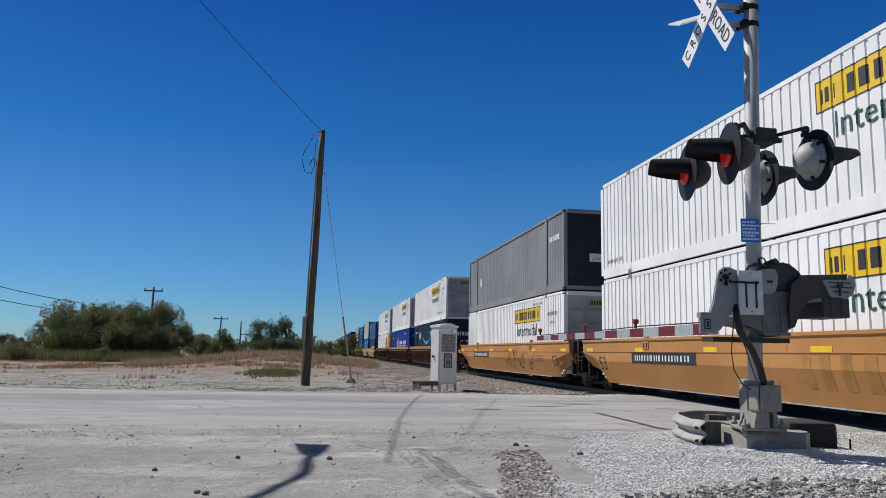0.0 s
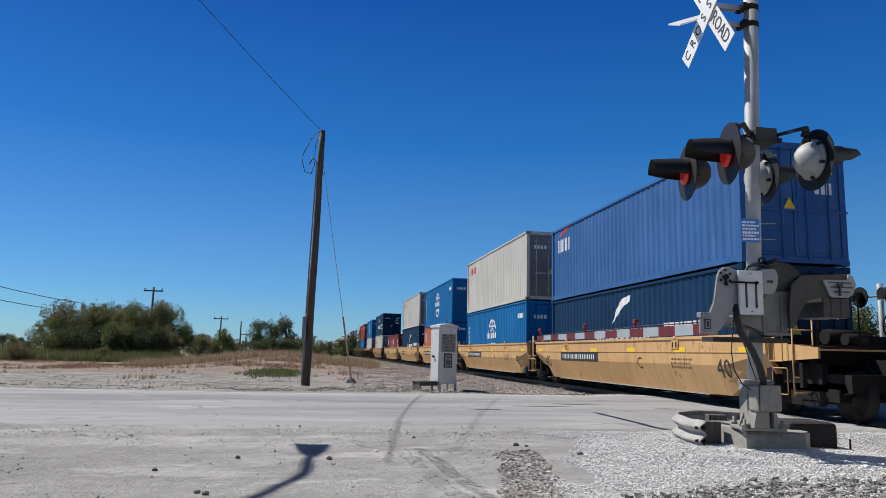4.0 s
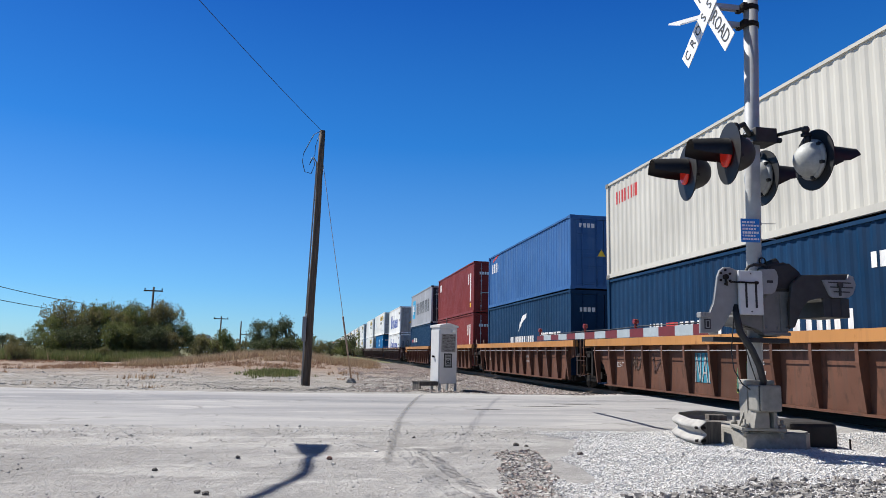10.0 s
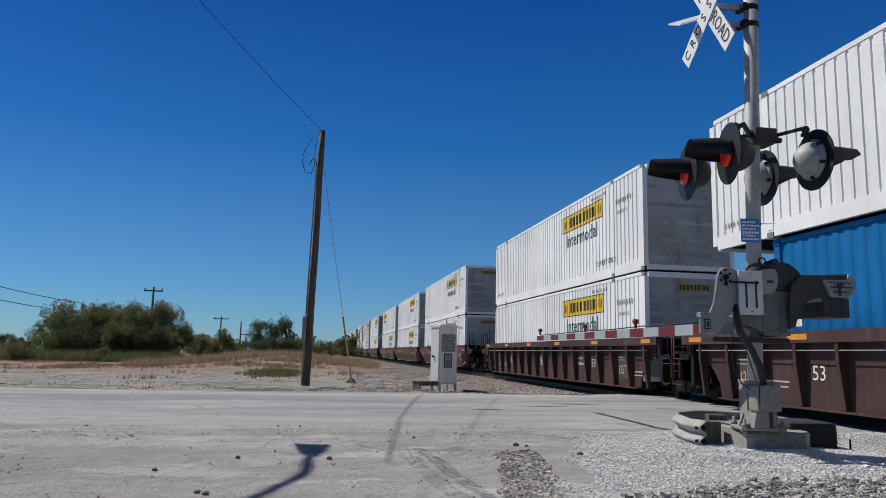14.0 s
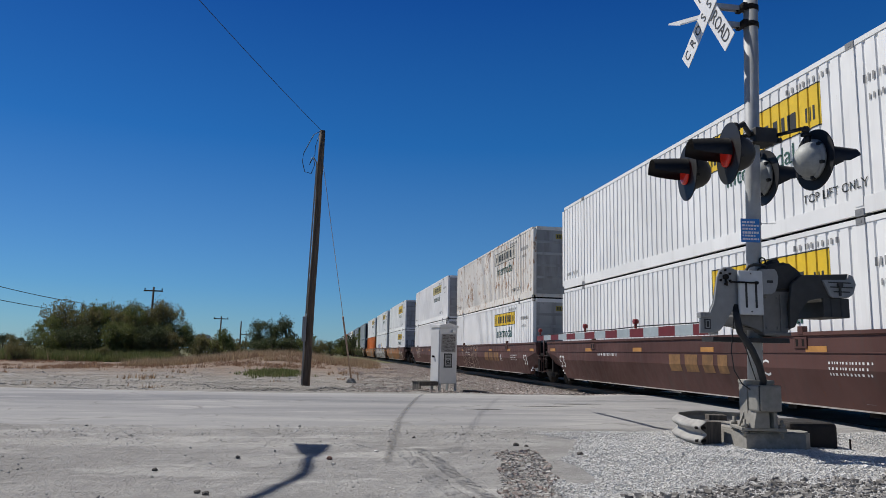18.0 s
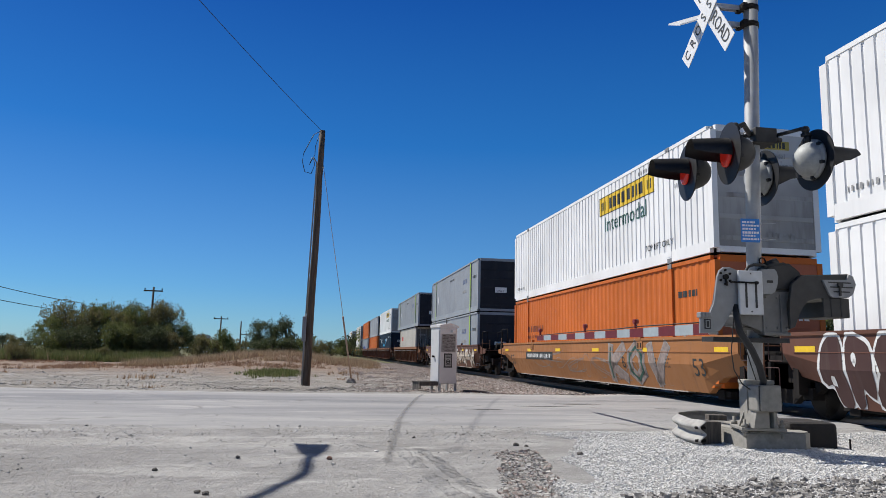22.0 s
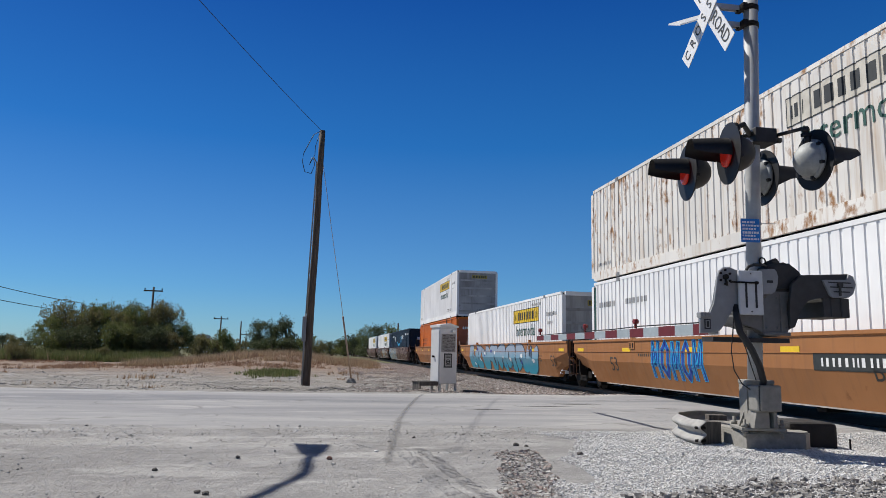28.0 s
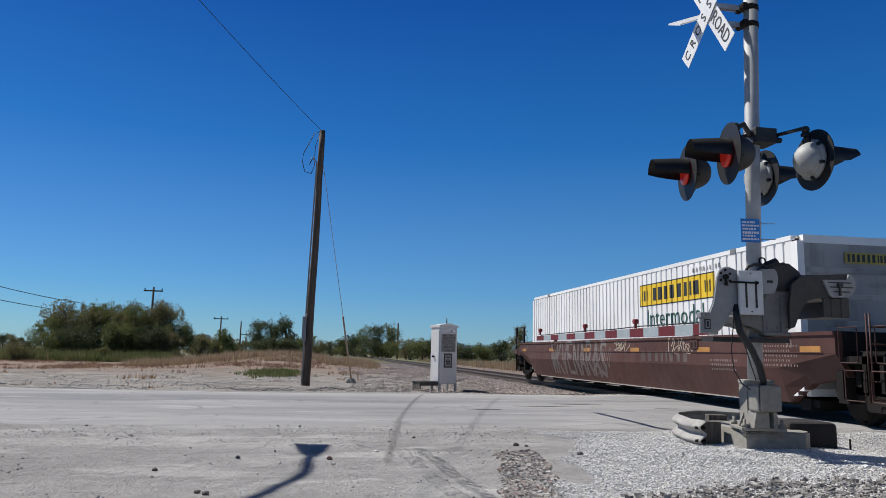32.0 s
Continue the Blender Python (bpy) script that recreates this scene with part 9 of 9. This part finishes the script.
# low scrub that closes the tree line
for i in range(46):
    u = -0.66 + 1.30 * i / 45 + rnd.uniform(-0.008, 0.008)
    d = rnd.uniform(165, 200) if u < -0.02 else rnd.uniform(150, 165) - 190 * min(u, 0.42)
    x, y = bearing(u, d)
    plant("scrub", i, x, y, rnd.uniform(0.020, 0.030) * d, rnd.uniform(0.9, 1.3), rnd.choice((LEAF_DARK, LEAF_DARK, LEAF)), "dark low scrub closing the far tree line", rnd.uniform(0, 360), "far tree line")


def grass(name, count, place, height, material, label, seed, width=0.03):
    """Tufts of thin upright blades, one mesh."""
    r = np.random.RandomState(seed)
    xy = place(r, count)
    zs = np.array([ground_z(a, b) for a, b in xy])
    per = 6
    n = len(xy) * per
    cx, cy, cz = (np.repeat(v, per) for v in (xy[:, 0], xy[:, 1], zs))
    tall = np.repeat(r.uniform(0.5, 1.2, len(xy)), per)
    cx, cy = cx + r.normal(0, 0.10, n), cy + r.normal(0, 0.10, n)
    h = height * r.uniform(0.5, 1.1, n) * tall
    a = r.uniform(0, math.tau, n)
    lx, ly = r.normal(0, 0.28, n) * h, r.normal(0, 0.28, n) * h
    w = width * r.uniform(0.6, 1.3, n)
    v = np.stack([np.stack([cx - w * np.cos(a), cy - w * np.sin(a), cz - 0.03], 1), np.stack([cx + w * np.cos(a), cy + w * np.sin(a), cz - 0.03], 1), np.stack([cx + lx, cy + ly, cz + h], 1)], 1).reshape(-1, 3)
    ob = new(name, arrays(name, v, np.arange(n * 3).reshape(-1, 3), material))
    return tagged(ob, label, "grass", kind="stuff")


def bank(r, n):
    out = []
    while len(out) < n:
        x, y = r.uniform(-13, 4.6), r.uniform(50, 76)
        if noise.noise((x * 0.25, y * 0.16, 31)) + r.uniform(-0.3, 0.25) > 0.02 and x < 5.2 - 0.0 * y:
            out.append((x, y))
    return np.array(out)


def meadow(r, n):
    return np.stack([r.uniform(-62, -12, n), r.uniform(60, 69, n)], 1)


def straw(r, n):
    out = []
    while len(out) < n:
        x, y = r.uniform(-34, 2.0), r.uniform(43, 62)
        if noise.noise((x * 0.3, y * 0.25, 61)) + r.uniform(-0.25, 0.25) > 0.05:
            out.append((x, y))
    return np.array(out)


def near_patch(r, n):
    x, y = r.normal(-2.1, 0.55, n), r.normal(37.0, 2.0, n)
    return np.stack([x, y], 1)


def sparse(r, n):
    out = []
    while len(out) < n:
        x, y = r.uniform(-26, 5.5), r.uniform(20, 50)
        if noise.noise((x * 0.4, y * 0.4, 41)) > 0.22 + (50 - y) * 0.006:
            out.append((x, y))
    return np.array(out)


def beyond(r, n):
    return np.stack([r.uniform(14.5, 40, n), r.uniform(24, 110, n)], 1)


grass("dry_grass", 5200, bank, 0.55, GRASS_DRY, "tall dry straw-coloured grass on the low bank", 1, 0.014)
grass("dry_grass", 2600, bank, 0.30, GRASS_RUST, "low rust-brown stalks on the bank", 11, 0.02)
grass("meadow_grass", 14000, meadow, 0.85, GRASS_GREEN, "rough green grass before the thicket", 2, 0.022)
grass("dry_grass", 700, meadow, 0.85, GRASS_DRY, "dry stalks mixed into the meadow", 5, 0.018)
grass("dry_grass", 3400, straw, 0.20, GRASS_RUST, "short reddish dry grass on bare earth", 7, 0.02)
grass("green_grass", 700, near_patch, 0.20, GRASS_GREEN, "low green grass patch on the gravel lot", 3)
grass("weeds", 150, sparse, 0.22, GRASS_STRAW, "sparse dry weeds on bare earth", 4)
grass("dry_grass", 4000, beyond, 0.6, GRASS_DRY, "dry grass beyond the track", 6, 0.04)

for u, d, h, arm, label in ((-0.403, 115, 11.0, 2.9, "distant wooden power pole with a cross arm above the thicket"), (-0.306, 175, 9.2, 3.4, "distant wooden power pole with a cross arm"), (-0.50, 116, 7.9, 0, "distant wooden pole behind the thicket"), (-0.278, 190, 8.6, 0, "distant bare wooden pole"), (-0.270, 230, 6.6, 3.0, "low distant pole with a cross arm"), (-0.060, 150, 7.4, 0, "thin distant pole by the trees")):
    x, y = bearing(u, d)
    far_pole(x, y, h, arm, label)
ax, ay = bearing(-0.50, 116)
bx, by = bearing(-0.80, 60)
far_pole(bx, by, 9.0, 0, "wooden power pole standing in the meadow")
for k, (dz, ez) in enumerate(((7.8, 8.6), (6.3, 7.0))):
    wire("overhead_wire", sagging((ax, ay, dz), (bx, by, ez), 0.5), 0.045, "dark overhead line in the distance")


def far_building():
    x, y = bearing(-0.330, 215)
    t = thing("farm_building", pose(x, y, -0.4, 0, 0, 10), "small pale far-off building behind scrub", "building")
    bm = bmesh.new()
    box(bm, -2.2, 2.2, -3, 3, 0, 5.0)
    part("wall", bm, FARWALL, t)
    bm = bmesh.new()
    sweep(bm, [(-2.4, 5.0), (2.4, 5.0), (0, 5.6)], "y", -3.3, 3.3)
    part("roof", bm, FARWALL, t)
    for x_ in (-1.3, 0.0, 1.3):
        bm = bmesh.new()
        box(bm, x_ - 0.4, x_ + 0.4, -3.05, -2.98, 3.0, 4.2)
        part("window", bm, BLACK, t)


far_building()


# ---- movement ----
V0, ACC = 24.2276, -0.01593        # speed at the start, and its slow change


def run(t):
    return V0 * t + ACC * t * t / 2


def motions():
    steps = [i * 2.0 for i in range(17)]
    for ob, place, height in TRAIN:
        walk(ob, [(t, pose(TRACK_X, place - run(t), height)) for t in steps])


motions()
